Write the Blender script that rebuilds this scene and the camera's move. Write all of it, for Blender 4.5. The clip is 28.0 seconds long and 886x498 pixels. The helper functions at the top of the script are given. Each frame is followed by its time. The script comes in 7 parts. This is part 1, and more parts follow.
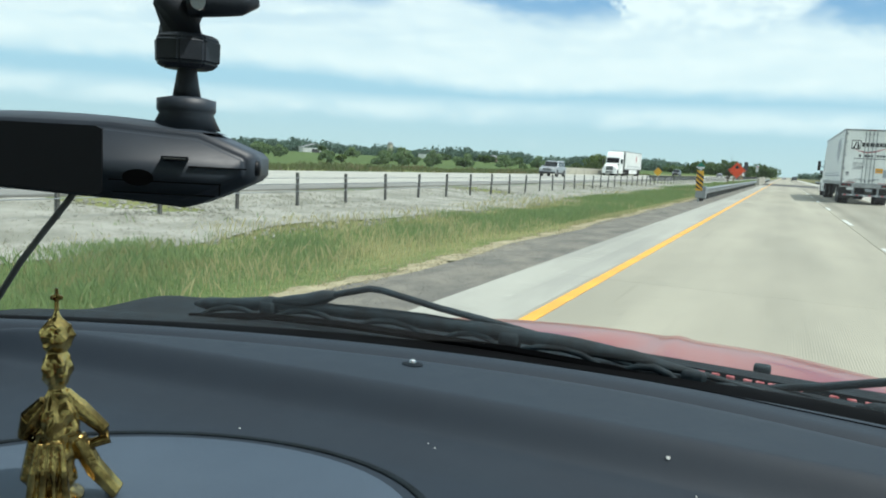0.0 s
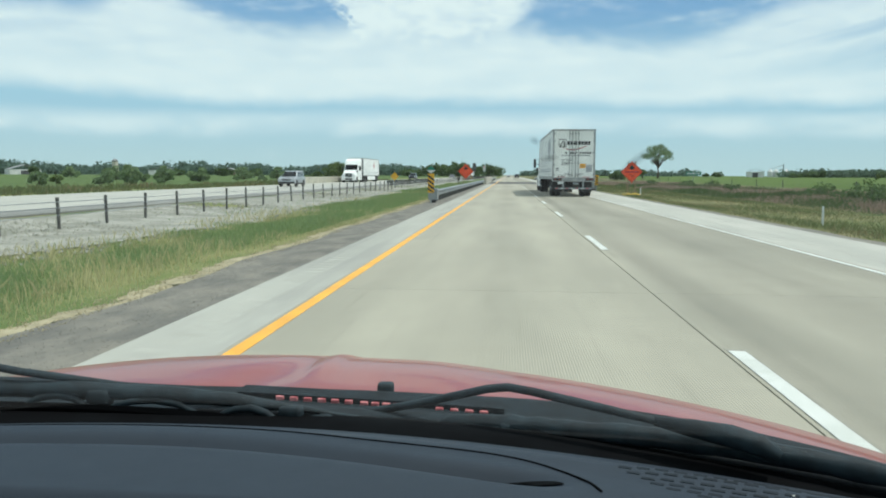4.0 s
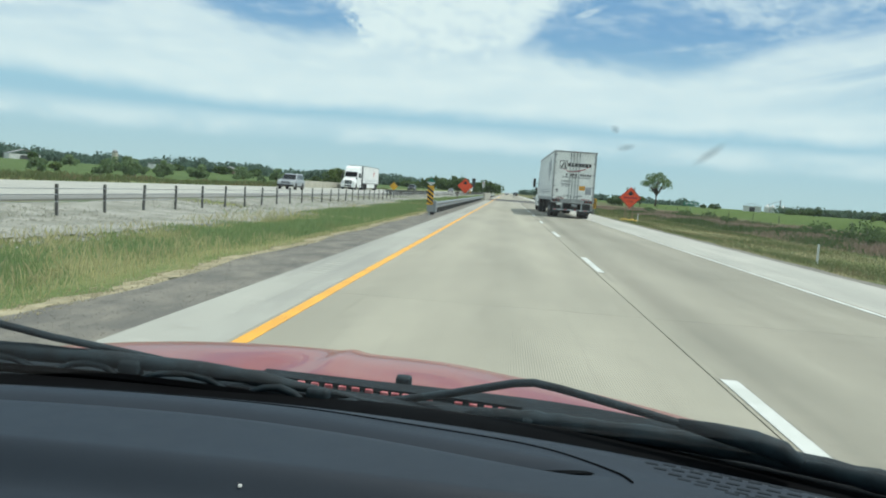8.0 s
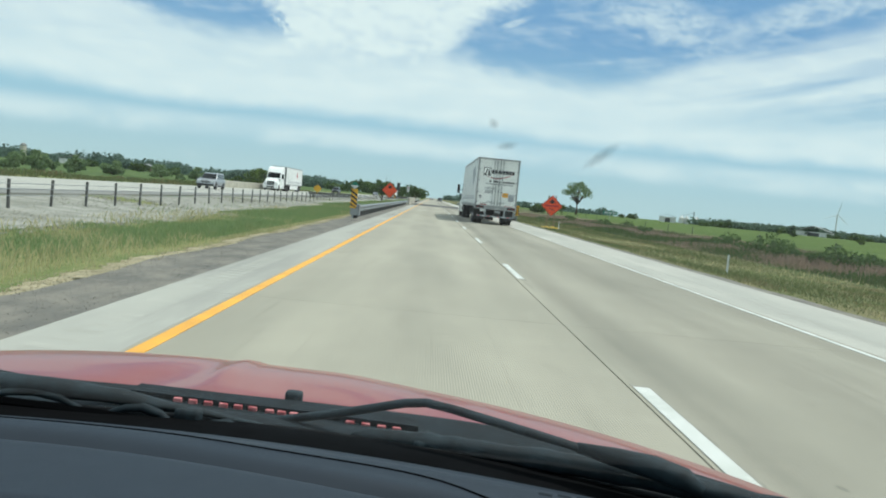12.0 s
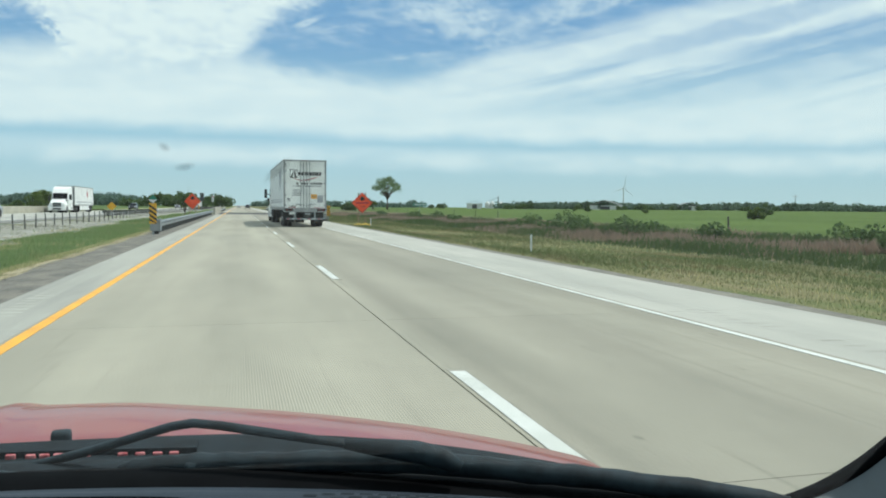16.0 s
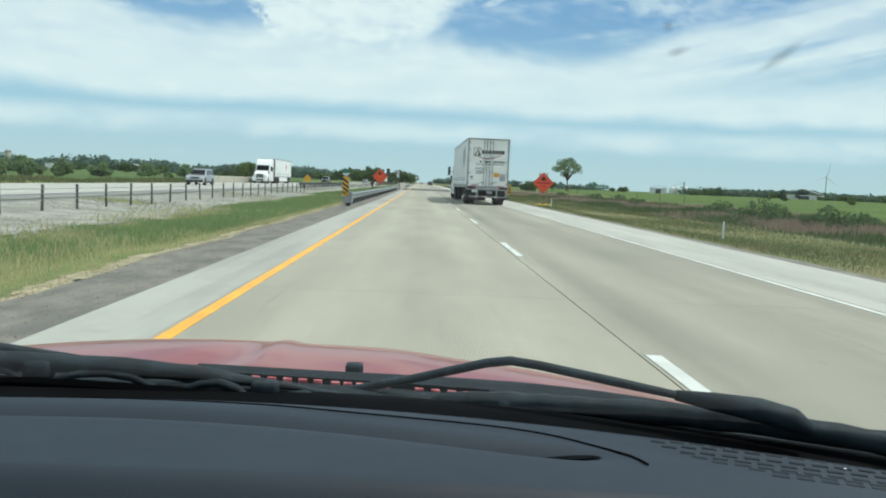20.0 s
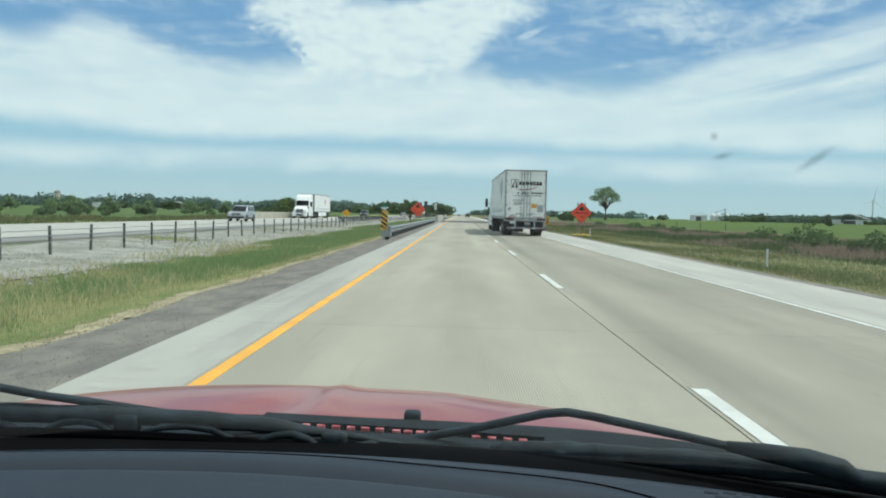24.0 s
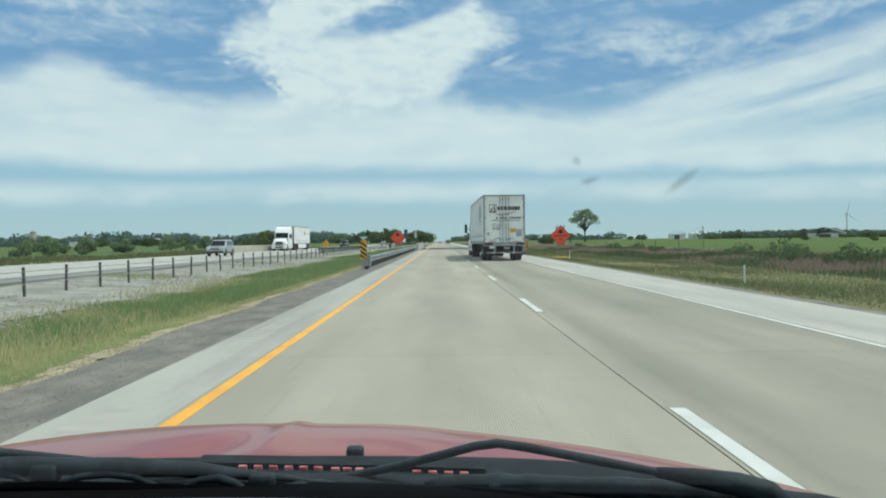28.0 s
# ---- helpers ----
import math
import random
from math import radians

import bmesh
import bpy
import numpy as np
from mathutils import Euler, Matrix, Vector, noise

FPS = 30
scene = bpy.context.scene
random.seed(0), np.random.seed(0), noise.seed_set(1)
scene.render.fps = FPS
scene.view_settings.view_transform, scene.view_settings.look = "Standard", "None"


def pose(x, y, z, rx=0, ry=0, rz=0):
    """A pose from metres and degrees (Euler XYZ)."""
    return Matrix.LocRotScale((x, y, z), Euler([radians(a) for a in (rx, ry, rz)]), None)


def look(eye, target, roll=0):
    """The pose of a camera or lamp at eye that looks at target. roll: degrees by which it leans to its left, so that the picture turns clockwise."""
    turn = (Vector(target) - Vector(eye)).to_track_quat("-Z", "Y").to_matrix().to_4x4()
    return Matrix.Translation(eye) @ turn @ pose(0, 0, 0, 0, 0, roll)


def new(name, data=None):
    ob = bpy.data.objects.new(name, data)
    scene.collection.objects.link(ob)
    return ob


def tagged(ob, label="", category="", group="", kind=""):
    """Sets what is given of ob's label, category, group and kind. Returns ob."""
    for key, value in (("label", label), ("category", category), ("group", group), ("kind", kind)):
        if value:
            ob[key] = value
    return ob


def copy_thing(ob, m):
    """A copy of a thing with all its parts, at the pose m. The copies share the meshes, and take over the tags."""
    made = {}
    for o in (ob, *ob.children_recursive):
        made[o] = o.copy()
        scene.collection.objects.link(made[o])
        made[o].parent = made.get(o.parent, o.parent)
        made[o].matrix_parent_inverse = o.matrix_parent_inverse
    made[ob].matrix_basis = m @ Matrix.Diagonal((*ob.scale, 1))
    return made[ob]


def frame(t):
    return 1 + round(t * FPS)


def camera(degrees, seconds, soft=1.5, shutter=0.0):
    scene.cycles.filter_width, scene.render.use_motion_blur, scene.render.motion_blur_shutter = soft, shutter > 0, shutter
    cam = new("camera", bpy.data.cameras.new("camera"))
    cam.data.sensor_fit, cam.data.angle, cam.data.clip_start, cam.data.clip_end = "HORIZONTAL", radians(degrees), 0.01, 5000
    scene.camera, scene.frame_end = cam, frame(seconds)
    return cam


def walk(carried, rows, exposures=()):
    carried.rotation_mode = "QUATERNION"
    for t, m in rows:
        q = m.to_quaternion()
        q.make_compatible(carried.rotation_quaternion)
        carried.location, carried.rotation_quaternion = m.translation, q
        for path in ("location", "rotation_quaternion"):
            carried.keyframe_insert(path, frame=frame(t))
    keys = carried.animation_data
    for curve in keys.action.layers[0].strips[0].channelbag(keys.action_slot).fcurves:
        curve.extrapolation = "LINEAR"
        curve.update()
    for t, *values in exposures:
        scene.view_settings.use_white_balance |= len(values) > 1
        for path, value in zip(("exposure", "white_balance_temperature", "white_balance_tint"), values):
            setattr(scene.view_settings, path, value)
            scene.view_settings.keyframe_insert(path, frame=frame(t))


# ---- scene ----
cam = camera(59.3, 28.0, soft=1.9)
walk(cam, [
    (0.0, pose(-0.138, -0.105, 1.277, 83.36, -3.13, 23.59)),
    (0.5, pose(-0.105, -0.086, 1.281, 82.95, -2.54, 20.30)),
    (1.0, pose(-0.081, -0.071, 1.285, 83.57, -2.18, 17.81)),
    (1.5, pose(-0.067, -0.070, 1.291, 83.90, -2.55, 16.35)),
    (2.0, pose(-0.026, -0.058, 1.300, 84.39, -1.70, 13.32)),
    (2.5, pose(0.000, -0.041, 1.289, 84.37, -1.30, 11.33)),
    (3.0, pose(0.029, -0.027, 1.291, 84.21, -1.08, 8.95)),
    (3.5, pose(0.042, -0.023, 1.301, 83.66, -0.70, 7.17)),
    (4.0, pose(0.052, -0.017, 1.316, 84.55, -0.23, 4.77)),
    (6.5, pose(0.070, -0.004, 1.286, 84.64, -3.21, 1.64)),
    (7.0, pose(0.045, -0.016, 1.288, 84.70, -3.40, 1.14)),
    (7.5, pose(0.019, -0.032, 1.289, 85.37, -4.69, 3.45)),
    (8.0, pose(0.003, -0.047, 1.292, 85.53, -4.11, 4.68)),
    (8.5, pose(0.024, -0.053, 1.302, 85.90, -4.08, 4.01)),
    (9.0, pose(0.040, -0.045, 1.308, 85.92, -2.92, 3.61)),
    (9.5, pose(0.050, -0.030, 1.303, 85.88, -3.04, 2.50)),
    (10.0, pose(0.058, -0.015, 1.298, 85.55, -2.63, 1.26)),
    (10.5, pose(0.048, 0.002, 1.298, 85.54, -3.62, 0.86)),
    (11.0, pose(0.036, 0.017, 1.299, 84.94, -3.76, 0.05)),
    (11.5, pose(0.039, 0.023, 1.297, 86.47, -4.98, 0.19)),
    (14.0, pose(0.029, 0.070, 1.284, 84.88, -3.21, -9.30)),
    (14.5, pose(0.085, 0.058, 1.289, 85.45, -0.82, -11.82)),
    (15.0, pose(0.154, 0.030, 1.297, 85.44, 1.27, -14.50)),
    (15.5, pose(0.141, 0.010, 1.303, 86.37, 1.16, -15.49)),
    (16.0, pose(0.106, 0.003, 1.305, 86.92, -0.48, -14.68)),
    (16.5, pose(0.045, 0.028, 1.288, 86.92, -1.01, -12.43)),
    (17.0, pose(0.008, 0.049, 1.275, 86.40, -1.61, -8.31)),
    (17.5, pose(0.011, 0.043, 1.273, 86.19, -1.08, -6.64)),
    (18.0, pose(-0.004, 0.044, 1.278, 86.15, -0.48, -4.50)),
    (18.5, pose(-0.005, 0.045, 1.279, 86.03, 0.33, -4.00)),
    (19.0, pose(-0.019, 0.048, 1.273, 85.95, -0.54, -3.08)),
    (19.5, pose(-0.044, 0.062, 1.266, 85.84, -0.81, -1.20)),
    (20.0, pose(-0.052, 0.059, 1.254, 85.16, -2.41, -1.59)),
    (20.5, pose(-0.055, 0.066, 1.256, 84.60, -1.55, -0.59)),
    (23.0, pose(-0.061, 0.041, 1.268, 84.80, -1.40, -0.47)),
    (23.5, pose(-0.071, 0.026, 1.280, 86.21, -1.32, 0.08)),
    (24.0, pose(-0.076, 0.004, 1.289, 87.40, -1.32, 1.16)),
    (25.0, pose(-0.077, -0.022, 1.319, 90.15, -1.55, 2.47)),
    (26.0, pose(-0.077, -0.005, 1.309, 91.12, -1.73, 1.70)),
    (27.0, pose(0.003, -0.006, 1.310, 89.99, 1.14, 0.25)),
    (28.0, pose(-0.009, 0.020, 1.293, 89.40, 0.69, -0.27)),
], exposures=[(0.0, 0.23, 6230, 5.5), (2.0, 0.05, 6230, 5.5), (3.0, 0.04, 6230, 5.5), (7.0, 0.0, 6230, 5.5), (17.0, 0.02, 6230, 5.5), (22.5, 0.06, 6230, 5.5), (25.0, -0.12, 6180, 5.5), (28.0, -0.15, 6180, 5.5)])


# ---- world, sun ----
def tree_nodes(nt):
    """Small arithmetic on node sockets."""
    def put(kind, **sets):
        nd = nt.nodes.new(kind)
        for k, v in sets.items():
            setattr(nd, k, v)
        return nd

    def link(a, sock):
        if isinstance(a, (int, float)):
            sock.default_value = a
        elif isinstance(a, tuple):
            sock.default_value = a
        else:
            nt.links.new(a, sock)

    def op(kind, a, b=0.0, c=0.0):
        nd = put("ShaderNodeMath", operation=kind)
        for s, v in zip(nd.inputs, (a, b, c)):
            link(v, s)
        return nd.outputs[0]

    def noise_of(vec, scale, detail=4.0, rough=0.55, distort=0.0):
        nd = put("ShaderNodeTexNoise")
        link(vec, nd.inputs["Vector"])
        nd.inputs["Scale"].default_value = scale
        nd.inputs["Detail"].default_value = detail
        nd.inputs["Roughness"].default_value = rough
        nd.inputs["Distortion"].default_value = distort
        return nd.outputs["Fac"]

    def step(v, lo, hi, smooth=True):
        nd = put("ShaderNodeMapRange", interpolation_type="SMOOTHSTEP" if smooth else "LINEAR")
        link(v, nd.inputs["Value"])
        link(lo, nd.inputs["From Min"])
        link(hi, nd.inputs["From Max"])
        return nd.outputs[0]

    def mix(f, a, b):
        nd = put("ShaderNodeMix", data_type="RGBA")
        link(f, nd.inputs[0])
        link(a, nd.inputs[6])
        link(b, nd.inputs[7])
        return nd.outputs[2]

    def scaled(vec, s):
        nd = put("ShaderNodeVectorMath", operation="MULTIPLY")
        link(vec, nd.inputs[0])
        nd.inputs[1].default_value = s
        return nd.outputs[0]

    def joined(x, y, z):
        nd = put("ShaderNodeCombineXYZ")
        for s, v in zip(nd.inputs, (x, y, z)):
            link(v, s)
        return nd.outputs[0]

    return put, link, op, noise_of, step, mix, scaled, joined


SUN_EL, SUN_AZ = radians(62), radians(84)
world = bpy.data.worlds.new("sky")
scene.world = world
world.use_nodes = True
wt = world.node_tree
wt.nodes.clear()
put, link, op, noise_of, step, mix, scaled, joined = tree_nodes(wt)
sky = put("ShaderNodeTexSky", sky_type="NISHITA", sun_disc=False, sun_elevation=SUN_EL, sun_rotation=SUN_AZ,
          air_density=1.0, dust_density=1.2, ozone_density=1.6)
geo = put("ShaderNodeTexCoord")
sep = put("ShaderNodeSeparateXYZ")
wt.links.new(geo.outputs["Generated"], sep.inputs[0])
dx, dy, dz = sep.outputs
az = op("MULTIPLY", op("ARCTAN2", dx, dy), 57.2958)
el = op("MULTIPLY", op("ARCSINE", dz), 57.2958)
# thin high cloud: one broad band with torn edges, a heaped cloud above it and long streaks
n_big = noise_of(joined(op("MULTIPLY", az, 0.06), op("MULTIPLY", el, 0.16), 1.7), 1.0, 5.0, 0.55, 0.4)
n_mid = noise_of(joined(op("MULTIPLY", az, 0.20), op("MULTIPLY", el, 0.48), 5.1), 1.0, 6.0, 0.6, 0.2)
n_fine = noise_of(joined(op("MULTIPLY", op("ADD", az, el), 0.45), op("MULTIPLY", el, 1.2), 9.3), 1.0, 7.0, 0.62, 0.3)
n_puff = noise_of(joined(op("MULTIPLY", az, 0.55), op("MULTIPLY", el, 0.9), 2.2), 1.0, 8.0, 0.68, 0.5)
n_streak = noise_of(joined(op("MULTIPLY", az, 0.03), op("MULTIPLY", op("SUBTRACT", el, op("MULTIPLY", az, 0.12)), 0.55), 3.0), 1.0, 6.0, 0.6, 0.15)


def around(n, amount):
    return op("MULTIPLY", op("SUBTRACT", n, 0.5), amount)


az_w = op("ADD", op("ADD", az, around(n_mid, 3.0)), around(n_puff, 2.0))
el_w = op("ADD", op("ADD", el, around(n_mid, 1.5)), around(n_puff, 1.4))


def along(points, by=None):
    """A height over the horizon that changes with the azimuth, both in degrees."""
    nd = put("ShaderNodeFloatCurve")
    cu = nd.mapping.curves[0]
    ps = [((p + 50.0) / 100.0, h / 20.0) for p, h in points]
    cu.points[0].location, cu.points[1].location = ps[0], ps[-1]
    for p in ps[1:-1]:
        cu.points.new(*p)
    nd.mapping.update()
    link(op("DIVIDE", op("ADD", by if by is not None else az_w, 50.0), 100.0), nd.inputs["Value"])
    return op("MULTIPLY", nd.outputs[0], 20.0)


def over(v, edge, soft):
    """1 above an edge, 0 below it."""
    return step(op("SUBTRACT", v, edge), -soft, soft)


def torn(mask, puff=0.8, fine=0.5):
    """A mask whose soft border breaks up into shreds."""
    return step(op("ADD", op("ADD", mask, around(n_puff, puff)), around(n_fine, fine)), 0.08, 1.05)


def patch(a0, e0, ra, re, turn=0.0, soft=1.9):
    """1 in a ragged patch of the sky round (azimuth, elevation), 0 outside."""
    c, s = math.cos(radians(turn)), math.sin(radians(turn))
    pa, pe = op("SUBTRACT", az_w, a0), op("SUBTRACT", el_w, e0)
    u = op("DIVIDE", op("ADD", op("MULTIPLY", pa, c), op("MULTIPLY", pe, s)), ra)
    v = op("DIVIDE", op("SUBTRACT", op("MULTIPLY", pe, c), op("MULTIPLY", pa, s)), re)
    return step(op("ADD", op("MULTIPLY", u, u), op("MULTIPLY", v, v)), soft, 0.2)


def most(*vs):
    out = vs[0]
    for v in vs[1:]:
        out = op("MAXIMUM", out, v)
    return out


def less(v, hole, amount=1.0):
    return op("MULTIPLY", v, op("SUBTRACT", 1.0, op("MULTIPLY", hole, amount)))


el_soft = op("ADD", el, around(n_mid, 0.9))
under = along([(-50, 5.6), (-35, 5.7), (-28, 5.5), (-20, 5.0), (-10, 5.2), (0, 5.2), (10, 4.9), (20, 4.8), (30, 4.5), (50, 4.2)], az)
top = along([(-50, 13.0), (-36, 11.4), (-32, 10.8), (-28.5, 11.1), (-25.5, 12.4), (-22.3, 11.7), (-19, 10.5), (-15, 10.2), (-11, 10.6), (-4, 10.9), (1, 10.6), (3.3, 9.9), (6, 9.4), (11, 9.1), (13.5, 9.5), (16, 10.3), (18.5, 11.2), (24, 12.2), (30, 13.6), (50, 16.0)])
band = op("MULTIPLY", over(el_soft, under, 0.95), op("SUBTRACT", 1.0, over(el_w, top, 1.5)))
heap_low = along([(-50, 20.0), (-18, 20.0), (-16.6, 13.9), (-14, 12.7), (-12, 11.5), (-10.6, 9.0), (-2.0, 9.0), (0.8, 11.2), (3.6, 13.6), (6.3, 14.9), (7.4, 20.0), (50, 20.0)])
heap_top = along([(-50, 0.0), (-18, 12.0), (-16.6, 13.9), (-14.2, 15.3), (-12.4, 16.0), (-10.8, 19.5), (-4, 20.0), (1.5, 19.0), (3.4, 16.4), (6.3, 15.3), (7.4, 12.0), (50, 0.0)])
heap = op("MULTIPLY", over(el_w, heap_low, 2.0), op("SUBTRACT", 1.0, over(el_w, heap_top, 1.7)))
heap = torn(less(heap, patch(-1.6, 16.6, 5.2, 0.9, 17.0, 2.6), 0.75), 1.0, 0.7)
wisps = most(op("MULTIPLY", patch(16.0, 13.4, 4.2, 1.3, -14.0, 2.4), 0.55),
             op("MULTIPLY", patch(-28.0, 16.6, 9.0, 1.3, -4.0), 0.55),
             op("MULTIPLY", patch(-31.0, 13.6, 6.0, 0.7, 3.0), 0.35),
             op("MULTIPLY", patch(4.8, 12.9, 1.5, 0.25, 24.0), 0.5),
             op("MULTIPLY", patch(28.0, 15.2, 9.0, 0.8, 14.0, 2.4), 0.5),
             op("MULTIPLY", patch(-13.5, 17.8, 5.0, 0.9, -18.0, 2.2), 0.75),
             op("MULTIPLY", op("MULTIPLY", step(op("ADD", n_streak, around(n_fine, 0.4)), 0.40, 0.80), step(el, 8.0, 11.0)), 0.42))
wisps = op("MULTIPLY", wisps, op("ADD", 0.25, op("MULTIPLY", step(op("ADD", op("MULTIPLY", n_puff, 0.6), op("MULTIPLY", n_fine, 0.4)), 0.36, 0.62), 0.95)))
# blue rifts in the band and between its streaks
rift = most(op("MULTIPLY", patch(34.0, 8.6, 13.0, 1.0, 6.0, 2.6), 0.62),
            op("MULTIPLY", patch(43.0, 11.0, 7.0, 0.9, 5.0, 2.6), 0.8),
            op("MULTIPLY", patch(36.0, 12.4, 8.0, 0.6, 12.0, 2.6), 0.6),
            op("MULTIPLY", patch(27.0, 10.2, 6.0, 0.35, 14.0, 2.6), 0.3),
            op("MULTIPLY", patch(-40.0, 8.6, 9.0, 0.35, 5.0, 2.6), 0.35))
rift = op("MULTIPLY", rift, op("ADD", 0.55, op("MULTIPLY", step(n_fine, 0.35, 0.65), 0.45)))
fil = noise_of(joined(op("MULTIPLY", az, 0.05), op("MULTIPLY", op("SUBTRACT", el, op("MULTIPLY", az, 0.21)), 0.95), 6.4), 1.0, 7.0, 0.62, 0.1)
combed = op("MULTIPLY", op("MULTIPLY", step(az, 10.0, 24.0), step(el, 6.3, 8.6)), step(fil, 0.50, 0.68))
band = less(less(torn(band, 0.35, 0.3), rift), combed, 0.55)
thin = op("MULTIPLY", step(op("ABSOLUTE", op("SUBTRACT", op("ADD", el, around(n_mid, 1.0)), along([(-50, 3.4), (-20, 3.5), (-9, 3.7), (5, 3.7), (20, 3.4), (50, 3.2)], az))), 1.25, 0.1), op("ADD", 0.30, op("MULTIPLY", step(n_mid, 0.35, 0.6), 0.36)))
# Last term: unseen broken cloud overhead, added to brighten and warm the light.
cloud = most(op("MULTIPLY", band, op("MINIMUM", 0.97, op("ADD", op("ADD", 0.34, op("MULTIPLY", n_streak, 0.50)), op("ADD", op("MULTIPLY", n_mid, 0.45), around(n_fine, 0.30))))), op("MULTIPLY", heap, op("MINIMUM", 1.0, op("ADD", op("ADD", 0.48, op("MULTIPLY", n_puff, 0.55)), op("MULTIPLY", n_fine, 0.40)))), wisps, thin,
             op("MULTIPLY", op("MULTIPLY", step(n_big, 0.30, 0.52), step(el, 18.5, 27.0)), 0.92))
cloud = op("MINIMUM", op("ADD", cloud, op("MULTIPLY", op("MULTIPLY", step(n_fine, 0.45, 0.75), step(el, 6.0, 10.0)), 0.06)), 1.0)
low = mix(step(el, 0.0, 5.5), (4.75, 6.4, 6.65, 1), (3.75, 5.95, 7.1, 1))
high = mix(step(el, 5.5, 13.0), low, (1.95, 3.8, 6.15, 1))
clear = mix(step(el, 25.0, 45.0), high, sky.outputs[0])
seen = mix(cloud, clear, (7.7, 8.7, 8.7, 1))
bg = put("ShaderNodeBackground")
wt.links.new(seen, bg.inputs[0])
bg.inputs[1].default_value = 0.1
out = put("ShaderNodeOutputWorld")
wt.links.new(bg.outputs[0], out.inputs[0])

sun_data = bpy.data.lights.new("sun", "SUN")
sun_data.energy, sun_data.angle, sun_data.color = 3.3, radians(0.6), (1.0, 0.95, 0.87)
sun = new("sun", sun_data)
sun_way = Vector((math.cos(SUN_EL) * math.sin(SUN_AZ), math.cos(SUN_EL) * math.cos(SUN_AZ), math.sin(SUN_EL)))
sun.matrix_world = look(sun_way * 300, (0, 0, 0))


# ---- materials ----
def rgb(r, g, b):
    """Linear colour from 0..255 screen values."""
    f = lambda v: v / 255 / 12.92 if v <= 10 else ((v / 255 + 0.055) / 1.055) ** 2.4
    return (f(r), f(g), f(b), 1.0)


def material(name, col, col2=None, scale=4.0, rough=0.7, metal=0.0, bump=0.0, bump_scale=60.0, stretch=(1, 1, 1), contrast=(0.35, 0.65), vary=0.0, coat=0.0, spec=0.5, fine=0.25):
    """A surface with colour variation at two scales, grain and fine relief, at real-world size."""
    m = bpy.data.materials.new(name)
    m.use_nodes = True
    nt = m.node_tree
    put, link, op, noise_of, step, mix, scaled, joined = tree_nodes(nt)
    b = nt.nodes["Principled BSDF"]
    pos = put("ShaderNodeNewGeometry").outputs["Position"]
    p = scaled(pos, stretch)
    col2 = col2 or tuple(c * 0.8 for c in col[:3]) + (1,)
    big = step(noise_of(p, scale, 5.0, 0.6), contrast[0], contrast[1])
    small = noise_of(p, scale * 11.0, 3.0, 0.6)
    c = mix(big, col, col2)
    dark = put("ShaderNodeMix", data_type="RGBA", blend_type="MULTIPLY")
    dark.inputs[0].default_value = 1.0
    nt.links.new(c, dark.inputs[6])
    v = op("ADD", 1.0 - fine * 0.5, op("MULTIPLY", small, fine))
    if vary:
        info = put("ShaderNodeObjectInfo")
        v = op("MULTIPLY", v, op("ADD", 1.0 - vary / 2, op("MULTIPLY", info.outputs["Random"], vary)))
    nt.links.new(joined(v, v, v), dark.inputs[7])
    nt.links.new(dark.outputs[2], b.inputs["Base Color"])
    b.inputs["Metallic"].default_value = metal
    nt.links.new(op("ADD", rough - 0.06, op("MULTIPLY", small, 0.12)), b.inputs["Roughness"])
    b.inputs["Coat Weight"].default_value = coat
    b.inputs["Coat Roughness"].default_value = 0.05
    b.inputs["Specular IOR Level"].default_value = spec
    if bump:
        bp = put("ShaderNodeBump")
        bp.inputs["Strength"].default_value = bump
        bp.inputs["Distance"].default_value = 0.01
        nt.links.new(noise_of(p, bump_scale, 3.0, 0.6), bp.inputs["Height"])
        nt.links.new(bp.outputs[0], b.inputs["Normal"])
    return m


M_CONC = material("road_concrete", rgb(156, 152, 137), rgb(144, 141, 127), 0.5, 0.85, bump=0.25, bump_scale=45, stretch=(1, 0.22, 1), vary=0.07, fine=0.12)


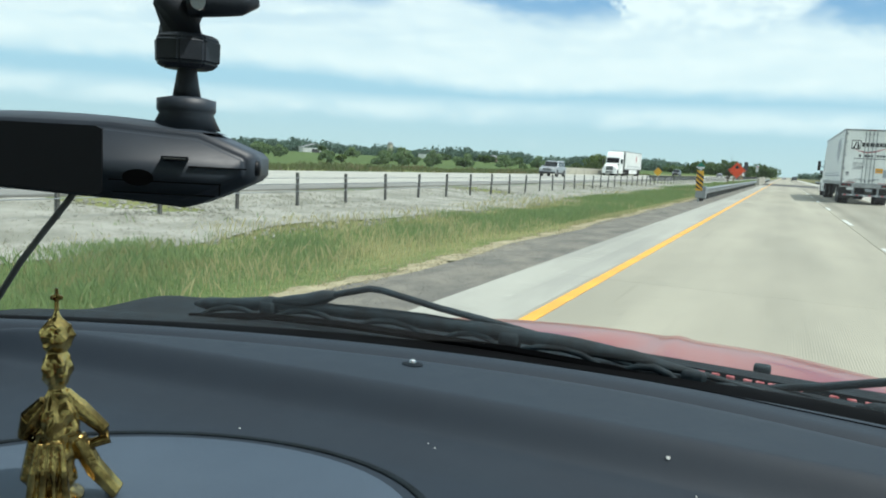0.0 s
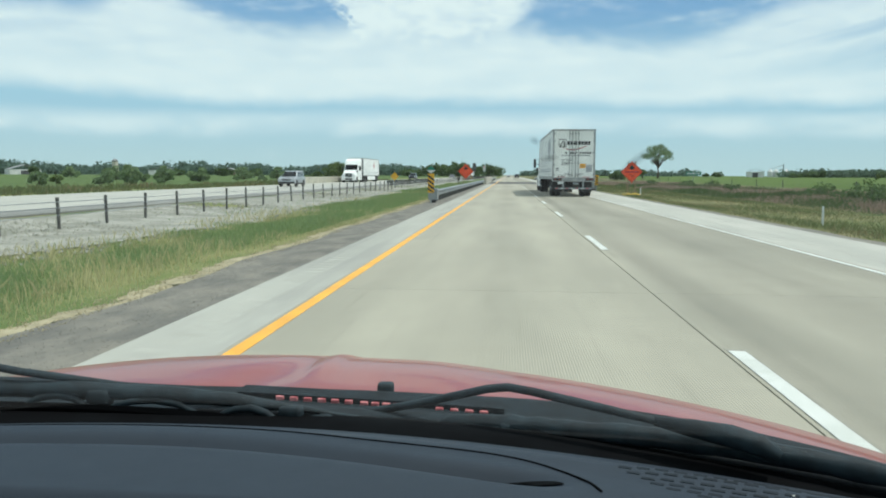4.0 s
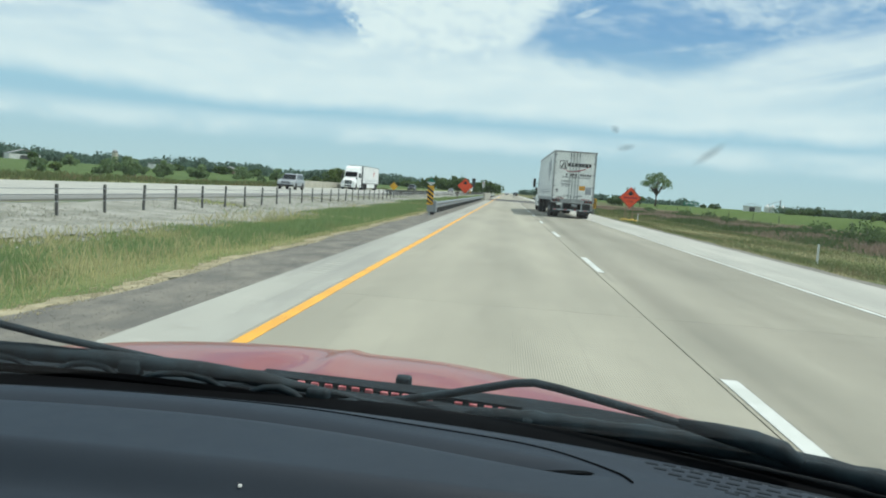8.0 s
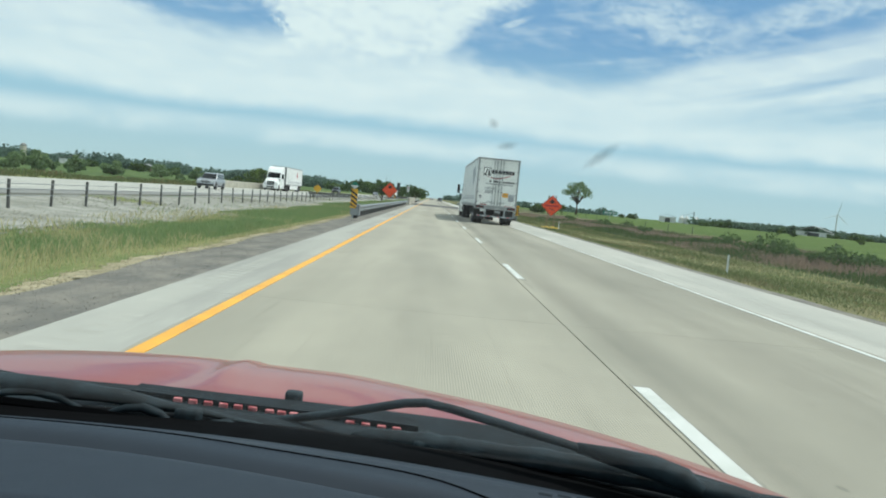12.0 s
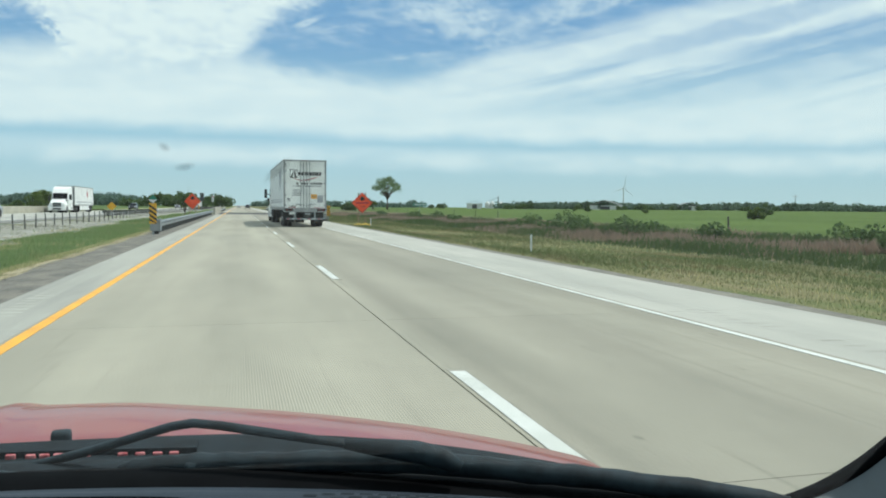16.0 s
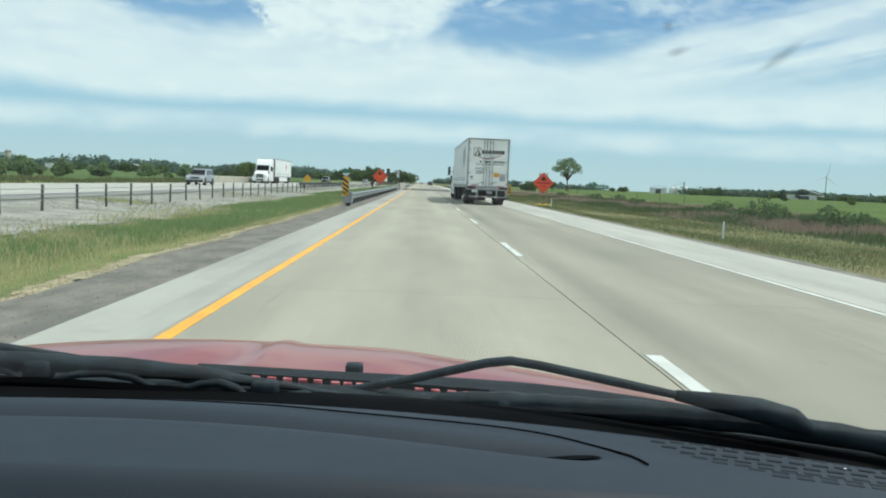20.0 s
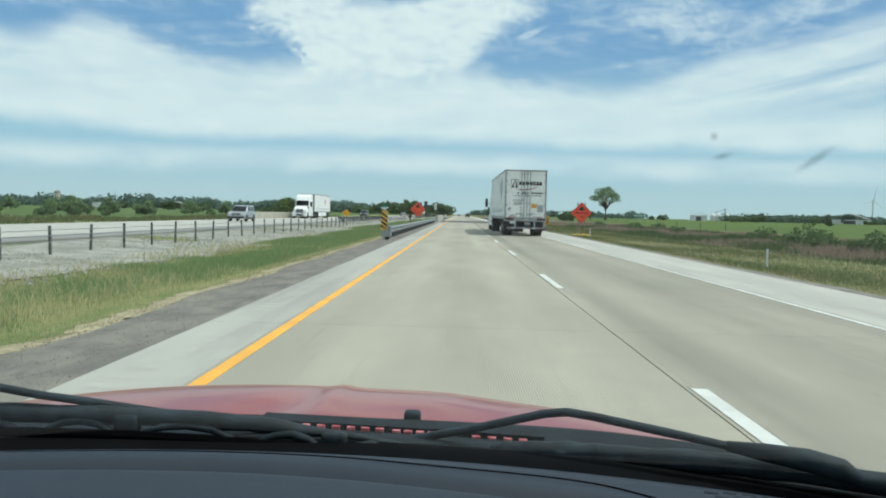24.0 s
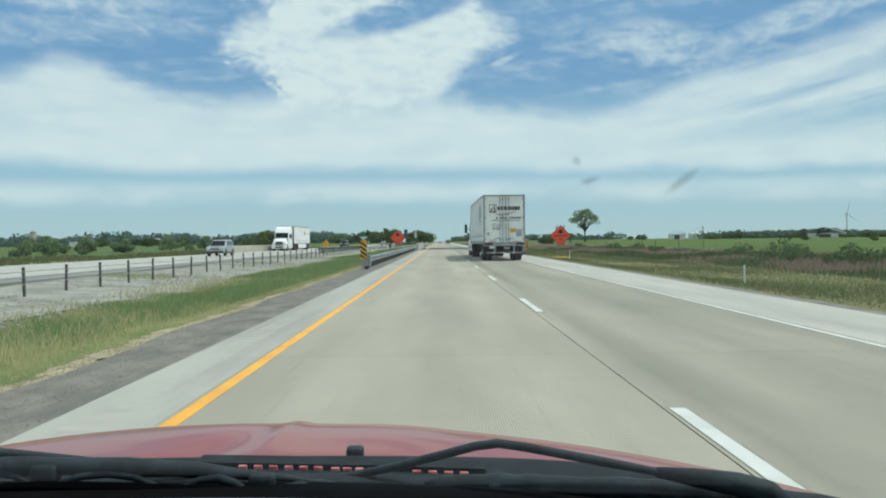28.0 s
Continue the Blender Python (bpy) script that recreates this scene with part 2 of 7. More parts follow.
def add_road_wear(m):
    """Paler wheel tracks, a dark oil track between them, long scuffs and small stains."""
    nt = m.node_tree
    put, link, op, noise_of, step, mix, scaled, joined = tree_nodes(nt)
    b = nt.nodes["Principled BSDF"]
    old = b.inputs["Base Color"].links[0].from_socket
    pos = put("ShaderNodeNewGeometry").outputs["Position"]
    sp = put("ShaderNodeSeparateXYZ")
    nt.links.new(pos, sp.inputs[0])
    lane = op("PINGPONG", op("ADD", sp.outputs[0], 1.9), 1.83)
    wob = op("MULTIPLY", op("SUBTRACT", noise_of(scaled(pos, (0.6, 0.05, 1)), 1.0, 3.0), 0.5), 0.5)
    path = step(op("ABSOLUTE", op("SUBTRACT", op("ADD", lane, wob), 0.95)), 0.45, 0.1)
    oil = step(op("ADD", lane, wob), 1.45, 1.9)
    scuff = step(noise_of(scaled(pos, (7.0, 0.10, 1)), 1.0, 4.0, 0.7), 0.56, 0.74)
    stain = step(noise_of(scaled(pos, (1.0, 0.45, 1)), 1.1, 6.0, 0.7), 0.60, 0.78)
    tine = op("SINE", op("MULTIPLY", op("ADD", sp.outputs[0], op("MULTIPLY", wob, 0.01)), 314.0))
    v = op("ADD", 1.0, op("MULTIPLY", path, 0.08))
    v = op("SUBTRACT", v, op("MULTIPLY", oil, 0.07))
    v = op("SUBTRACT", v, op("MULTIPLY", scuff, 0.16))
    v = op("SUBTRACT", v, op("MULTIPLY", stain, 0.17))
    # worn dark band along the joint and in the outer lane
    band = op("MULTIPLY", step(op("ABSOLUTE", op("SUBTRACT", op("ADD", sp.outputs[0], op("MULTIPLY", wob, 0.3)), 2.12)), 0.34, 0.08), step(noise_of(scaled(pos, (1, 0.03, 1)), 1.0, 3.0), 0.35, 0.6))
    v = op("SUBTRACT", v, op("MULTIPLY", band, 0.19))
    v = op("SUBTRACT", v, op("MULTIPLY", step(sp.outputs[0], 1.6, 2.2), 0.17))
    blotch = noise_of(scaled(pos, (0.55, 0.16, 1)), 1.0, 6.0, 0.68)
    v = op("ADD", v, op("MULTIPLY", op("SUBTRACT", blotch, 0.5), 0.34))
    pale = op("MULTIPLY", step(noise_of(scaled(pos, (2.6, 0.35, 1)), 1.0, 5.0, 0.7), 0.56, 0.72), step(noise_of(scaled(pos, (0.3, 0.1, 1)), 1.0, 2.0), 0.42, 0.6))
    v = op("ADD", v, op("MULTIPLY", pale, 0.10))
    spot = step(noise_of(scaled(pos, (5.0, 2.6, 1)), 1.0, 2.0, 0.4), 0.735, 0.77)
    v = op("SUBTRACT", v, op("MULTIPLY", spot, 0.22))
    brush = noise_of(scaled(pos, (0.7, 3.4, 1)), 1.0, 4.0, 0.65)
    v = op("ADD", v, op("MULTIPLY", op("MULTIPLY", op("SUBTRACT", brush, 0.5), step(blotch, 0.40, 0.62)), 0.26))
    speck = step(noise_of(pos, 38.0, 3.0, 0.7), 0.62, 0.72)
    v = op("SUBTRACT", v, op("MULTIPLY", speck, 0.10))
    ribs = op("ADD", op("ADD", 0.15, op("MULTIPLY", op("MULTIPLY", step(sp.outputs[0], 1.8, 1.9), step(sp.outputs[0], 3.6, 2.9)), 0.4)), op("MULTIPLY", op("MULTIPLY", step(sp.outputs[0], -0.3, 0.5), step(sp.outputs[0], 1.68, 1.6)), step(noise_of(scaled(pos, (0.5, 0.25, 1)), 1.0, 3.0), 0.32, 0.55)))
    v = op("ADD", v, op("MULTIPLY", op("MULTIPLY", tine, ribs), 0.16))
    mul = put("ShaderNodeMix", data_type="RGBA", blend_type="MULTIPLY")
    mul.inputs[0].default_value = 1.0
    nt.links.new(old, mul.inputs[6])
    nt.links.new(joined(v, v, v), mul.inputs[7])
    nt.links.new(mul.outputs[2], b.inputs["Base Color"])


add_road_wear(M_CONC)
M_SHOULDER = material("shoulder_concrete", rgb(176, 175, 166), rgb(160, 160, 152), 0.9, 0.9, bump=0.3, bump_scale=40, stretch=(1, 0.15, 1), vary=0.06, fine=0.15)
M_SHOULDER_L = material("inner_shoulder_concrete", rgb(166, 166, 157), rgb(146, 146, 139), 0.9, 0.9, bump=0.3, bump_scale=40, stretch=(1, 0.15, 1), vary=0.06, fine=0.25)
M_JOINT = material("joint_dark", rgb(70, 68, 62), None, 3.0, 0.9)
M_ASPHALT = material("asphalt", rgb(78, 78, 76), rgb(66, 66, 66), 1.2, 0.9, bump=0.4, bump_scale=80, stretch=(1, 0.3, 1))
M_GRAVEL = material("gravel", rgb(124, 120, 110), rgb(98, 96, 90), 2.2, 0.95, bump=0.9, bump_scale=30, stretch=(1, 0.5, 1), fine=0.6)
M_DIRT = material("dry_dirt", rgb(168, 158, 128), rgb(136, 128, 100), 3.4, 0.95, bump=0.6, bump_scale=25, fine=0.5)
M_SHOULDER_OLD = material("old_shoulder", rgb(128, 128, 123), rgb(112, 112, 108), 0.7, 0.9, stretch=(1, 0.1, 1), fine=0.2)
M_STONE = material("ditch_stone", rgb(154, 153, 144), rgb(124, 124, 113), 0.8, 0.95, bump=0.9, bump_scale=9, fine=0.6)
M_YELLOW = material("yellow_paint", rgb(238, 172, 48), rgb(216, 156, 52), 2.0, 0.6, fine=0.2)
M_WHITE_LINE = material("white_paint_line", rgb(206, 208, 203), rgb(188, 191, 184), 2.0, 0.6, fine=0.2)
M_DASH = material("dash_plastic", rgb(24, 37, 50), rgb(20, 32, 45), 3.0, 0.62, bump=0.12, bump_scale=900, fine=0.12)
M_DASH_SOFT = material("dash_soft", rgb(70, 84, 99), rgb(62, 76, 91), 3.0, 0.6, bump=0.2, bump_scale=900, fine=0.1)
M_BLACK = material("black_rubber", rgb(14, 16, 18), rgb(9, 10, 12), 8.0, 0.9, spec=0.05)
M_COWL = material("cowl_plastic", rgb(27, 37, 43), rgb(17, 24, 28), 22.0, 0.8, spec=0.2, bump=0.3, bump_scale=400, fine=0.3)
M_WIPER = material("wiper_black", rgb(36, 50, 57), rgb(24, 33, 38), 30.0, 0.75, fine=0.4, spec=0.3)
M_RED = material("red_car_paint", rgb(138, 60, 50), rgb(130, 54, 45), 4.0, 0.40, coat=0.5, fine=0.06)
M_WHITE = material("white_truck_paint", rgb(238, 240, 238), rgb(224, 226, 224), 0.8, 0.45, fine=0.1)
M_STEEL = material("galvanised_steel", rgb(150, 156, 158), rgb(128, 134, 138), 2.5, 0.5, metal=0.45, fine=0.25)
M_DARK = material("dark_steel", rgb(40, 41, 42), rgb(30, 31, 32), 3.0, 0.7, fine=0.3)
M_TYRE = material("tyre_rubber", rgb(30, 30, 31), rgb(24, 24, 25), 6.0, 0.85, fine=0.3)


# ---- helpers ----
def part(name, bm, mat, parent=None, label="", smooth=False, mats=()):
    me = bpy.data.meshes.new(name)
    bm.normal_update()
    bm.to_mesh(me)
    bm.free()
    me.materials.append(mat)
    for x in mats:
        me.materials.append(x)
    if smooth:
        for p in me.polygons:
            p.use_smooth = True
    ob = new(name, me)
    if parent:
        ob.parent = parent
    if label:
        ob["label"] = label
    return ob


def thing(name, at=(0, 0, 0), label="", category="", group="", turn=0.0):
    ob = new(name)
    ob.matrix_basis = pose(*at, 0, 0, turn)
    ob.empty_display_size = 0.1
    return tagged(ob, label, category, group)


def box(bm, x0, x1, y0, y1, z0, z1, bevel=0.0):
    vs = [bm.verts.new((x, y, z)) for z in (z0, z1) for y in (y0, y1) for x in (x0, x1)]
    fs = [bm.faces.new([vs[i] for i in q]) for q in ((0, 2, 3, 1), (4, 5, 7, 6), (0, 1, 5, 4), (2, 6, 7, 3), (0, 4, 6, 2), (1, 3, 7, 5))]
    if bevel:
        es = {e for f in fs for e in f.edges}
        bmesh.ops.bevel(bm, geom=list(es), offset=bevel, segments=2, affect="EDGES", profile=0.6)
    return bm


def boxed(*a, bevel=0.0):
    return box(bmesh.new(), *a, bevel=bevel)


def tube(bm, pts, r, seg=8, caps=True, flat=1.0):
    """A tube along points; r one radius or one for each point; flat squeezes it in z."""
    pts = [Vector(p) for p in pts]
    rs = r if isinstance(r, (list, tuple)) else [r] * len(pts)
    rings = []
    for i, p in enumerate(pts):
        d = (pts[min(i + 1, len(pts) - 1)] - pts[max(i - 1, 0)]).normalized()
        a = d.cross(Vector((0, 0, 1)))
        a = a.normalized() if a.length > 1e-4 else Vector((1, 0, 0))
        b = a.cross(d)
        rings.append([bm.verts.new(p + a * math.cos(t) * rs[i] + b * math.sin(t) * rs[i] * flat) for t in (2 * math.pi * k / seg for k in range(seg))])
    for r0, r1 in zip(rings, rings[1:]):
        for k in range(seg):
            bm.faces.new((r0[k], r0[(k + 1) % seg], r1[(k + 1) % seg], r1[k]))
    if caps:
        bm.faces.new(rings[0][::-1])
        bm.faces.new(rings[-1])
    return bm


def spin(bm, prof, seg=16, at=(0, 0, 0), axis="z", squash=(1, 1)):
    """A turned shape from (radius, height) pairs round an axis through at."""
    rings = []
    for r, h in prof:
        ring = []
        for k in range(seg):
            t = 2 * math.pi * k / seg
            a, b = r * math.cos(t) * squash[0], r * math.sin(t) * squash[1]
            v = {"z": (a, b, h), "x": (h, a, b), "y": (b, h, a)}[axis]
            ring.append(bm.verts.new((v[0] + at[0], v[1] + at[1], v[2] + at[2])))
        rings.append(ring)
    for r0, r1 in zip(rings, rings[1:]):
        for k in range(seg):
            bm.faces.new((r0[k], r0[(k + 1) % seg], r1[(k + 1) % seg], r1[k]))
    bm.faces.new(rings[0][::-1])
    bm.faces.new(rings[-1])
    return bm


def sheet(fn, us, vs, thick=0.0):
    """A surface fn(u, v) over a net of values, with thickness downwards."""
    bm = bmesh.new()
    top = [[bm.verts.new(fn(u, v)) for v in vs] for u in us]
    def quads(g, rev):
        for i in range(len(us) - 1):
            for j in range(len(vs) - 1):
                q = (g[i][j], g[i + 1][j], g[i + 1][j + 1], g[i][j + 1])
                bm.faces.new(q[::-1] if rev else q)
    quads(top, False)
    if thick:
        low = [[bm.verts.new(v.co - Vector((0, 0, thick))) for v in row] for row in top]
        quads(low, True)
        rim = [top[i][0] for i in range(len(us))] + [top[-1][j] for j in range(1, len(vs))] + [top[i][-1] for i in range(len(us) - 2, -1, -1)] + [top[0][j] for j in range(len(vs) - 2, 0, -1)]
        rml = [low[i][0] for i in range(len(us))] + [low[-1][j] for j in range(1, len(vs))] + [low[i][-1] for i in range(len(us) - 2, -1, -1)] + [low[0][j] for j in range(len(vs) - 2, 0, -1)]
        for k in range(len(rim)):
            n = (k + 1) % len(rim)
            bm.faces.new((rim[k], rml[k], rml[n], rim[n]))
    bmesh.ops.recalc_face_normals(bm, faces=bm.faces)
    return bm


def prism(pts, y0, y1, axis="y"):
    """An outline of (a, b) pairs drawn out along an axis: y gives (x, z), x gives (y, z), z gives (x, y)."""
    bm = bmesh.new()
    def at(a, b, c):
        return {"y": (a, c, b), "x": (c, a, b), "z": (a, b, c)}[axis]
    r0 = [bm.verts.new(at(a, b, y0)) for a, b in pts]
    r1 = [bm.verts.new(at(a, b, y1)) for a, b in pts]
    n = len(pts)
    for k in range(n):
        bm.faces.new((r0[k], r0[(k + 1) % n], r1[(k + 1) % n], r1[k]))
    bm.faces.new(r0[::-1])
    bm.faces.new(r1)
    bmesh.ops.recalc_face_normals(bm, faces=bm.faces)
    return bm


def steps(a, b, n):
    return [a + (b - a) * i / n for i in range(n + 1)]


# ---- ground and road ----
Y_LINE, DASH_X, W_LINE = -1.95, 1.76, 5.15
ROAD_L, ROAD_R = -2.9, 7.2


def ground_material():
    m = bpy.data.materials.new("fields")
    m.use_nodes = True
    nt = m.node_tree
    put, link, op, noise_of, step, mix, scaled, joined = tree_nodes(nt)
    b = nt.nodes["Principled BSDF"]
    pos = put("ShaderNodeNewGeometry").outputs["Position"]
    sp = put("ShaderNodeSeparateXYZ")
    nt.links.new(pos, sp.inputs[0])
    x, y, z = sp.outputs
    n1 = noise_of(pos, 0.05, 4.0)
    n2 = noise_of(scaled(pos, (1, 0.4, 1)), 0.6, 5.0)
    n3 = noise_of(pos, 7.0, 4.0, 0.7)
    xw = op("ADD", x, op("MULTIPLY", op("SUBTRACT", n2, 0.5), 3.0))
    crop = mix(step(n1, 0.4, 0.6), rgb(88, 106, 55), rgb(78, 96, 48))
    verge = mix(step(n2, 0.4, 0.62), rgb(132, 134, 88), rgb(98, 114, 66))
    verge_r = mix(step(n2, 0.36, 0.62), rgb(128, 121, 90), rgb(100, 108, 68))
    straw = mix(step(n2, 0.35, 0.65), rgb(112, 104, 82), rgb(80, 92, 58))
    right = mix(step(xw, 15.0, 18.0), verge_r, straw)
    far_edge = op("ADD", 28.5, op("MULTIPLY", y, 0.05))
    right = mix(step(op("SUBTRACT", xw, far_edge), -1.5, 1.5), right, crop)
    crop_left = mix(step(n1, 0.4, 0.6), rgb(90, 108, 64), rgb(78, 96, 56))
    left = mix(step(xw, -38.0, -41.0), verge, crop_left)
    c = mix(step(x, -1.0, 1.0), left, right)
    dark = put("ShaderNodeMix", data_type="RGBA", blend_type="MULTIPLY")
    dark.inputs[0].default_value = 1.0
    nt.links.new(c, dark.inputs[6])
    v = op("ADD", 0.75, op("MULTIPLY", n3, 0.45))
    nt.links.new(joined(v, v, v), dark.inputs[7])
    nt.links.new(dark.outputs[2], b.inputs["Base Color"])
    b.inputs["Roughness"].default_value = 0.95
    b.inputs["Specular IOR Level"].default_value = 0.1
    bp = put("ShaderNodeBump")
    bp.inputs["Strength"].default_value = 0.8
    bp.inputs["Distance"].default_value = 0.08
    nt.links.new(n3, bp.inputs["Height"])
    nt.links.new(bp.outputs[0], b.inputs["Normal"])
    return m


M_FIELD = ground_material()


def ground_z(x, y):
    """The land: flat by the road, with shallow ditches beside it."""
    d = 0.0
    if -15.2 < x < -4.0:
        d = -0.22 * math.sin(math.pi * (x + 4.0) / -11.2)
    elif 7.6 < x < 30:
        d = -0.35 * math.sin(math.pi * (x - 7.6) / 22.4)
    return -0.07 + d


gx = [-4000, -1200, -300, -100, -60, -40, -30, -28.2, -16, -15.2, -13, -11, -9, -7, -5.5, -4.2, -3.2, 7.4, 8.5, 10, 12, 15, 18, 22, 26, 30, 40, 80, 300, 1200, 4000]
gy = [-300, -40, -10, 0, 20, 60, 140, 300, 800, 2000, 4500]
ground = part("ground", sheet(lambda u, v: (u, v, ground_z(u, v)), gx, gy), M_FIELD, None, "flat farmland of green crops, dry straw and roadside grass")
tagged(ground, category="ground", kind="structure")

road = thing("road", (0, 0, 0), "two-lane concrete highway carriageway with pale shoulders", "road")
tagged(road, kind="structure")
part("road_bed", boxed(ROAD_L, ROAD_R, -60, 3000, -0.30, -0.02), M_JOINT, road, "dark joints under the slabs")
SLABS = [(ROAD_L, Y_LINE - 0.110, M_SHOULDER_L), (Y_LINE - 0.108, DASH_X - 0.09, M_CONC), (DASH_X - 0.076, W_LINE + 0.12, M_CONC), (W_LINE + 0.123, ROAD_R, M_SHOULDER)]
for x0, x1, mt in SLABS:
    base = None
    for k in range(24):
        y0 = -8 + 5.6 * k
        if base is None:
            base = part("slab", boxed(x0, x1, 0, 5.594, -0.02, 0.0), mt, road)
            ob = base
        else:
            ob = new("slab", base.data)
            ob.parent = road
        ob.location = (0, y0, 0)
    part("slab_run", boxed(x0, x1, -8 + 5.6 * 24, 3000, -0.02, 0.0), mt, road)
    part("slab_run", boxed(x0, x1, -60, -8.006, -0.02, 0.0), mt, road)

marks = thing("lane_markings", (0, 0, 0), "yellow edge line, white dashes and white edge line", "road marking")
tagged(marks, kind="structure")
part("yellow_edge_line", boxed(Y_LINE - 0.062, Y_LINE + 0.062, -20, 2500, 0.001, 0.005), M_YELLOW, marks, "worn yellow edge line")
part("white_edge_line", boxed(W_LINE - 0.048, W_LINE + 0.048, -20, 2500, 0.001, 0.005), M_WHITE_LINE, marks, "white edge line")
dash_bm = boxed(-0.062, 0.062, 0, 3.2, 0.003, 0.0065)
first = part("lane_dash", dash_bm, M_WHITE_LINE, marks, "white lane dash")
first.location = (DASH_X + 0.02, 2.7, 0)
# Darker strip: the shadow outline of the dash groove is put into its colour.
M_GROOVE = material("ground_groove_shadow", rgb(146, 143, 132), rgb(130, 127, 117), 3.0, 0.9, fine=0.4)
cut = part("dash_groove", boxed(-0.068, 0.092, -0.06, 3.30, -0.003, 0.0022), M_GROOVE, marks, "ground-out strip round a dash, shadow outline in its colour")
cut.location = first.location
for k in range(1, 12):
    ob = new("dash_groove", cut.data)
    ob.parent = marks
    ob.location = (DASH_X + 0.02, 2.7 + 11.2 * k, 0)
for k in range(1, 60):
    ob = new("lane_dash", first.data)
    ob.parent = marks
    ob.location = (DASH_X + 0.02, 2.7 + 11.2 * k, 0)

strip = part("gravel_strip", sheet(lambda u, v: (u + 0.12 * math.sin(v * 0.9) * (u < -3.9), v, -0.012 - 0.02 * (-3.0 - u)), [-4.0, -3.5, -2.904], steps(-20, 140, 80) + [400, 3000]), M_GRAVEL, None, "grey crushed gravel strip along the shoulder")
tagged(strip, category="gravel", kind="structure")
dirt = part("dirt_edge", sheet(lambda u, v: (u + 0.06 * math.sin(v * 0.9) + 0.05 * math.sin(v * 2.3 + u) + 0.05 * math.sin(v * 5.1 + u * 9) + 0.035 * math.sin(v * 13.0 + u * 5), v, -0.040 - 0.14 * max(0.0, -4.05 - u) + 0.004 * math.sin(v * 7.0 + u * 20)), [-4.42, -4.28, -4.14, -3.96], [-20] + steps(0, 50, 500) + steps(51, 140, 180) + [400, 3000]), M_DIRT, None, "dry tan dirt between gravel and grass")
tagged(dirt, category="dirt", kind="structure")
stone = part("median_stone", sheet(lambda u, v: (u + 0.5 * math.sin(v * 0.31) + 0.3 * math.sin(v * 0.83), v, ground_z(u, v) + 0.03), [-15.0, -14, -13, -12, -11, -10.2, -9.4, -8.8], steps(-10, 160, 120) + [400, 2500]), M_STONE, None, "pale dry stone and weeds along the median ditch")
tagged(stone, category="gravel", kind="structure")
edge_r = part("gravel_edge", sheet(lambda u, v: (u + 0.08 * math.sin(v * 1.3) * (u > 7.5), v, -0.012 - 0.04 * (u - 7.2)), [7.204, 7.5, 7.75], steps(-20, 140, 80) + [400, 3000]), M_GRAVEL, None, "narrow gravel edge beside the outer shoulder")
tagged(edge_r, category="gravel", kind="structure")

road2 = thing("opposite_road", (0, 0, 0), "pale concrete carriageway of the oncoming traffic", "road")
tagged(road2, kind="structure")
part("asphalt_shoulder", boxed(-17.4, -15.2, -60, 3000, -0.30, -0.005), M_SHOULDER_OLD, road2, "grey shoulder")
part("concrete_lanes", boxed(-28.4, -17.404, -60, 3000, -0.30, 0.0), M_SHOULDER, road2)


# ---- the car that carries the view ----
def glass_material(name, tint=(1, 1, 1, 1), gloss=0.6, rough=0.0, veil=0.0):
    m = bpy.data.materials.new(name)
    m.use_nodes = True
    nt = m.node_tree
    nt.nodes.clear()
    put, link, op, noise_of, step, mix, scaled, joined = tree_nodes(nt)
    tr, gl, mx = put("ShaderNodeBsdfTransparent"), put("ShaderNodeBsdfGlossy"), put("ShaderNodeMixShader")
    tr.inputs[0].default_value = tint
    gl.inputs["Roughness"].default_value = rough
    mx.inputs[0].default_value = gloss
    nt.links.new(tr.outputs[0], mx.inputs[1])
    nt.links.new(gl.outputs[0], mx.inputs[2])
    last = mx.outputs[0]
    if veil:
        # a thin light-scattering film, added to imitate veiling glare and lift the darks
        tl, df = put("ShaderNodeBsdfTranslucent"), put("ShaderNodeBsdfDiffuse")
        both, film = put("ShaderNodeAddShader"), put("ShaderNodeMixShader")
        tl.inputs[0].default_value = df.inputs[0].default_value = (0.5, 0.52, 0.53, 1)
        nt.links.new(tl.outputs[0], both.inputs[0])
        nt.links.new(df.outputs[0], both.inputs[1])
        pos = put("ShaderNodeNewGeometry").outputs["Position"]
        nt.links.new(op("MULTIPLY", op("ADD", 0.7, op("MULTIPLY", noise_of(pos, 9.0, 5.0), 0.6)), veil), film.inputs[0])
        nt.links.new(last, film.inputs[1])
        nt.links.new(both.outputs[0], film.inputs[2])
        last = film.outputs[0]
    o = put("ShaderNodeOutputMaterial")
    nt.links.new(last, o.inputs[0])
    return m


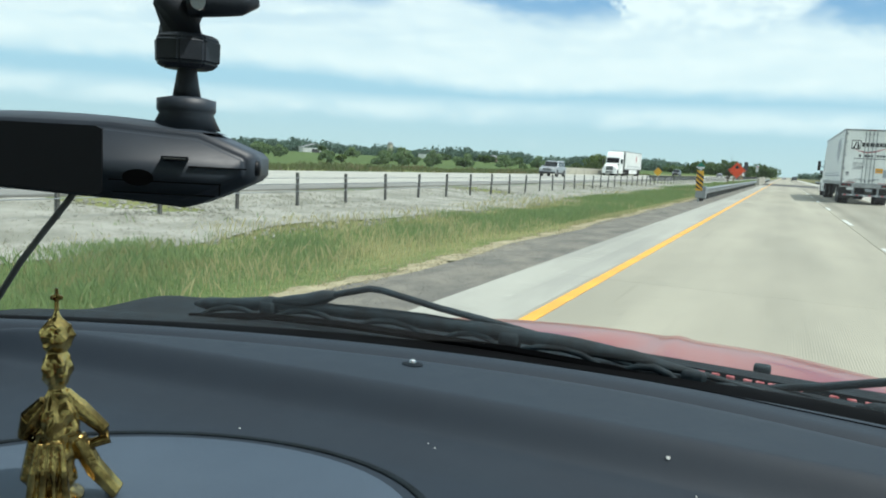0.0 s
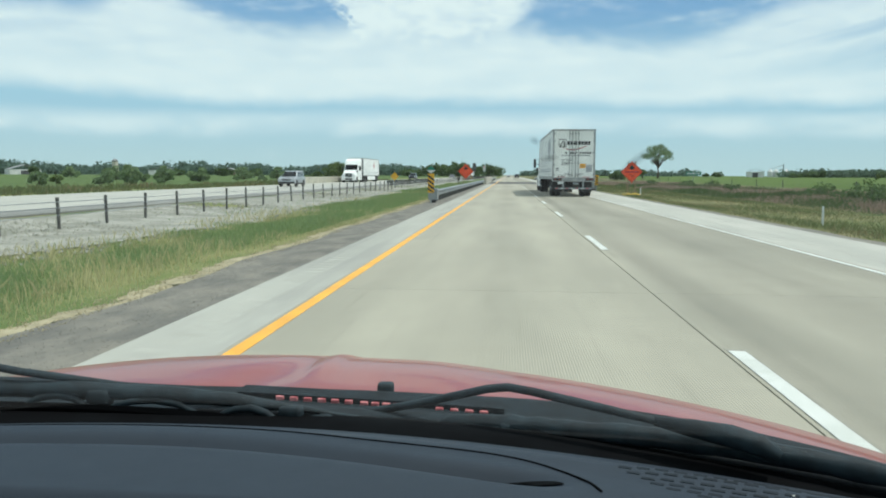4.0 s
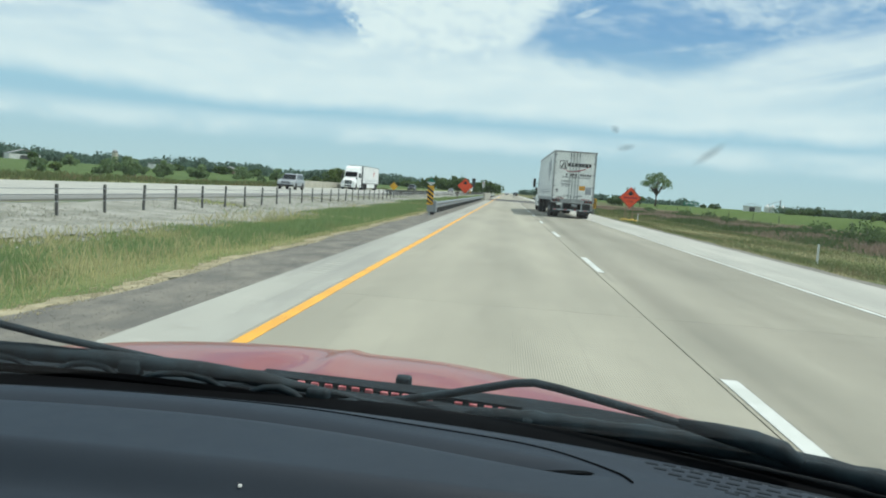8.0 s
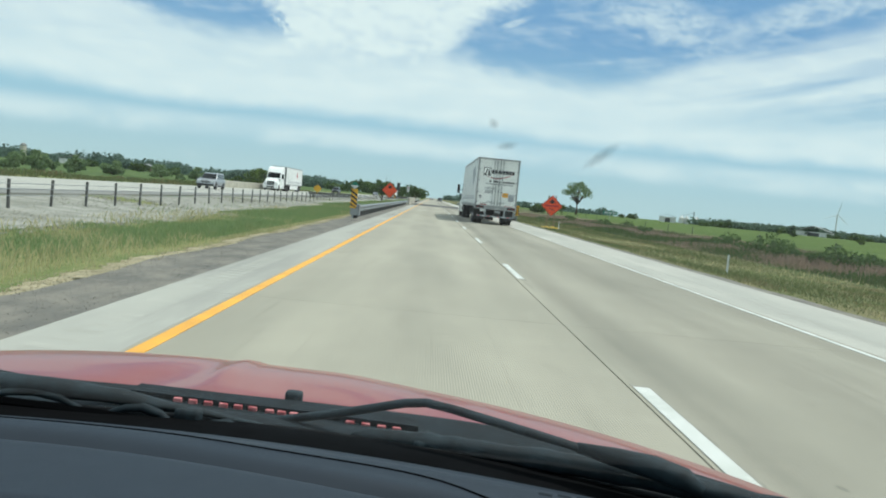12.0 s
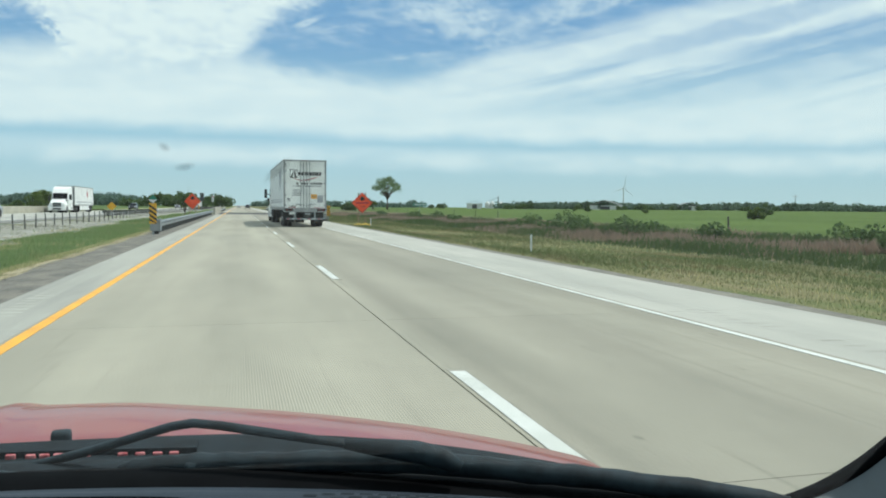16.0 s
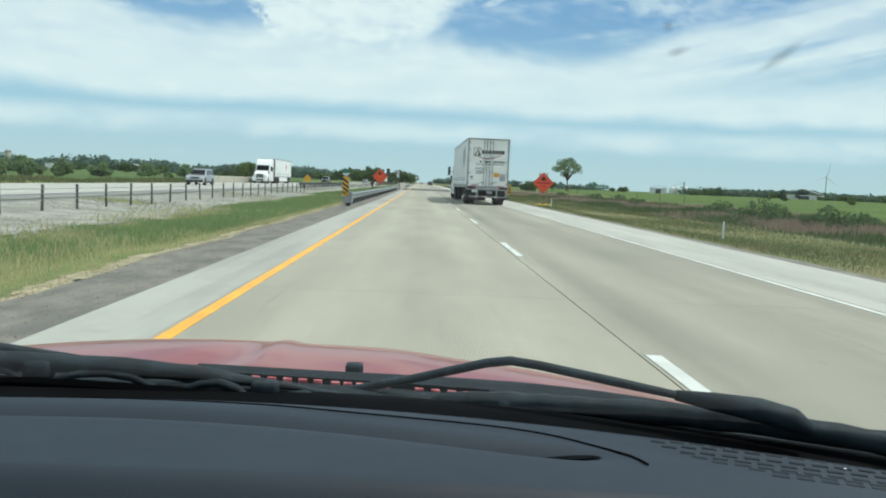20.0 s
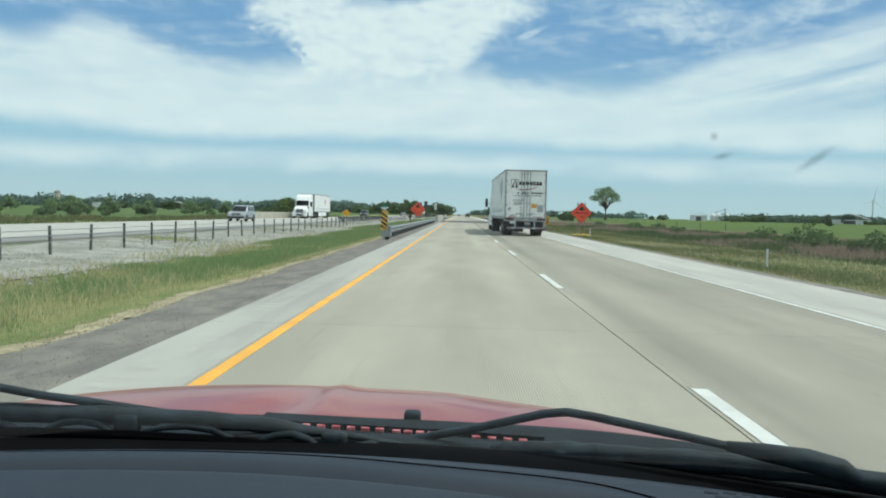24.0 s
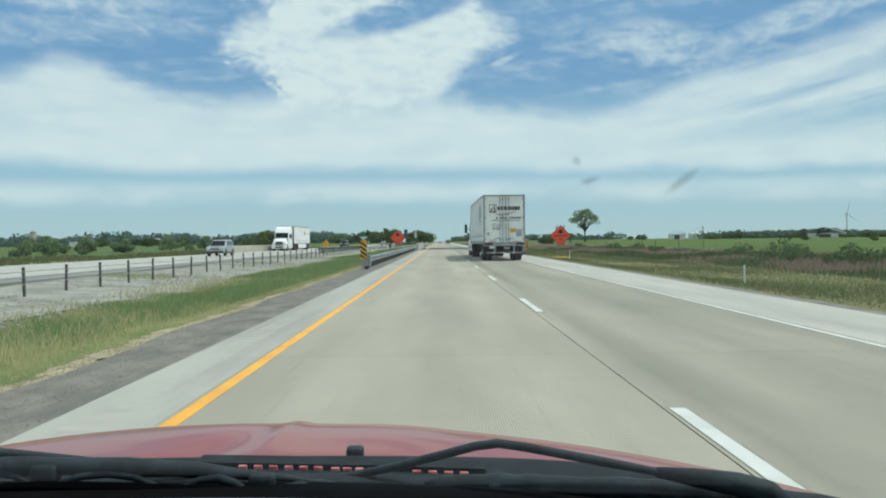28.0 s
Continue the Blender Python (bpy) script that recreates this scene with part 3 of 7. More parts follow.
def smear_material():
    """Dried insect smear: a thin grey film, patchy and see-through at its border."""
    m = bpy.data.materials.new("dried_smear")
    m.use_nodes = True
    nt = m.node_tree
    nt.nodes.clear()
    put, link, op, noise_of, step, mix, scaled, joined = tree_nodes(nt)
    tc = put("ShaderNodeTexCoord").outputs["Object"]
    sp = put("ShaderNodeSeparateXYZ")
    nt.links.new(tc, sp.inputs[0])
    r = op("SQRT", op("ADD", op("POWER", sp.outputs[0], 2.0), op("POWER", sp.outputs[1], 2.0)))
    n = noise_of(scaled(tc, (2.0, 2.0, 2.0)), 1.6, 5.0, 0.7)
    a = op("MULTIPLY", step(op("ADD", r, op("MULTIPLY", op("SUBTRACT", n, 0.5), 0.9)), 0.95, 0.1), 0.30)
    tr, df, mx = put("ShaderNodeBsdfTransparent"), put("ShaderNodeBsdfDiffuse"), put("ShaderNodeMixShader")
    df.inputs[0].default_value = rgb(120, 124, 122)
    nt.links.new(a, mx.inputs[0])
    nt.links.new(tr.outputs[0], mx.inputs[1])
    nt.links.new(df.outputs[0], mx.inputs[2])
    o = put("ShaderNodeOutputMaterial")
    nt.links.new(mx.outputs[0], o.inputs[0])
    return m


M_SCREEN = glass_material("windshield_glass", (0.98, 1.0, 0.99, 1), 0.02, veil=0.022)
M_SIDE_GLASS = glass_material("side_glass", (0.85, 0.9, 0.88, 1), 0.05)
M_WINDOW = material("dark_window_glass", rgb(34, 40, 44), rgb(28, 33, 37), 1.0, 0.12, spec=0.8, fine=0.05)
M_SMEAR = smear_material()
M_GOLD = material("gold_metal", rgb(206, 180, 112), rgb(110, 90, 50), 40.0, 0.24, metal=1.0, bump=0.12, bump_scale=160, fine=0.5)
M_CHROME = material("chrome", rgb(210, 212, 214), rgb(180, 182, 184), 4.0, 0.18, metal=1.0)
M_CAMBODY = material("dashcam_plastic", rgb(50, 59, 70), rgb(44, 52, 62), 10.0, 0.5, bump=0.03, bump_scale=1200, fine=0.1)
M_CAMGREY = material("mount_plastic", rgb(44, 51, 61), rgb(36, 42, 51), 14.0, 0.5, bump=0.15, bump_scale=900, fine=0.2)
M_CAMDARK = material("dashcam_screen", rgb(22, 26, 32), None, 5.0, 0.5, spec=0.25)
M_SPECK = material("white_speck", rgb(220, 222, 220), None, 50.0, 0.8)
M_HEAD = material("roof_lining", rgb(150, 148, 142), rgb(138, 136, 130), 5.0, 0.9)
M_VENT = material("vent_slot_dark", rgb(25, 33, 40), None, 30.0, 0.8, spec=0.2)
M_SLIT = material("vent_slit_grey", rgb(19, 29, 37), None, 30.0, 0.7, spec=0.3)
M_PILLAR = material("pillar_grey", rgb(112, 121, 124), rgb(104, 112, 116), 6.0, 0.85, bump=0.2, bump_scale=700, fine=0.15)
M_SLOT = material("pale_red_slot", rgb(212, 136, 138), rgb(164, 76, 82), 60.0, 0.6)
M_LAMP_CAR = material("clear_headlamp", rgb(206, 210, 212), rgb(176, 180, 184), 8.0, 0.15, fine=0.2)
M_TRIM_CAR = material("grey_bumper", rgb(40, 42, 44), None, 6.0, 0.7)
M_CABLE = material("grey_cable", rgb(120, 124, 124), rgb(44, 46, 48), 9.0, 0.5)


def edge_y(x):
    return 0.868 - 0.33 * (x + 0.3) ** 2


def ease(a, b, v):
    t = min(1.0, max(0.0, (v - a) / (b - a)))
    return t * t * (3 - 2 * t)


def dash_z(x, y):
    t = edge_y(x) - y
    z = 1.016 + 0.014 * ease(0.0, 0.06, t)
    z -= (0.015 + 0.005 * ease(-0.1, 0.08, x)) * math.exp(-((t - 0.098 - 0.03 * ease(-0.35, 0.1, x)) / 0.016) ** 2) * (1 - ease(0.03, 0.135, x))
    z += 0.006 * ease(0.08, 0.14, t)
    ridge = 0.625 - 0.1 * (x + 0.35) ** 2
    z -= 0.032 * ease(0.0, 0.045, ridge - y) + 0.012 * ease(0.03, 0.11, ridge - y)
    z -= 0.25 * max(0.0, x - 0.42) ** 2
    return z


car = thing("car", (0, 0, 0), "red car with a dark grey dashboard and parked wipers", "car")
dash = part("dashboard", sheet(lambda u, v: (u, 0.02 + (edge_y(u) - 0.02) * v, dash_z(u, 0.02 + (edge_y(u) - 0.02) * v)), steps(-1.2, 0.62, 130), steps(0, 1, 230), 0.03), M_DASH, car, "dark grey moulded plastic dashboard", smooth=True)
seam = [(-1.0, 0.665), (-0.81, 0.745), (-0.65, 0.805), (-0.5, 0.826), (-0.37, 0.828), (-0.22, 0.816), (-0.102, 0.793), (0.0, 0.772), (0.05, 0.757), (0.085, 0.738), (0.110, 0.713), (0.127, 0.687), (0.138, 0.660)]


def smoothed(pts, n=6):
    """Points of a soft curve through the given ones."""
    q = [Vector((p[0], p[1], 0)) for p in pts]
    q = [2 * q[0] - q[1]] + q + [2 * q[-1] - q[-2]]
    out = []
    for i in range(1, len(q) - 2):
        for k in range(n):
            s = k / n
            out.append(0.5 * (2 * q[i] + (q[i + 1] - q[i - 1]) * s + (2 * q[i - 1] - 5 * q[i] + 4 * q[i + 1] - q[i + 2]) * s * s + (3 * q[i] - q[i - 1] - 3 * q[i + 1] + q[i + 2]) * s ** 3))
    return out + [q[-2]]


seam = smoothed(seam)
part("seam", tube(bmesh.new(), [(p.x, p.y, dash_z(p.x, p.y) + 0.0005) for p in seam], [0.0008 + 0.0005 * ease(0.6, 0.95, i / len(seam)) for i in range(len(seam))], 6), M_BLACK, dash, "thin dark panel seam")
# Black oval laid on top: the dimple's shade is put into its colour.
bm = bmesh.new()
spin(bm, [(0.001, 0.0012), (0.5, 0.001), (0.9, 0.0), (1.0, -0.003)], 20)
for v in bm.verts:
    x, y = 0.062 + 0.045 * v.co.x, 0.697 - 0.013 * v.co.x + 0.011 * v.co.y * (0.7 + 0.25 * v.co.x)
    v.co = Vector((x, y, dash_z(x, y) + 0.0026 + v.co.z * 0.5))
part("recess", bm, M_BLACK, dash, "black oval patch for the shade in a dimple", smooth=True)
# the oval pad behind the figurine
def pad_at(a, v, z):
    s, r = 0.234 * v * math.cos(a), 0.166 * v * math.sin(a)
    return (-0.581 + 0.916 * s - 0.40 * r, 0.332 + 0.40 * s + 0.916 * r, z)


PAD_Z = dash_z(-0.60, 0.36)
bm = sheet(lambda u, v: pad_at(u, v, PAD_Z + 0.005 - 0.007 * v ** 8), steps(0, 2 * math.pi, 56), [0.02, 0.5, 0.85, 0.94, 1.0])
part("oval_pad", bm, M_DASH_SOFT, dash, "smooth lighter oval pad", smooth=True)
# Dark ring: shade at the pad's sunken edge, put into its colour.
rim = bmesh.new()
tube(rim, [pad_at(a, 1.02, dash_z(*pad_at(a, 1.02, 0)[:2]) + 0.0005) for a in steps(0, 2 * math.pi, 60)], 0.0042, 6, caps=False, flat=0.3)
part("pad_groove", rim, M_COWL, dash, "dark ring round the pad for the shade in its groove", smooth=True)
sensor = part("sensor_base", spin(bmesh.new(), [(0.013, -0.004), (0.013, 0.001), (0.009, 0.002), (0.002, 0.002)], 18, (-0.514, 0.700, dash_z(-0.514, 0.700)), squash=(1.0, 0.8)), M_VENT, dash, "small black light sensor base")
part("sensor_dome", spin(bmesh.new(), [(0.0045, 0.001), (0.0045, 0.003), (0.0036, 0.0052), (0.002, 0.0064), (0.0005, 0.0068)], 16, (-0.514, 0.700, dash_z(-0.514, 0.700))), M_CHROME, sensor, "shiny dome", smooth=True)
slot = None
for r in range(7):
    for c in range(17):
        x, y = 0.17 + 0.0175 * c + 0.006 * (r % 2), 0.737 - 0.0135 * r - 0.25 * max(0.0, 0.0175 * c - 0.03)
        if (x - 0.16) < 0.011 * r or y > edge_y(x) - 0.012:
            continue
        if slot is None:
            slot = part("vent_slot", boxed(-0.0062, 0.0062, -0.0024, 0.0024, -0.002, 0.0000), M_SLIT, dash)
            ob = slot
        else:
            ob = new("vent_slot", slot.data)
            ob.parent = dash
        ob.matrix_basis = pose(x, y, dash_z(x, y) + 0.0006, 0, 0, -18)
random.seed(5)
for k, (x, y, r) in enumerate([(-0.209, 0.600, 0.0019), (-0.42, 0.56, 0.0010), (-0.43, 0.565, 0.0008), (-0.55, 0.45, 0.0014), (0.31, 0.68, 0.0014), (-0.62, 0.52, 0.001), (-0.18, 0.57, 0.001)]):
    bm = bmesh.new()
    bmesh.ops.create_icosphere(bm, subdivisions=1, radius=r)
    for v in bm.verts:
        v.co *= random.uniform(0.6, 1.3)
    ob = part("crumb", bm, M_SPECK)
    ob.location = (x, y, dash_z(x, y) + r * 0.6)
    tagged(ob, "tiny white crumb lying on the dashboard", "crumb", "crumbs on the dashboard")

# base of the windshield, cowl and hood
part("windshield_seal", sheet(lambda u, v: (u, edge_y(u) + 0.004 + 0.088 * v, 1.006 + 0.006 * math.sin(v * 3.1)), steps(-1.25, 0.66, 48), steps(0, 1, 6), 0.02), M_BLACK, car, "black band along the foot of the windshield", smooth=True)


def cowl_y1(x):
    return 1.205 - 0.16 * (x + 0.3) ** 2 + 0.07 * ease(-0.4, -0.9, x)


def cowl_z(x, v):
    return 1.0 - 0.035 * v + 0.006 * math.sin(v * 9.0) - 0.13 * max(0.0, x - 0.05) ** 2 * (0.4 + v)


part("cowl", sheet(lambda u, v: (u, edge_y(u) + 0.094 + (cowl_y1(u) - edge_y(u) - 0.094) * v, cowl_z(u, v)), steps(-1.25, 0.70, 48), steps(0, 1, 14), 0.02), M_COWL, car, "dusty black plastic cowl", smooth=True)


def hood_z(x, y):
    """A gently crowned hood with one raised crease, falling away past its crest."""
    u = x + 0.42
    z = 0.9245 - (0.112 if u > 0 else 0.15) * u * u
    d = max(0.0, y - 1.43)
    z += 0.012 * ease(1.2, 1.36, y) - (0.46 * d * d if d < 0.3 else 0.0414 + 0.276 * (d - 0.3))
    z += 0.006 * math.exp(-((x + 0.315) / 0.020) ** 2) * ease(1.25, 1.5, y)
    z -= 0.011 * math.exp(-((x + 0.40 - 0.25 * (y - 1.4)) / 0.060) ** 2) * (1 - ease(1.35, 1.72, y)) * ease(1.2, 1.3, y)
    z += 0.004 * math.exp(-((x + 0.10) / 0.10) ** 2) * ease(1.25, 1.5, y)
    return z


def nose_y(x):
    """The front edge of the hood, rounded in plan."""
    return 2.38 - 0.17 * abs((x + 0.2) / 1.05) ** 3.2


hood = part("hood", sheet(lambda u, v: (u, cowl_y1(u) + 0.004 + (nose_y(u) - cowl_y1(u)) * v, hood_z(u, cowl_y1(u) + (nose_y(u) - cowl_y1(u)) * v)), steps(-1.25, 0.85, 140), [k / 40 * 0.5 for k in range(41)] + [0.6, 0.7, 0.8, 0.9, 1.0], 0.02), M_RED, car, "faded red hood with a raised crease", smooth=True)
nose = part("front_bumper", sheet(lambda u, v: (-0.2 + (u + 0.2) * (1 - 0.03 * v), nose_y(u) + 0.005 + 0.15 * math.sin(v * 2.2), (hood_z(u, nose_y(u)) - 0.01) * (1 - v) + 0.28 * v), steps(-1.25, 0.85, 40), steps(0, 1, 12), 0.03), M_RED, car, "red front bumper", smooth=True)
for sx, low in ((-1.245, 0.56), (0.845, 0.40)):
    bm = bmesh.new()
    ys = steps(1.16, nose_y(sx), 16)
    up = [bm.verts.new((sx, y, hood_z(sx, y) - 0.004)) for y in ys]
    dn = [bm.verts.new((sx * 1.012, y, low + 0.12 * math.exp(-((y - 1.75) / 0.3) ** 2))) for y in ys]
    for i in range(len(ys) - 1):
        bm.faces.new((up[i], up[i + 1], dn[i + 1], dn[i]))
    bmesh.ops.solidify(bm, geom=bm.faces[:], thickness=0.015)
    part("fender", bm, M_RED, car, "red fender", smooth=True)
    part("headlamp", boxed(sx - 0.26 if sx > 0 else sx + 0.04, sx - 0.04 if sx > 0 else sx + 0.26, 2.34, 2.42, 0.38, 0.47, bevel=0.02), M_LAMP_CAR, car, "clear headlamp")
part("grille_opening", boxed(-0.75, 0.35, 2.50, 2.545, 0.38, 0.46, bevel=0.01), M_BLACK, car, "black grille opening")
# slots of the cowl grille, through which the hood shows
bar = part("cowl_grille", prism([(-0.36, 1.125), (-0.10, 1.098), (0.05, 1.074), (0.05, 1.112), (-0.10, 1.14), (-0.36, 1.165)], 0.945, 0.9825, "z"), M_COWL, car, "black grille strip with small slots")
for i, x in enumerate([-0.290, -0.268, -0.246, -0.224, -0.203, -0.182, -0.158, -0.141, -0.124, -0.107, -0.090, -0.044, -0.022, 0.0, 0.021]):
    hh = 0.0095 if i < 6 else 0.0072
    ob = part("grille_slot", boxed(-0.0060, 0.0060, -0.003, 0.004, -hh / 2, hh / 2, bevel=0.0015), M_SLOT, bar, "pale red slot")
    ob.location = (x, 1.096 - 0.104 * (x + 0.10) if x < -0.1 else 1.096 - 0.16 * (x + 0.10), 0.9755 if i < 11 else 0.9745)
noz = part("washer_nozzle", boxed(-0.013, 0.013, -0.011, 0.011, -0.02, 0.012, bevel=0.006), M_WIPER, car, "black washer nozzle", smooth=True)
noz.location = (-0.14, 1.195, 0.972)


def lumpy(pts, r, seed, flat=1.0, thin=0.25):
    """A moulded bar of uneven thickness along points."""
    rn = random.Random(seed)
    fine, rs = [], []
    for i in range(len(pts) - 1):
        for k in range(5):
            fine.append(Vector(pts[i]).lerp(Vector(pts[i + 1]), k / 5) + Vector((0, rn.uniform(-0.0008, 0.0008), rn.uniform(-0.0008, 0.0012))))
            rs.append(r * rn.uniform(0.88, 1.08) * (1 - (1 - thin) * ease(0.62, 1.0, (i + k / 5) / (len(pts) - 1))))
    fine.append(Vector(pts[-1]))
    rs.append(r * thin * 0.6)
    rs[0] = r * 0.4
    return tube(bmesh.new(), fine, rs, 9, flat=flat)


def wiper(name, arm, holder, blade, label, seed, r=0.0105, thin=0.6, bridges=True):
    w = thing(name, (0, 0, 0), label, "wiper")
    w.parent = car
    del w["category"]
    part("arm", tube(bmesh.new(), arm, [0.0070] * (len(arm) - 1) + [0.0055], 8, flat=0.75), M_WIPER, w, smooth=True)
    part("holder", tube(bmesh.new(), holder, [0.006, 0.0105, 0.013, 0.0125, 0.007][:len(holder)], 10, flat=0.9), M_WIPER, w, smooth=True)
    up = [(x, y, z + 0.006) for x, y, z in blade]
    part("blade_frame", lumpy(up, r, seed, 0.9, thin), M_WIPER, w, "moulded blade frame", smooth=True)
    lip = [(x, y - 0.014, z - 0.013) for x, y, z in blade]
    part("rubber_lip", tube(bmesh.new(), lip, 0.0042, 6, flat=1.6), M_BLACK, w, "rubber lip")
    # small bridges between frame and rubber
    for i in range(len(blade) - 1 if bridges else 0):
        a, b = Vector(lip[i]), Vector(lip[i + 1])
        up_ = Vector((0, 0.006, 0.015))
        part("bridge", tube(bmesh.new(), [a.lerp(b, 0.08), a.lerp(b, 0.3) + up_ * 0.75, a.lerp(b, 0.5) + up_, a.lerp(b, 0.7) + up_ * 0.75, a.lerp(b, 0.92)], [0.0035, 0.005, 0.006, 0.005, 0.0035], 7), M_WIPER, w, smooth=True)
    for i in (1, len(blade) // 2, len(blade) - 2) if bridges else (1,):
        p = Vector(blade[i])
        part("claw", boxed(p.x - 0.016, p.x + 0.016, p.y - 0.014, p.y + 0.006, p.z - 0.012, p.z + 0.011, bevel=0.007), M_WIPER, w, smooth=True)
    return w


wiper("passenger_wiper",
      [(-0.20, 1.04, 0.985), (-0.13, 1.005, 0.995), (-0.06, 0.965, 1.02), (0.03, 0.918, 1.055), (0.055, 0.904, 1.0615), (0.085, 0.892, 1.060), (0.16, 0.855, 1.054), (0.232, 0.82, 1.048)],
      [(0.215, 0.829, 1.049), (0.25, 0.811, 1.048), (0.285, 0.792, 1.047), (0.312, 0.776, 1.043), (0.328, 0.768, 1.034)],
      [(-0.03, 0.955, 0.992), (0.06, 0.925, 1.003), (0.14, 0.888, 1.010), (0.22, 0.85, 1.016), (0.32, 0.80, 1.022), (0.42, 0.745, 1.022), (0.52, 0.69, 1.020), (0.62, 0.63, 1.016)],
      "black windshield wiper", 1, 0.0135, 0.85, False)
wiper("driver_wiper",
      [(-0.80, 0.928, 1.044), (-0.75, 0.93, 1.060), (-0.70, 0.93, 1.0735), (-0.68, 0.93, 1.0735), (-0.637, 0.93, 1.067), (-0.58, 0.93, 1.058), (-0.52, 0.935, 1.050), (-0.42, 0.96, 1.030), (-0.30, 1.00, 0.998)],
      [(-0.87, 0.925, 1.034), (-0.84, 0.925, 1.038), (-0.81, 0.926, 1.042), (-0.78, 0.928, 1.051), (-0.76, 0.93, 1.057)],
      [(-1.03, 0.925, 1.003), (-0.88, 0.93, 1.022), (-0.73, 0.93, 1.028), (-0.58, 0.93, 1.029), (-0.47, 0.93, 1.029), (-0.32, 0.93, 1.024), (-0.22, 0.935, 1.012), (-0.13, 0.945, 0.999)],
      "black windshield wiper", 2, 0.0125, 0.25)

# glass, pillars and roof around the camera
def screen_at(x, v):
    y0 = edge_y(x) + 0.075
    return (x * (1 - 0.14 * v), y0 + (0.10 - 0.04 * (x + 0.2) ** 2 - y0) * v, 1.01 + 0.59 * v)


glass = part("windshield", sheet(screen_at, steps(-1.18, 0.66, 20), steps(0, 1, 10)), M_SCREEN, car, "clear windshield with dried insect smears", smooth=True)
glass.visible_shadow = False
for x, v, sx, sz, turn in [(0.138, 0.538, 0.0055, 0.017, -30), (0.083, 0.540, 0.008, 0.0045, 22), (0.073, 0.557, 0.0035, 0.0055, 25)]:
    bm = bmesh.new()
    bmesh.ops.create_circle(bm, cap_ends=True, segments=20, radius=1.0)
    ob = part("smear", bm, M_SMEAR, glass, "dried grey insect smear")
    p, q = Vector(screen_at(x, v)), Vector(screen_at(x, v + 0.02))
    n = Vector((1, 0, 0)).cross(q - p).normalized()
    ob.matrix_basis = Matrix.Translation(p - n * 0.003 * (1 if n.y > 0 else -1)) @ n.to_track_quat("Z", "Y").to_matrix().to_4x4() @ pose(0, 0, 0, 0, 0, turn) @ Matrix.Diagonal((sx, sz, 1, 1))
    ob.visible_shadow = False


def smoothed3(pts, n):
    """A soft curve through points of space."""
    flat, tall = smoothed([(p[0], p[1]) for p in pts], n), smoothed([(p[2], 0) for p in pts], n)
    return [(p.x, p.y, q.x) for p, q in zip(flat, tall)]


def strip_between(a, b, thick):
    bm = bmesh.new()
    ra, rb = [bm.verts.new(p) for p in a], [bm.verts.new(p) for p in b]
    for i in range(len(a) - 1):
        bm.faces.new((ra[i], ra[i + 1], rb[i + 1], rb[i]))
    bmesh.ops.solidify(bm, geom=bm.faces[:], thickness=thick)
    bmesh.ops.recalc_face_normals(bm, faces=bm.faces)
    return bm


inner = smoothed3([(0.52, 0.70, 0.968), (0.596, 0.70, 0.981), (0.639, 0.70, 0.989), (0.673, 0.69, 1.001), (0.706, 0.68, 1.017), (0.730, 0.66, 1.044), (0.745, 0.64, 1.072), (0.755, 0.60, 1.115), (0.76, 0.50, 1.235), (0.73, 0.33, 1.415), (0.69, 0.14, 1.59)], 4)
outer = [(x + 0.06 * ease(0.5, 0.6, x) + 0.05, y - 0.30, z - 0.16 * (1 - ease(1.0, 1.2, z))) for x, y, z in inner]
trim_at = lambda u, v: Vector(inner[int(u)]).lerp(Vector(outer[int(u)]), v) + Vector((-0.03, -0.01, 0.02)) * math.sin(math.pi * v)
pil = part("pillar_trim", sheet(trim_at, range(len(inner)), steps(0, 1, 10)), M_PILLAR, car, "dark grey pillar trim", smooth=True)
part("pillar_seal", tube(bmesh.new(), [(x, y, z - 0.003) for x, y, z in inner], 0.0085, 10), M_BLACK, pil, "black rubber seal", smooth=True)
# Second pillar and roof: out of view, added to close and shade the cabin.
mirrored = [(-0.44 - x, y, z) for x, y, z in inner]
part("pillar_trim", strip_between(mirrored[20:], [(-0.44 - x, y, z) for x, y, z in outer][20:], 0.02), M_DASH, car, smooth=True)
roof_fn = lambda dz: (lambda u, v: (u * (1 - 0.04 * v) - 0.01, 0.12 - 1.75 * v, 1.60 + dz + 0.05 * math.sin(math.pi * (u + 1.2) / 2) - 0.05 * v * v - 0.035 * abs((u + 0.2) / 0.96) ** 8))
part("roof_lining", sheet(roof_fn(0.0), steps(-1.14, 0.74, 40), steps(0, 1, 6), 0.02), M_HEAD, car, "pale roof lining")
part("roof", sheet(roof_fn(0.045), steps(-1.16, 0.76, 40), steps(0, 1, 12), 0.02), M_RED, car, "red roof panel", smooth=True)
side = [(2.24, 0.32), (2.29, 0.50), (2.23, 0.62), (1.25, 0.66), (0.85, 0.80), (0.62, 0.93), (-1.85, 0.98), (-1.95, 0.80), (-1.95, 0.42), (-1.70, 0.28), (-1.64, 0.45), (-1.50, 0.62), (-1.30, 0.68), (-1.10, 0.62), (-0.96, 0.45), (-0.90, 0.26), (1.32, 0.26), (1.38, 0.45), (1.54, 0.62), (1.75, 0.68), (1.96, 0.62), (2.10, 0.45), (2.14, 0.32)]
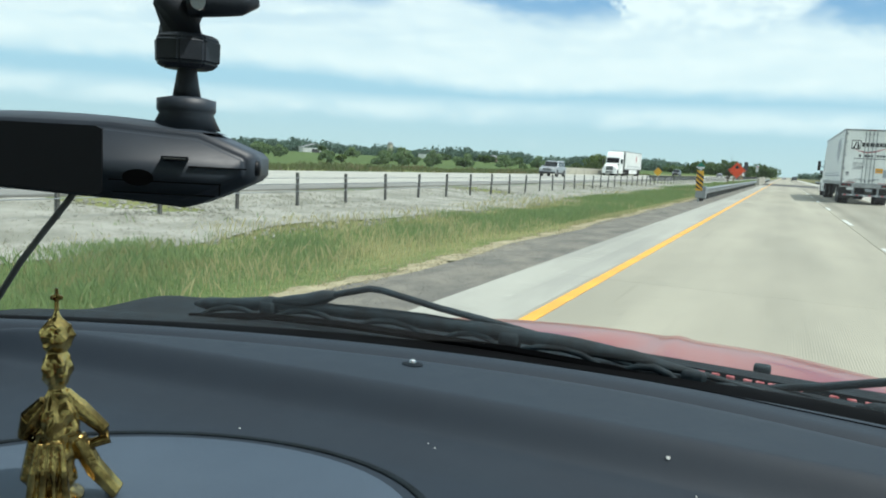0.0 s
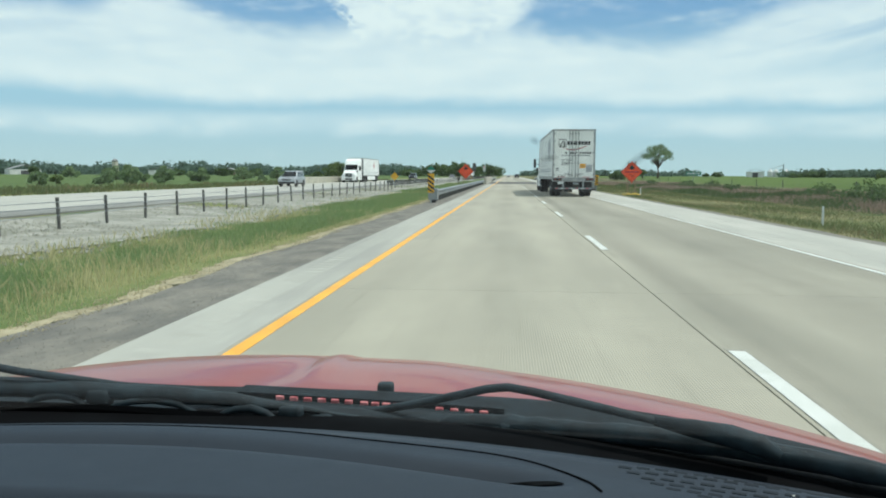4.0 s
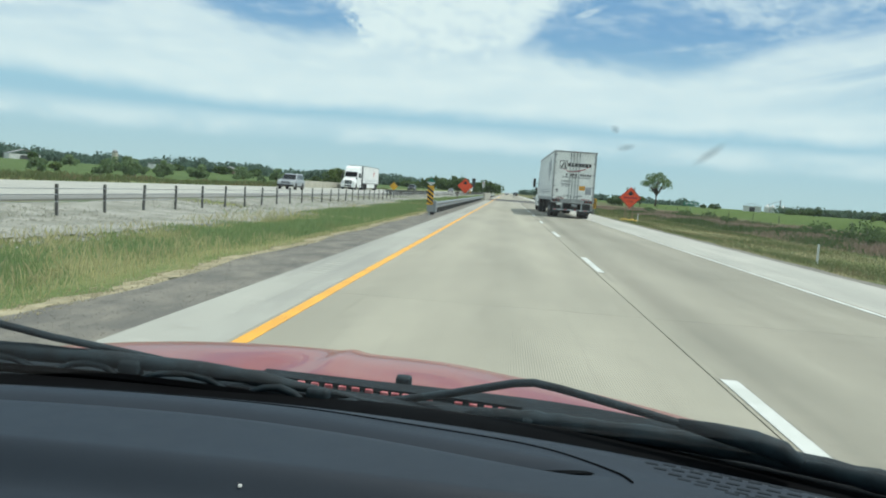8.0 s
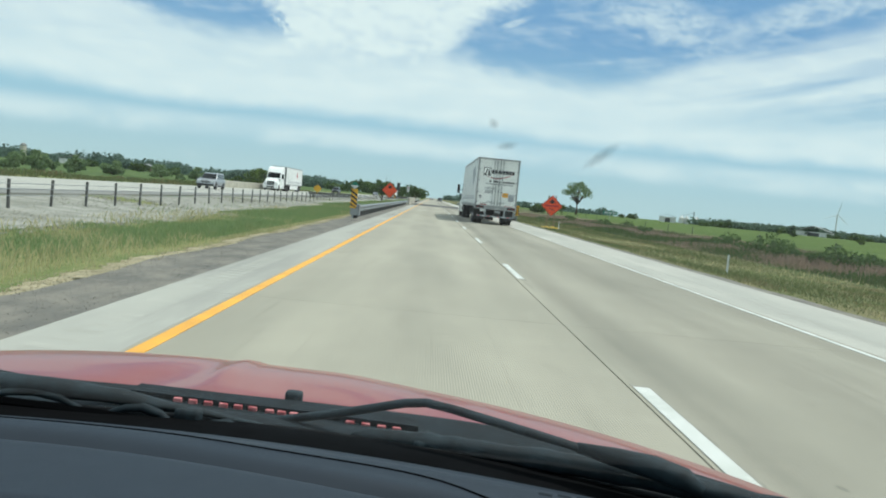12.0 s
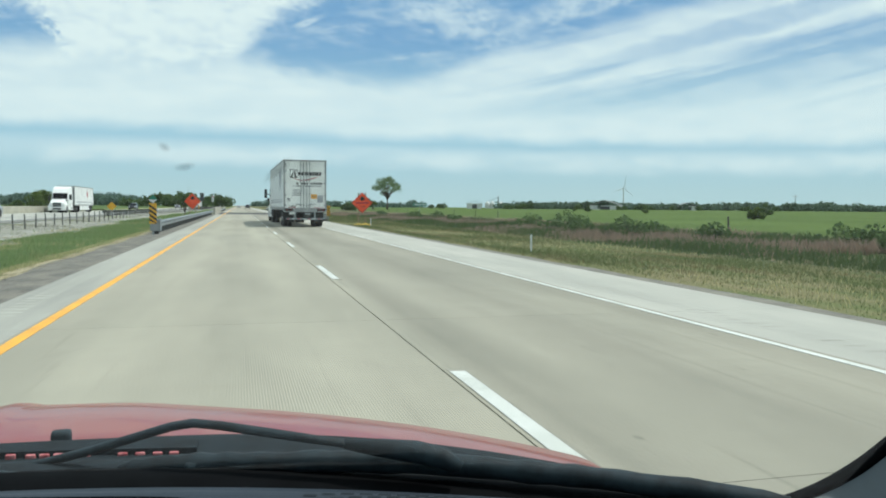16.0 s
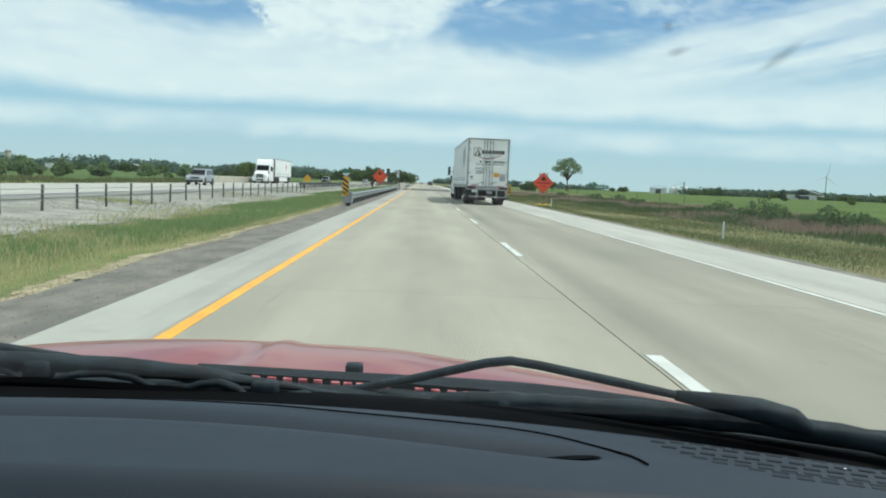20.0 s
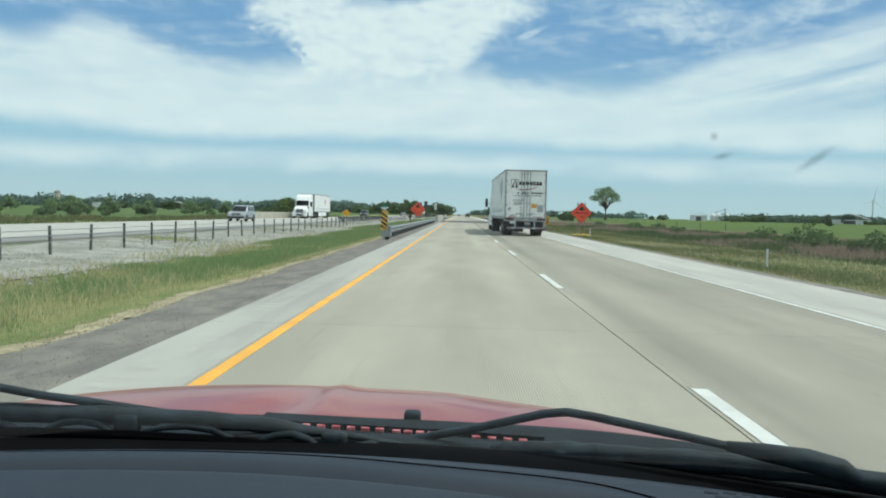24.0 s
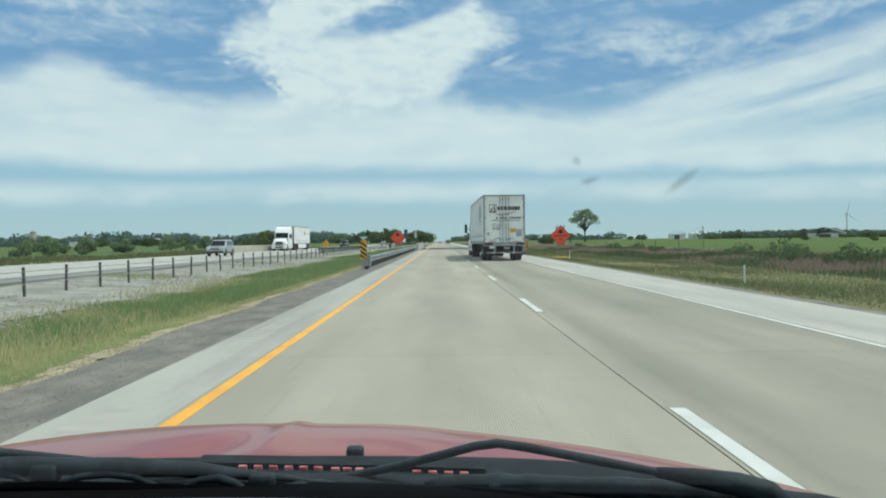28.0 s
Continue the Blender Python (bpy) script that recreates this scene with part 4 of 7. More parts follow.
for sx in (-1.25, 0.86):
    fall = 0.72 if sx > 0 else 0.95
    q = prism([(a, b * (1 - (1 - fall) * ease(0.5, 1.0, a)) if b > 0.55 and a > 0.5 and not 1.3 < a < 2.2 else b) for a, b in side], sx - 0.03, sx + 0.03, "x")
    bmesh.ops.bevel(q, geom=[e for e in q.edges if e.calc_length() > 0.3], offset=0.012, segments=2, affect="EDGES")
    sp_ = part("side_panel", q, M_RED, car, "red side panel with wheel arches")
    for y in (0.30, -0.72):
        part("door_seam", boxed(sx - 0.033, sx + 0.033, y, y + 0.008, 0.36, 0.95), M_BLACK, sp_)
        part("door_handle", boxed(sx - 0.05, sx + 0.05, y - 0.22, y - 0.06, 0.84, 0.87, bevel=0.008), M_RED, sp_)
    inx = sx + (0.09 if sx < 0 else -0.12)
    for y0, y1 in ((0.30, 0.36), (-0.70, -0.62), (-1.62, -1.52)):
        bm = prism([(y0, 0.96), (y1, 0.96), (y1 - 0.05, 1.62), (y0 - 0.05, 1.62)], 0, 0.05, "x")
        for v in bm.verts:
            v.co.x += sx - 0.025 + (inx - sx) * (v.co.z - 0.96) / 0.66
        part("window_post", bm, M_BLACK, car)
    ws = bmesh.new()
    ws.faces.new([ws.verts.new(c) for c in ((sx, 0.58, 0.97), (sx, -1.56, 0.97), (inx, -1.56, 1.60), (inx, 0.22, 1.60))])
    g = part("side_glass", ws, M_SIDE_GLASS, car, "clear side glass")
    g.visible_shadow = False
part("tailgate", boxed(-1.22, 0.83, -1.98, -1.90, 0.34, 1.02, bevel=0.03), M_RED, car, "red tailgate")
rg = bmesh.new()
rg.faces.new([rg.verts.new(c) for c in ((-1.15, -1.93, 1.02), (0.76, -1.93, 1.02), (0.68, -1.64, 1.58), (-1.07, -1.64, 1.58))])
g = part("rear_glass", rg, M_SIDE_GLASS, car, "clear rear glass")
g.visible_shadow = False
part("rear_bumper", boxed(-1.24, 0.85, -2.06, -1.90, 0.30, 0.52, bevel=0.04), M_TRIM_CAR, car)
for sx in (-1.10, 0.71):
    part("tail_lamp", boxed(sx - 0.1, sx + 0.1, -2.0, -1.96, 0.66, 0.92, bevel=0.015), M_RED, car)
part("floor_pan", boxed(-1.2, 0.80, -1.88, 1.15, 0.27, 0.32), M_BLACK, car)
part("firewall", boxed(-1.2, 0.80, 1.12, 1.15, 0.32, 0.60), M_BLACK, car)
wheel_bm = spin(bmesh.new(), [(0.16, -0.11), (0.30, -0.11), (0.33, -0.08), (0.33, 0.08), (0.30, 0.11), (0.16, 0.11)], 24, axis="x")
w0 = part("wheel", wheel_bm, M_TYRE, car, smooth=True)
w0.location = (-1.13, 1.75, 0.33)
for p in [(0.74, 1.75, 0.33), (-1.13, -1.3, 0.33), (0.74, -1.3, 0.33)]:
    ob = new("wheel", w0.data)
    ob.parent = car
    ob.location = p

# figurine, one plain gilded shape on the oval pad
fz = dash_z(-0.64, 0.36) + 0.004
bm = bmesh.new()
prof = [(0.024, 0.0), (0.025, 0.005), (0.013, 0.011), (0.013, 0.028), (0.016, 0.044), (0.018, 0.057), (0.015, 0.072), (0.010, 0.084), (0.0072, 0.091), (0.012, 0.098), (0.0138, 0.107), (0.0105, 0.115), (0.0078, 0.119), (0.0125, 0.124), (0.0150, 0.132), (0.0120, 0.140), (0.0045, 0.1455), (0.0022, 0.150), (0.0017, 0.168)]
fin = []
for (r0, h0), (r1, h1) in zip(prof, prof[1:]):
    for k in range(3):
        fin.append((r0 + (r1 - r0) * k / 3, h0 + (h1 - h0) * k / 3))
spin(bm, fin + [prof[-1]], 28)
for v in bm.verts:
    r = math.hypot(v.co.x, v.co.y)
    a = math.atan2(v.co.y, v.co.x)
    if 0.012 < v.co.z < 0.148 and r > 0.004:
        f = 1 + 0.14 * math.sin(5 * a + 60 * v.co.z) + 0.30 * noise.noise(Vector((v.co.x * 160, v.co.y * 160, v.co.z * 130)))
        v.co.x *= f * (1.15 if v.co.z < 0.08 else 1.0)
        v.co.y *= f * 0.8
# a widespread cloak and the small cross on top
tube(bm, [(0.008, 0, 0.088), (0.022, 0.002, 0.072), (0.044, 0.002, 0.055), (0.048, 0.0, 0.049), (0.026, 0.0, 0.044)], [0.004, 0.008, 0.006, 0.005, 0.004], 8)
for k in range(4):
    tube(bm, [(0.006 - 0.006 * k, -0.014, 0.052), (0.010 - 0.009 * k, -0.017, 0.030), (0.012 - 0.011 * k, -0.016, 0.004)], [0.003, 0.0042, 0.0045], 7)
tube(bm, [(0.018, 0, 0.05), (0.034, 0.002, 0.025), (0.056, 0.002, 0.004)], [0.009, 0.009, 0.008], 8)
tube(bm, [(-0.010, 0, 0.080), (-0.024, 0.0, 0.066), (-0.030, 0.0, 0.052)], [0.006, 0.010, 0.006], 8)
tube(bm, [(-0.018, 0, 0.05), (-0.024, 0, 0.02), (-0.022, 0, 0.003)], [0.008, 0.010, 0.008], 8)
box(bm, -0.006, 0.006, -0.0012, 0.0012, 0.1590, 0.1625)
for v in bm.verts:
    v.co.x *= 0.78
fig = part("figurine", bm, M_GOLD, None, smooth=True)
mod = fig.modifiers.new("fused", "REMESH")
mod.mode, mod.voxel_size = "VOXEL", 0.0010
fused = bpy.data.meshes.new_from_object(fig.evaluated_get(bpy.context.evaluated_depsgraph_get()))
fig.modifiers.clear()
fig.data = fused
for q in fused.polygons:
    q.use_smooth = True
fig.matrix_basis = pose(-0.632, 0.312, fz, 0, 0, 40)
tagged(fig, "small gilded metal figurine standing on the dashboard", "figurine")

# dash camera on its stalk
dc = thing("dash_camera", (-0.475, 0.225, 1.27), "dark grey dash camera hanging from a ball mount", "camera", turn=26)
prof_c = [(-0.20, -0.0135), (-0.06, -0.0205), (0.010, -0.0240), (0.040, -0.0265), (0.052, -0.0215), (0.0715, -0.0120), (0.0745, -0.0085), (0.0745, 0.0010), (0.0715, 0.0040), (0.047, 0.0135), (0.0, 0.0165), (-0.06, 0.0160), (-0.20, 0.0105)]
body = prism(prof_c, -0.03, 0.03)
bmesh.ops.bevel(body, geom=[e for e in body.edges if abs(e.verts[0].co.y - e.verts[1].co.y) < 1e-6], offset=0.0045, segments=3, affect="EDGES")
cb = part("body", body, M_CAMBODY, dc, smooth=True)
shell = sheet(lambda u, v: (-0.12 + 0.172 * u, -0.022 + 0.044 * v, 0.0135 + 0.0075 * math.sin(math.pi * u) ** 0.6 * math.sin(math.pi * v) ** 0.6), steps(0, 1, 24), steps(0, 1, 10))
part("top_shell", shell, M_CAMBODY, cb, "domed upper shell", smooth=True)
scr = prism([(-0.198, -0.0122), (-0.06, -0.0188), (-0.004, -0.0215), (-0.001, -0.0200), (-0.001, 0.0125), (-0.004, 0.0140), (-0.06, 0.0140), (-0.198, 0.0092)], -0.0318, -0.0302)
part("screen", scr, M_CAMDARK, cb, "dark screen")
part("button", boxed(0.029, 0.043, -0.0318, -0.030, -0.0015, 0.0005, bevel=0.0004), M_CAMDARK, cb, "thin button slot")
part("button_edge", boxed(0.030, 0.042, -0.0322, -0.0316, -0.0009, -0.0004), M_CABLE, cb)
part("groove", boxed(0.002, 0.060, -0.0306, -0.0298, -0.0135, -0.0128), M_BLACK, cb)
part("groove", boxed(0.043, 0.073, -0.0306, -0.0298, -0.0048, -0.0042), M_BLACK, cb)
part("groove", boxed(0.059, 0.0596, -0.0306, -0.0298, -0.0190, -0.0128), M_BLACK, cb)
part("groove", boxed(0.004, 0.057, -0.0306, -0.0298, -0.0198, -0.0191), M_BLACK, cb)
part("port", spin(bmesh.new(), [(0.008, -0.0308), (0.008, -0.0295)], 16, (0.017, 0, -0.0115), axis="y", squash=(0.55, 1)), M_BLACK, cb)
part("end_lens", spin(bmesh.new(), [(0.005, 0.073), (0.004, 0.0765), (0.001, 0.077)], 14, (0, -0.012, -0.004), axis="x"), M_CAMDARK, cb, "small lens in the end", smooth=True)
part("foot", spin(bmesh.new(), [(0.0185, 0.0150), (0.0145, 0.0235), (0.0158, 0.0255), (0.0158, 0.0315), (0.009, 0.033)], 24, (0.033, 0, 0)), M_CAMBODY, dc, smooth=True)
part("neck", spin(bmesh.new(), [(0.0078, 0.032), (0.0064, 0.040), (0.0052, 0.048), (0.0085, 0.050)], 18, (0.033, 0, 0)), M_CAMGREY, dc, smooth=True)
knob = spin(bmesh.new(), [(0.0135, 0.048), (0.0178, 0.051), (0.0182, 0.0635), (0.0150, 0.0665)], 8, (0.033, 0, 0))
bmesh.ops.bevel(knob, geom=knob.edges[:], offset=0.0012, segments=2, affect="EDGES")
part("lock_knob", knob, M_CAMGREY, dc, "ribbed lock knob")
part("ball_arm", tube(bmesh.new(), [(0.029, 0, 0.065), (0.028, 0.0, 0.080), (0.030, 0.01, 0.102), (0.04, 0.03, 0.135), (0.06, 0.085, 0.165)], [0.0125, 0.0135, 0.0155, 0.014, 0.012], 14), M_CAMGREY, dc, smooth=True)
part("clamp", tube(bmesh.new(), [(0.036, -0.012, 0.080), (0.050, -0.010, 0.083), (0.062, -0.006, 0.085), (0.070, -0.002, 0.088)], [0.006, 0.0075, 0.0075, 0.005], 12), M_CAMGREY, dc, smooth=True)
part("clamp_screw", spin(bmesh.new(), [(0.004, -0.0215), (0.004, -0.016)], 12, (0.044, 0, 0.081), axis="y"), M_CHROME, dc, "small steel screw")
part("suction_cup", spin(bmesh.new(), [(0.035, 0.0), (0.03, 0.01), (0.012, 0.02)], 18, (0.06, 0.09, 0.165)), M_CAMGREY, dc, smooth=True)
part("cable", tube(bmesh.new(), [(-0.026, 0.0, -0.020), (-0.033, 0.0, -0.030), (-0.045, 0.0, -0.046), (-0.058, 0.0, -0.064), (-0.078, 0.005, -0.094), (-0.12, 0.03, -0.14), (-0.16, 0.06, -0.235)], 0.0019, 8), M_CABLE, dc, "grey cable", smooth=True)


# ---- vehicles ----
M_LOGO_BLACK = material("black_print", rgb(34, 36, 40), None, 3.0, 0.6)
M_LOGO_RED = material("red_print", rgb(176, 40, 52), None, 3.0, 0.6)
M_PRINT_GREY = material("grey_print", rgb(120, 124, 130), None, 3.0, 0.6)
M_PRINT_PALE = material("pale_grey_print", rgb(172, 176, 182), None, 3.0, 0.6)
M_ORANGE = material("orange_placard", rgb(236, 170, 40), None, 5.0, 0.55)
M_TAIL = material("tail_light", rgb(120, 24, 26), rgb(100, 20, 22), 8.0, 0.3, fine=0.2)
M_LAMP = material("clear_lamp", rgb(226, 228, 226), rgb(190, 194, 196), 8.0, 0.15, fine=0.2)
M_ALU = material("aluminium_rail", rgb(168, 170, 170), rgb(140, 143, 144), 2.0, 0.45, metal=0.5, fine=0.2)
M_TRIM = material("black_trim", rgb(26, 27, 28), rgb(20, 21, 22), 5.0, 0.55, fine=0.2)
M_RIM = material("steel_rim", rgb(170, 172, 174), rgb(120, 122, 124), 5.0, 0.4, metal=0.6, fine=0.2)
M_SILVER = material("silver_paint", rgb(168, 172, 176), rgb(156, 160, 165), 0.8, 0.35, metal=0.4, coat=0.5, fine=0.05)
M_DARKCAR = material("dark_car_paint", rgb(44, 48, 56), rgb(38, 42, 50), 0.8, 0.3, coat=0.6, fine=0.05)


def wheel(parent, x, y, r, w, dual=False, outside=1):
    """A tyre with its rim; outside tells which way the rim faces."""
    tyre = part("wheel", spin(bmesh.new(), [(r * 0.58, -w / 2), (r * 0.94, -w / 2), (r, -w / 2 + 0.03), (r, w / 2 - 0.03), (r * 0.94, w / 2), (r * 0.58, w / 2)], 24, axis="x"), M_TYRE, parent, smooth=False)
    tyre.location = (x, y, r)
    rim = part("rim", spin(bmesh.new(), [(r * 0.6, -0.02), (r * 0.56, 0.0), (r * 0.3, -0.03), (r * 0.22, 0.02), (r * 0.08, 0.03)], 18, axis="x"), M_RIM, tyre)
    rim.matrix_basis = pose(outside * (w / 2 - 0.01), 0, 0, 0, 0, 0 if outside > 0 else 180)
    if dual:
        t2 = new("wheel", tyre.data)
        t2.parent = parent
        t2.location = (x - outside * (w + 0.03), y, r)
    return tyre


def letters(text, size, mat, parent, at, name="lettering", squeeze=1.0):
    """Flat letters on a surface that faces -y."""
    cu = bpy.data.curves.new(name, "FONT")
    cu.body, cu.size, cu.extrude, cu.align_x = text, size, 0.001, "LEFT"
    tmp = bpy.data.objects.new(name, cu)
    scene.collection.objects.link(tmp)
    me = bpy.data.meshes.new_from_object(tmp.evaluated_get(bpy.context.evaluated_depsgraph_get()))
    bpy.data.objects.remove(tmp)
    me.materials.append(mat)
    ob = new(name, me)
    ob.parent = parent
    ob.matrix_basis = pose(*at, 90, 0, 0) @ Matrix.Diagonal((squeeze, 1, 1, 1))
    return ob


def trailer(at, turn, label, group, rear):
    """A box trailer: its rear doors at y = 0, its nose at y = 16."""
    t = thing("semi_trailer", at, label, "trailer", group, turn)
    box_part = part("cargo_box", boxed(-1.295, 1.295, 0.06, 16.0, 1.10, 4.10, bevel=0.02), M_WHITE, t, "white panel box")
    for k in range(26):
        y = 0.7 + 0.61 * k
        for s in (-1, 1):
            part("side_joint", boxed(s * 1.2955 - 0.004, s * 1.2955 + 0.004, y, y + 0.02, 1.2, 4.0), M_PRINT_PALE, box_part)
    for s in (-1, 1):
        part("top_rail", boxed(s * 1.30 - 0.012, s * 1.30 + 0.012, 0.02, 16.0, 4.0, 4.12), M_ALU, t)
        part("bottom_rail", boxed(s * 1.30 - 0.014, s * 1.30 + 0.014, 0.02, 16.0, 1.06, 1.24), M_ALU, t)
        for k in range(14):
            part("rivet_plate", boxed(s * 1.316 - 0.003, s * 1.316 + 0.003, 0.5 + 1.1 * k, 0.56 + 1.1 * k, 1.10, 1.16), M_DARK, t)
        part("side_stripe", boxed(s * 1.299 - 0.002, s * 1.299 + 0.002, 1.2, 14.5, 1.52, 1.60), M_PRINT_PALE, box_part, "pale grey stripe")
        part("side_stripe", boxed(s * 1.299 - 0.002, s * 1.299 + 0.002, 1.2, 14.5, 1.68, 1.73), M_PRINT_PALE, box_part, "pale grey stripe")
    fr = part("rear_frame", boxed(-1.30, -1.20, 0.0, 0.06, 1.10, 4.12), M_ALU, t, "aluminium rear frame")
    for b in [(1.20, 1.30, 0.0, 0.06, 1.10, 4.12), (-1.20, 1.20, 0.0, 0.06, 4.03, 4.12), (-1.31, 1.31, -0.02, 0.06, 0.93, 1.17)]:
        part("frame_bar", boxed(*b, bevel=0.008), M_ALU, fr)
    for s in (-1, 1):
        d = part("rear_door", boxed(s * 0.61 - 0.585, s * 0.61 + 0.585, 0.012, 0.055, 1.18, 4.02, bevel=0.006), M_WHITE, t, "white rear door")
        for k in (0, 1):
            x = s * (0.10 + 0.17 * k)
            part("lock_rod", tube(bmesh.new(), [(x, -0.012, 1.12), (x, -0.012, 4.06)], 0.017, 8), M_STEEL, d, "steel lock rod")
            for z in (1.30, 2.05, 2.9, 3.85):
                part("rod_bracket", boxed(x - 0.04, x + 0.04, -0.034, 0.012, z - 0.035, z + 0.035, bevel=0.006), M_STEEL, d)
            part("lock_handle", boxed(min(x, x + s * 0.30), max(x, x + s * 0.30), -0.035, -0.012, 1.36 + 0.03 * k, 1.395 + 0.03 * k), M_STEEL, d, "latch handle")
        for z in (1.35, 1.95, 2.7, 3.4, 3.85):
            part("hinge", boxed(s * 1.21 - 0.07, s * 1.21 + 0.07, -0.014, 0.012, z - 0.035, z + 0.035, bevel=0.005), M_STEEL, d)
        lamp = part("tail_lamp", boxed(s * 0.98 - 0.26, s * 0.98 + 0.26, -0.035, -0.018, 0.99, 1.13, bevel=0.01), M_DARK, t, "tail lamp panel")
        for k in range(2):
            part("lens", spin(bmesh.new(), [(0.055, -0.046), (0.05, -0.05), (0.01, -0.052)], 14, (s * (0.86 + 0.24 * k), 0, 1.06), axis="y"), M_TAIL, lamp, "red lens")
        part("mud_flap", boxed(s * 0.92 - 0.30, s * 0.92 + 0.30, 0.9, 0.915, 0.28, 0.98), M_TRIM, t, "black mud flap")
        part("guard_post", boxed(s * 0.60 - 0.05, s * 0.60 + 0.05, 0.06, 0.14, 0.50, 0.95), M_STEEL, t)
        for y in (1.9, 3.2):
            wheel(t, s * 1.10, y, 0.51, 0.26, True, s)
        part("frame_beam", boxed(s * 0.48 - 0.06, s * 0.48 + 0.06, 0.4, 15.5, 0.85, 1.10), M_DARK, t)
        part("landing_leg", boxed(s * 0.75 - 0.07, s * 0.75 + 0.07, 12.2, 12.35, 0.35, 1.1), M_DARK, t)
    for y in (1.9, 3.2):
        part("axle", tube(bmesh.new(), [(-0.95, y, 0.51), (0.95, y, 0.51)], 0.07, 10), M_DARK, t)
        part("air_bag", spin(bmesh.new(), [(0.14, 0.6), (0.16, 0.7), (0.14, 0.85)], 12, (0, y, 0)), M_TRIM, t)
    part("underride_bar", boxed(-1.12, 1.12, 0.03, 0.13, 0.46, 0.56, bevel=0.01), M_STEEL, t, "steel underride bar")
    for k in range(7):
        part("reflector", boxed(-1.08 + 0.31 * k, -0.94 + 0.31 * k, 0.025, 0.032, 0.485, 0.535), M_LOGO_RED if k % 2 == 0 else M_LAMP, t)
    part("plate_holder", boxed(-0.95, -0.62, -0.03, -0.02, 0.78, 0.92), M_LAMP, t, "pale plate")
    for k, x in enumerate((-0.12, 0.0, 0.12)):
        part("marker_lamp", boxed(x - 0.04, x + 0.04, -0.008, 0.0, 4.05, 4.09), M_TAIL, t)
    part("reflective_tape", boxed(-1.05, -0.55, 0.006, 0.011, 1.185, 1.215), M_LOGO_RED, t)
    part("reflective_tape", boxed(0.55, 1.05, 0.006, 0.011, 1.185, 1.215), M_LOGO_RED, t)
    if rear:
        # the carrier's sign on the doors, as plain shapes in its colours
        em = part("emblem", boxed(-0.93, -0.47, 0.004, 0.009, 3.02, 3.52, bevel=0.002), M_LOGO_BLACK, t, "black square emblem with a pale road")
        part("emblem_field", boxed(-0.90, -0.50, 0.001, 0.005, 3.06, 3.48), M_WHITE, em)
        for pts in ([(-0.88, 3.06), (-0.70, 3.44), (-0.66, 3.44), (-0.78, 3.06)], [(-0.52, 3.06), (-0.61, 3.44), (-0.65, 3.44), (-0.64, 3.06)]):
            part("emblem_stroke", prism(pts, -0.002, 0.002), M_LOGO_BLACK, em)
        xs = [-0.42, -0.22, -0.02, 0.22, 0.43, 0.58, 0.66, 0.84]
        for i, x in enumerate(xs):
            w = [0.16, 0.16, 0.2, 0.18, 0.13, 0.06, 0.15, 0.14][i]
            part("brand_bar", boxed(x, x + w, 0.002, 0.009, 3.17, 3.39, bevel=0.004), M_LOGO_BLACK, t)
        sw = []
        for k in range(13):
            u = k / 12
            sw.append((-0.72 + 1.60 * u, 3.02 - 0.26 * math.sin(min(1, u * 1.9) * math.pi * 0.5) * (1 - u) ** 0.35 - 0.0 + 0.24 * u * u - 0.02))
        top = [(x, z + 0.012 + 0.05 * math.sin(math.pi * (k / 12))) for k, (x, z) in enumerate(sw)]
        part("swoosh", prism(sw + top[::-1], -0.003, 0.003), M_LOGO_RED, t, "red swoosh")
        for k in range(11):
            if k not in (1, 5):
                part("digit_bar", boxed(-0.52 + 0.145 * k, -0.42 + 0.145 * k, 0.003, 0.010, 2.62, 2.74), M_LOGO_BLACK, t)
        for k in range(20):
            part("address_bar", boxed(-0.75 + 0.087 * k, -0.69 + 0.087 * k, 0.003, 0.010, 2.49, 2.555), M_PRINT_GREY, t)
        letters("HIRING!", 0.21, M_PRINT_GREY, t, (-0.80, 0.008, 2.18), squeeze=0.9)
        for r in range(3):
            part("text_bar", boxed(-0.78 + 0.06 * (r % 2), -0.30, 0.004, 0.010, 2.09 - 0.075 * r, 2.125 - 0.075 * r), M_PRINT_GREY, t)
        part("oval_mark", spin(bmesh.new(), [(0.09, 0.004), (0.085, -0.001)], 18, (-1.0, 0, 1.72), axis="y", squash=(0.6, 1)), M_PRINT_GREY, t)
        part("mark_bar", boxed(-1.08, -0.92, 0.004, 0.010, 1.58, 1.62), M_PRINT_GREY, t)
        letters("53427", 0.17, M_LOGO_BLACK, t, (-0.98, 0.008, 1.23), squeeze=1.1)
        part("placard", boxed(0.36, 0.72, 0.000, 0.010, 1.76, 2.02, bevel=0.003), M_ORANGE, t, "orange placard")
        part("placard_bar", boxed(0.40, 0.68, -0.003, 0.001, 1.86, 1.90), M_PRINT_GREY, t)
        part("holder_plate", boxed(0.74, 1.10, 0.000, 0.010, 1.52, 1.96, bevel=0.003), M_PRINT_PALE, t, "grey document holder")
        for s in (-1, 1):
            sh = [(4.6, 3.5), (2.4, 3.7), (2.0, 3.0), (3.2, 2.25), (4.6, 2.9)]
            part("side_shield", prism(sh, s * 1.300 - 0.002, s * 1.300 + 0.002, "x"), M_PRINT_PALE, box_part, "pale grey shield emblem")
    else:
        for s in (-1, 1):
            part("side_diamond", prism([(5.0, 2.9), (5.55, 3.55), (6.1, 2.9), (5.55, 2.2)], s * 1.302 - 0.002, s * 1.302 + 0.002, "x"), M_LOGO_RED, box_part, "red diamond emblem")
            part("side_skirt", boxed(s * 1.27 - 0.015, s * 1.27 + 0.015, 4.2, 12.0, 0.35, 1.06, bevel=0.01), M_WHITE, t, "white side skirt")
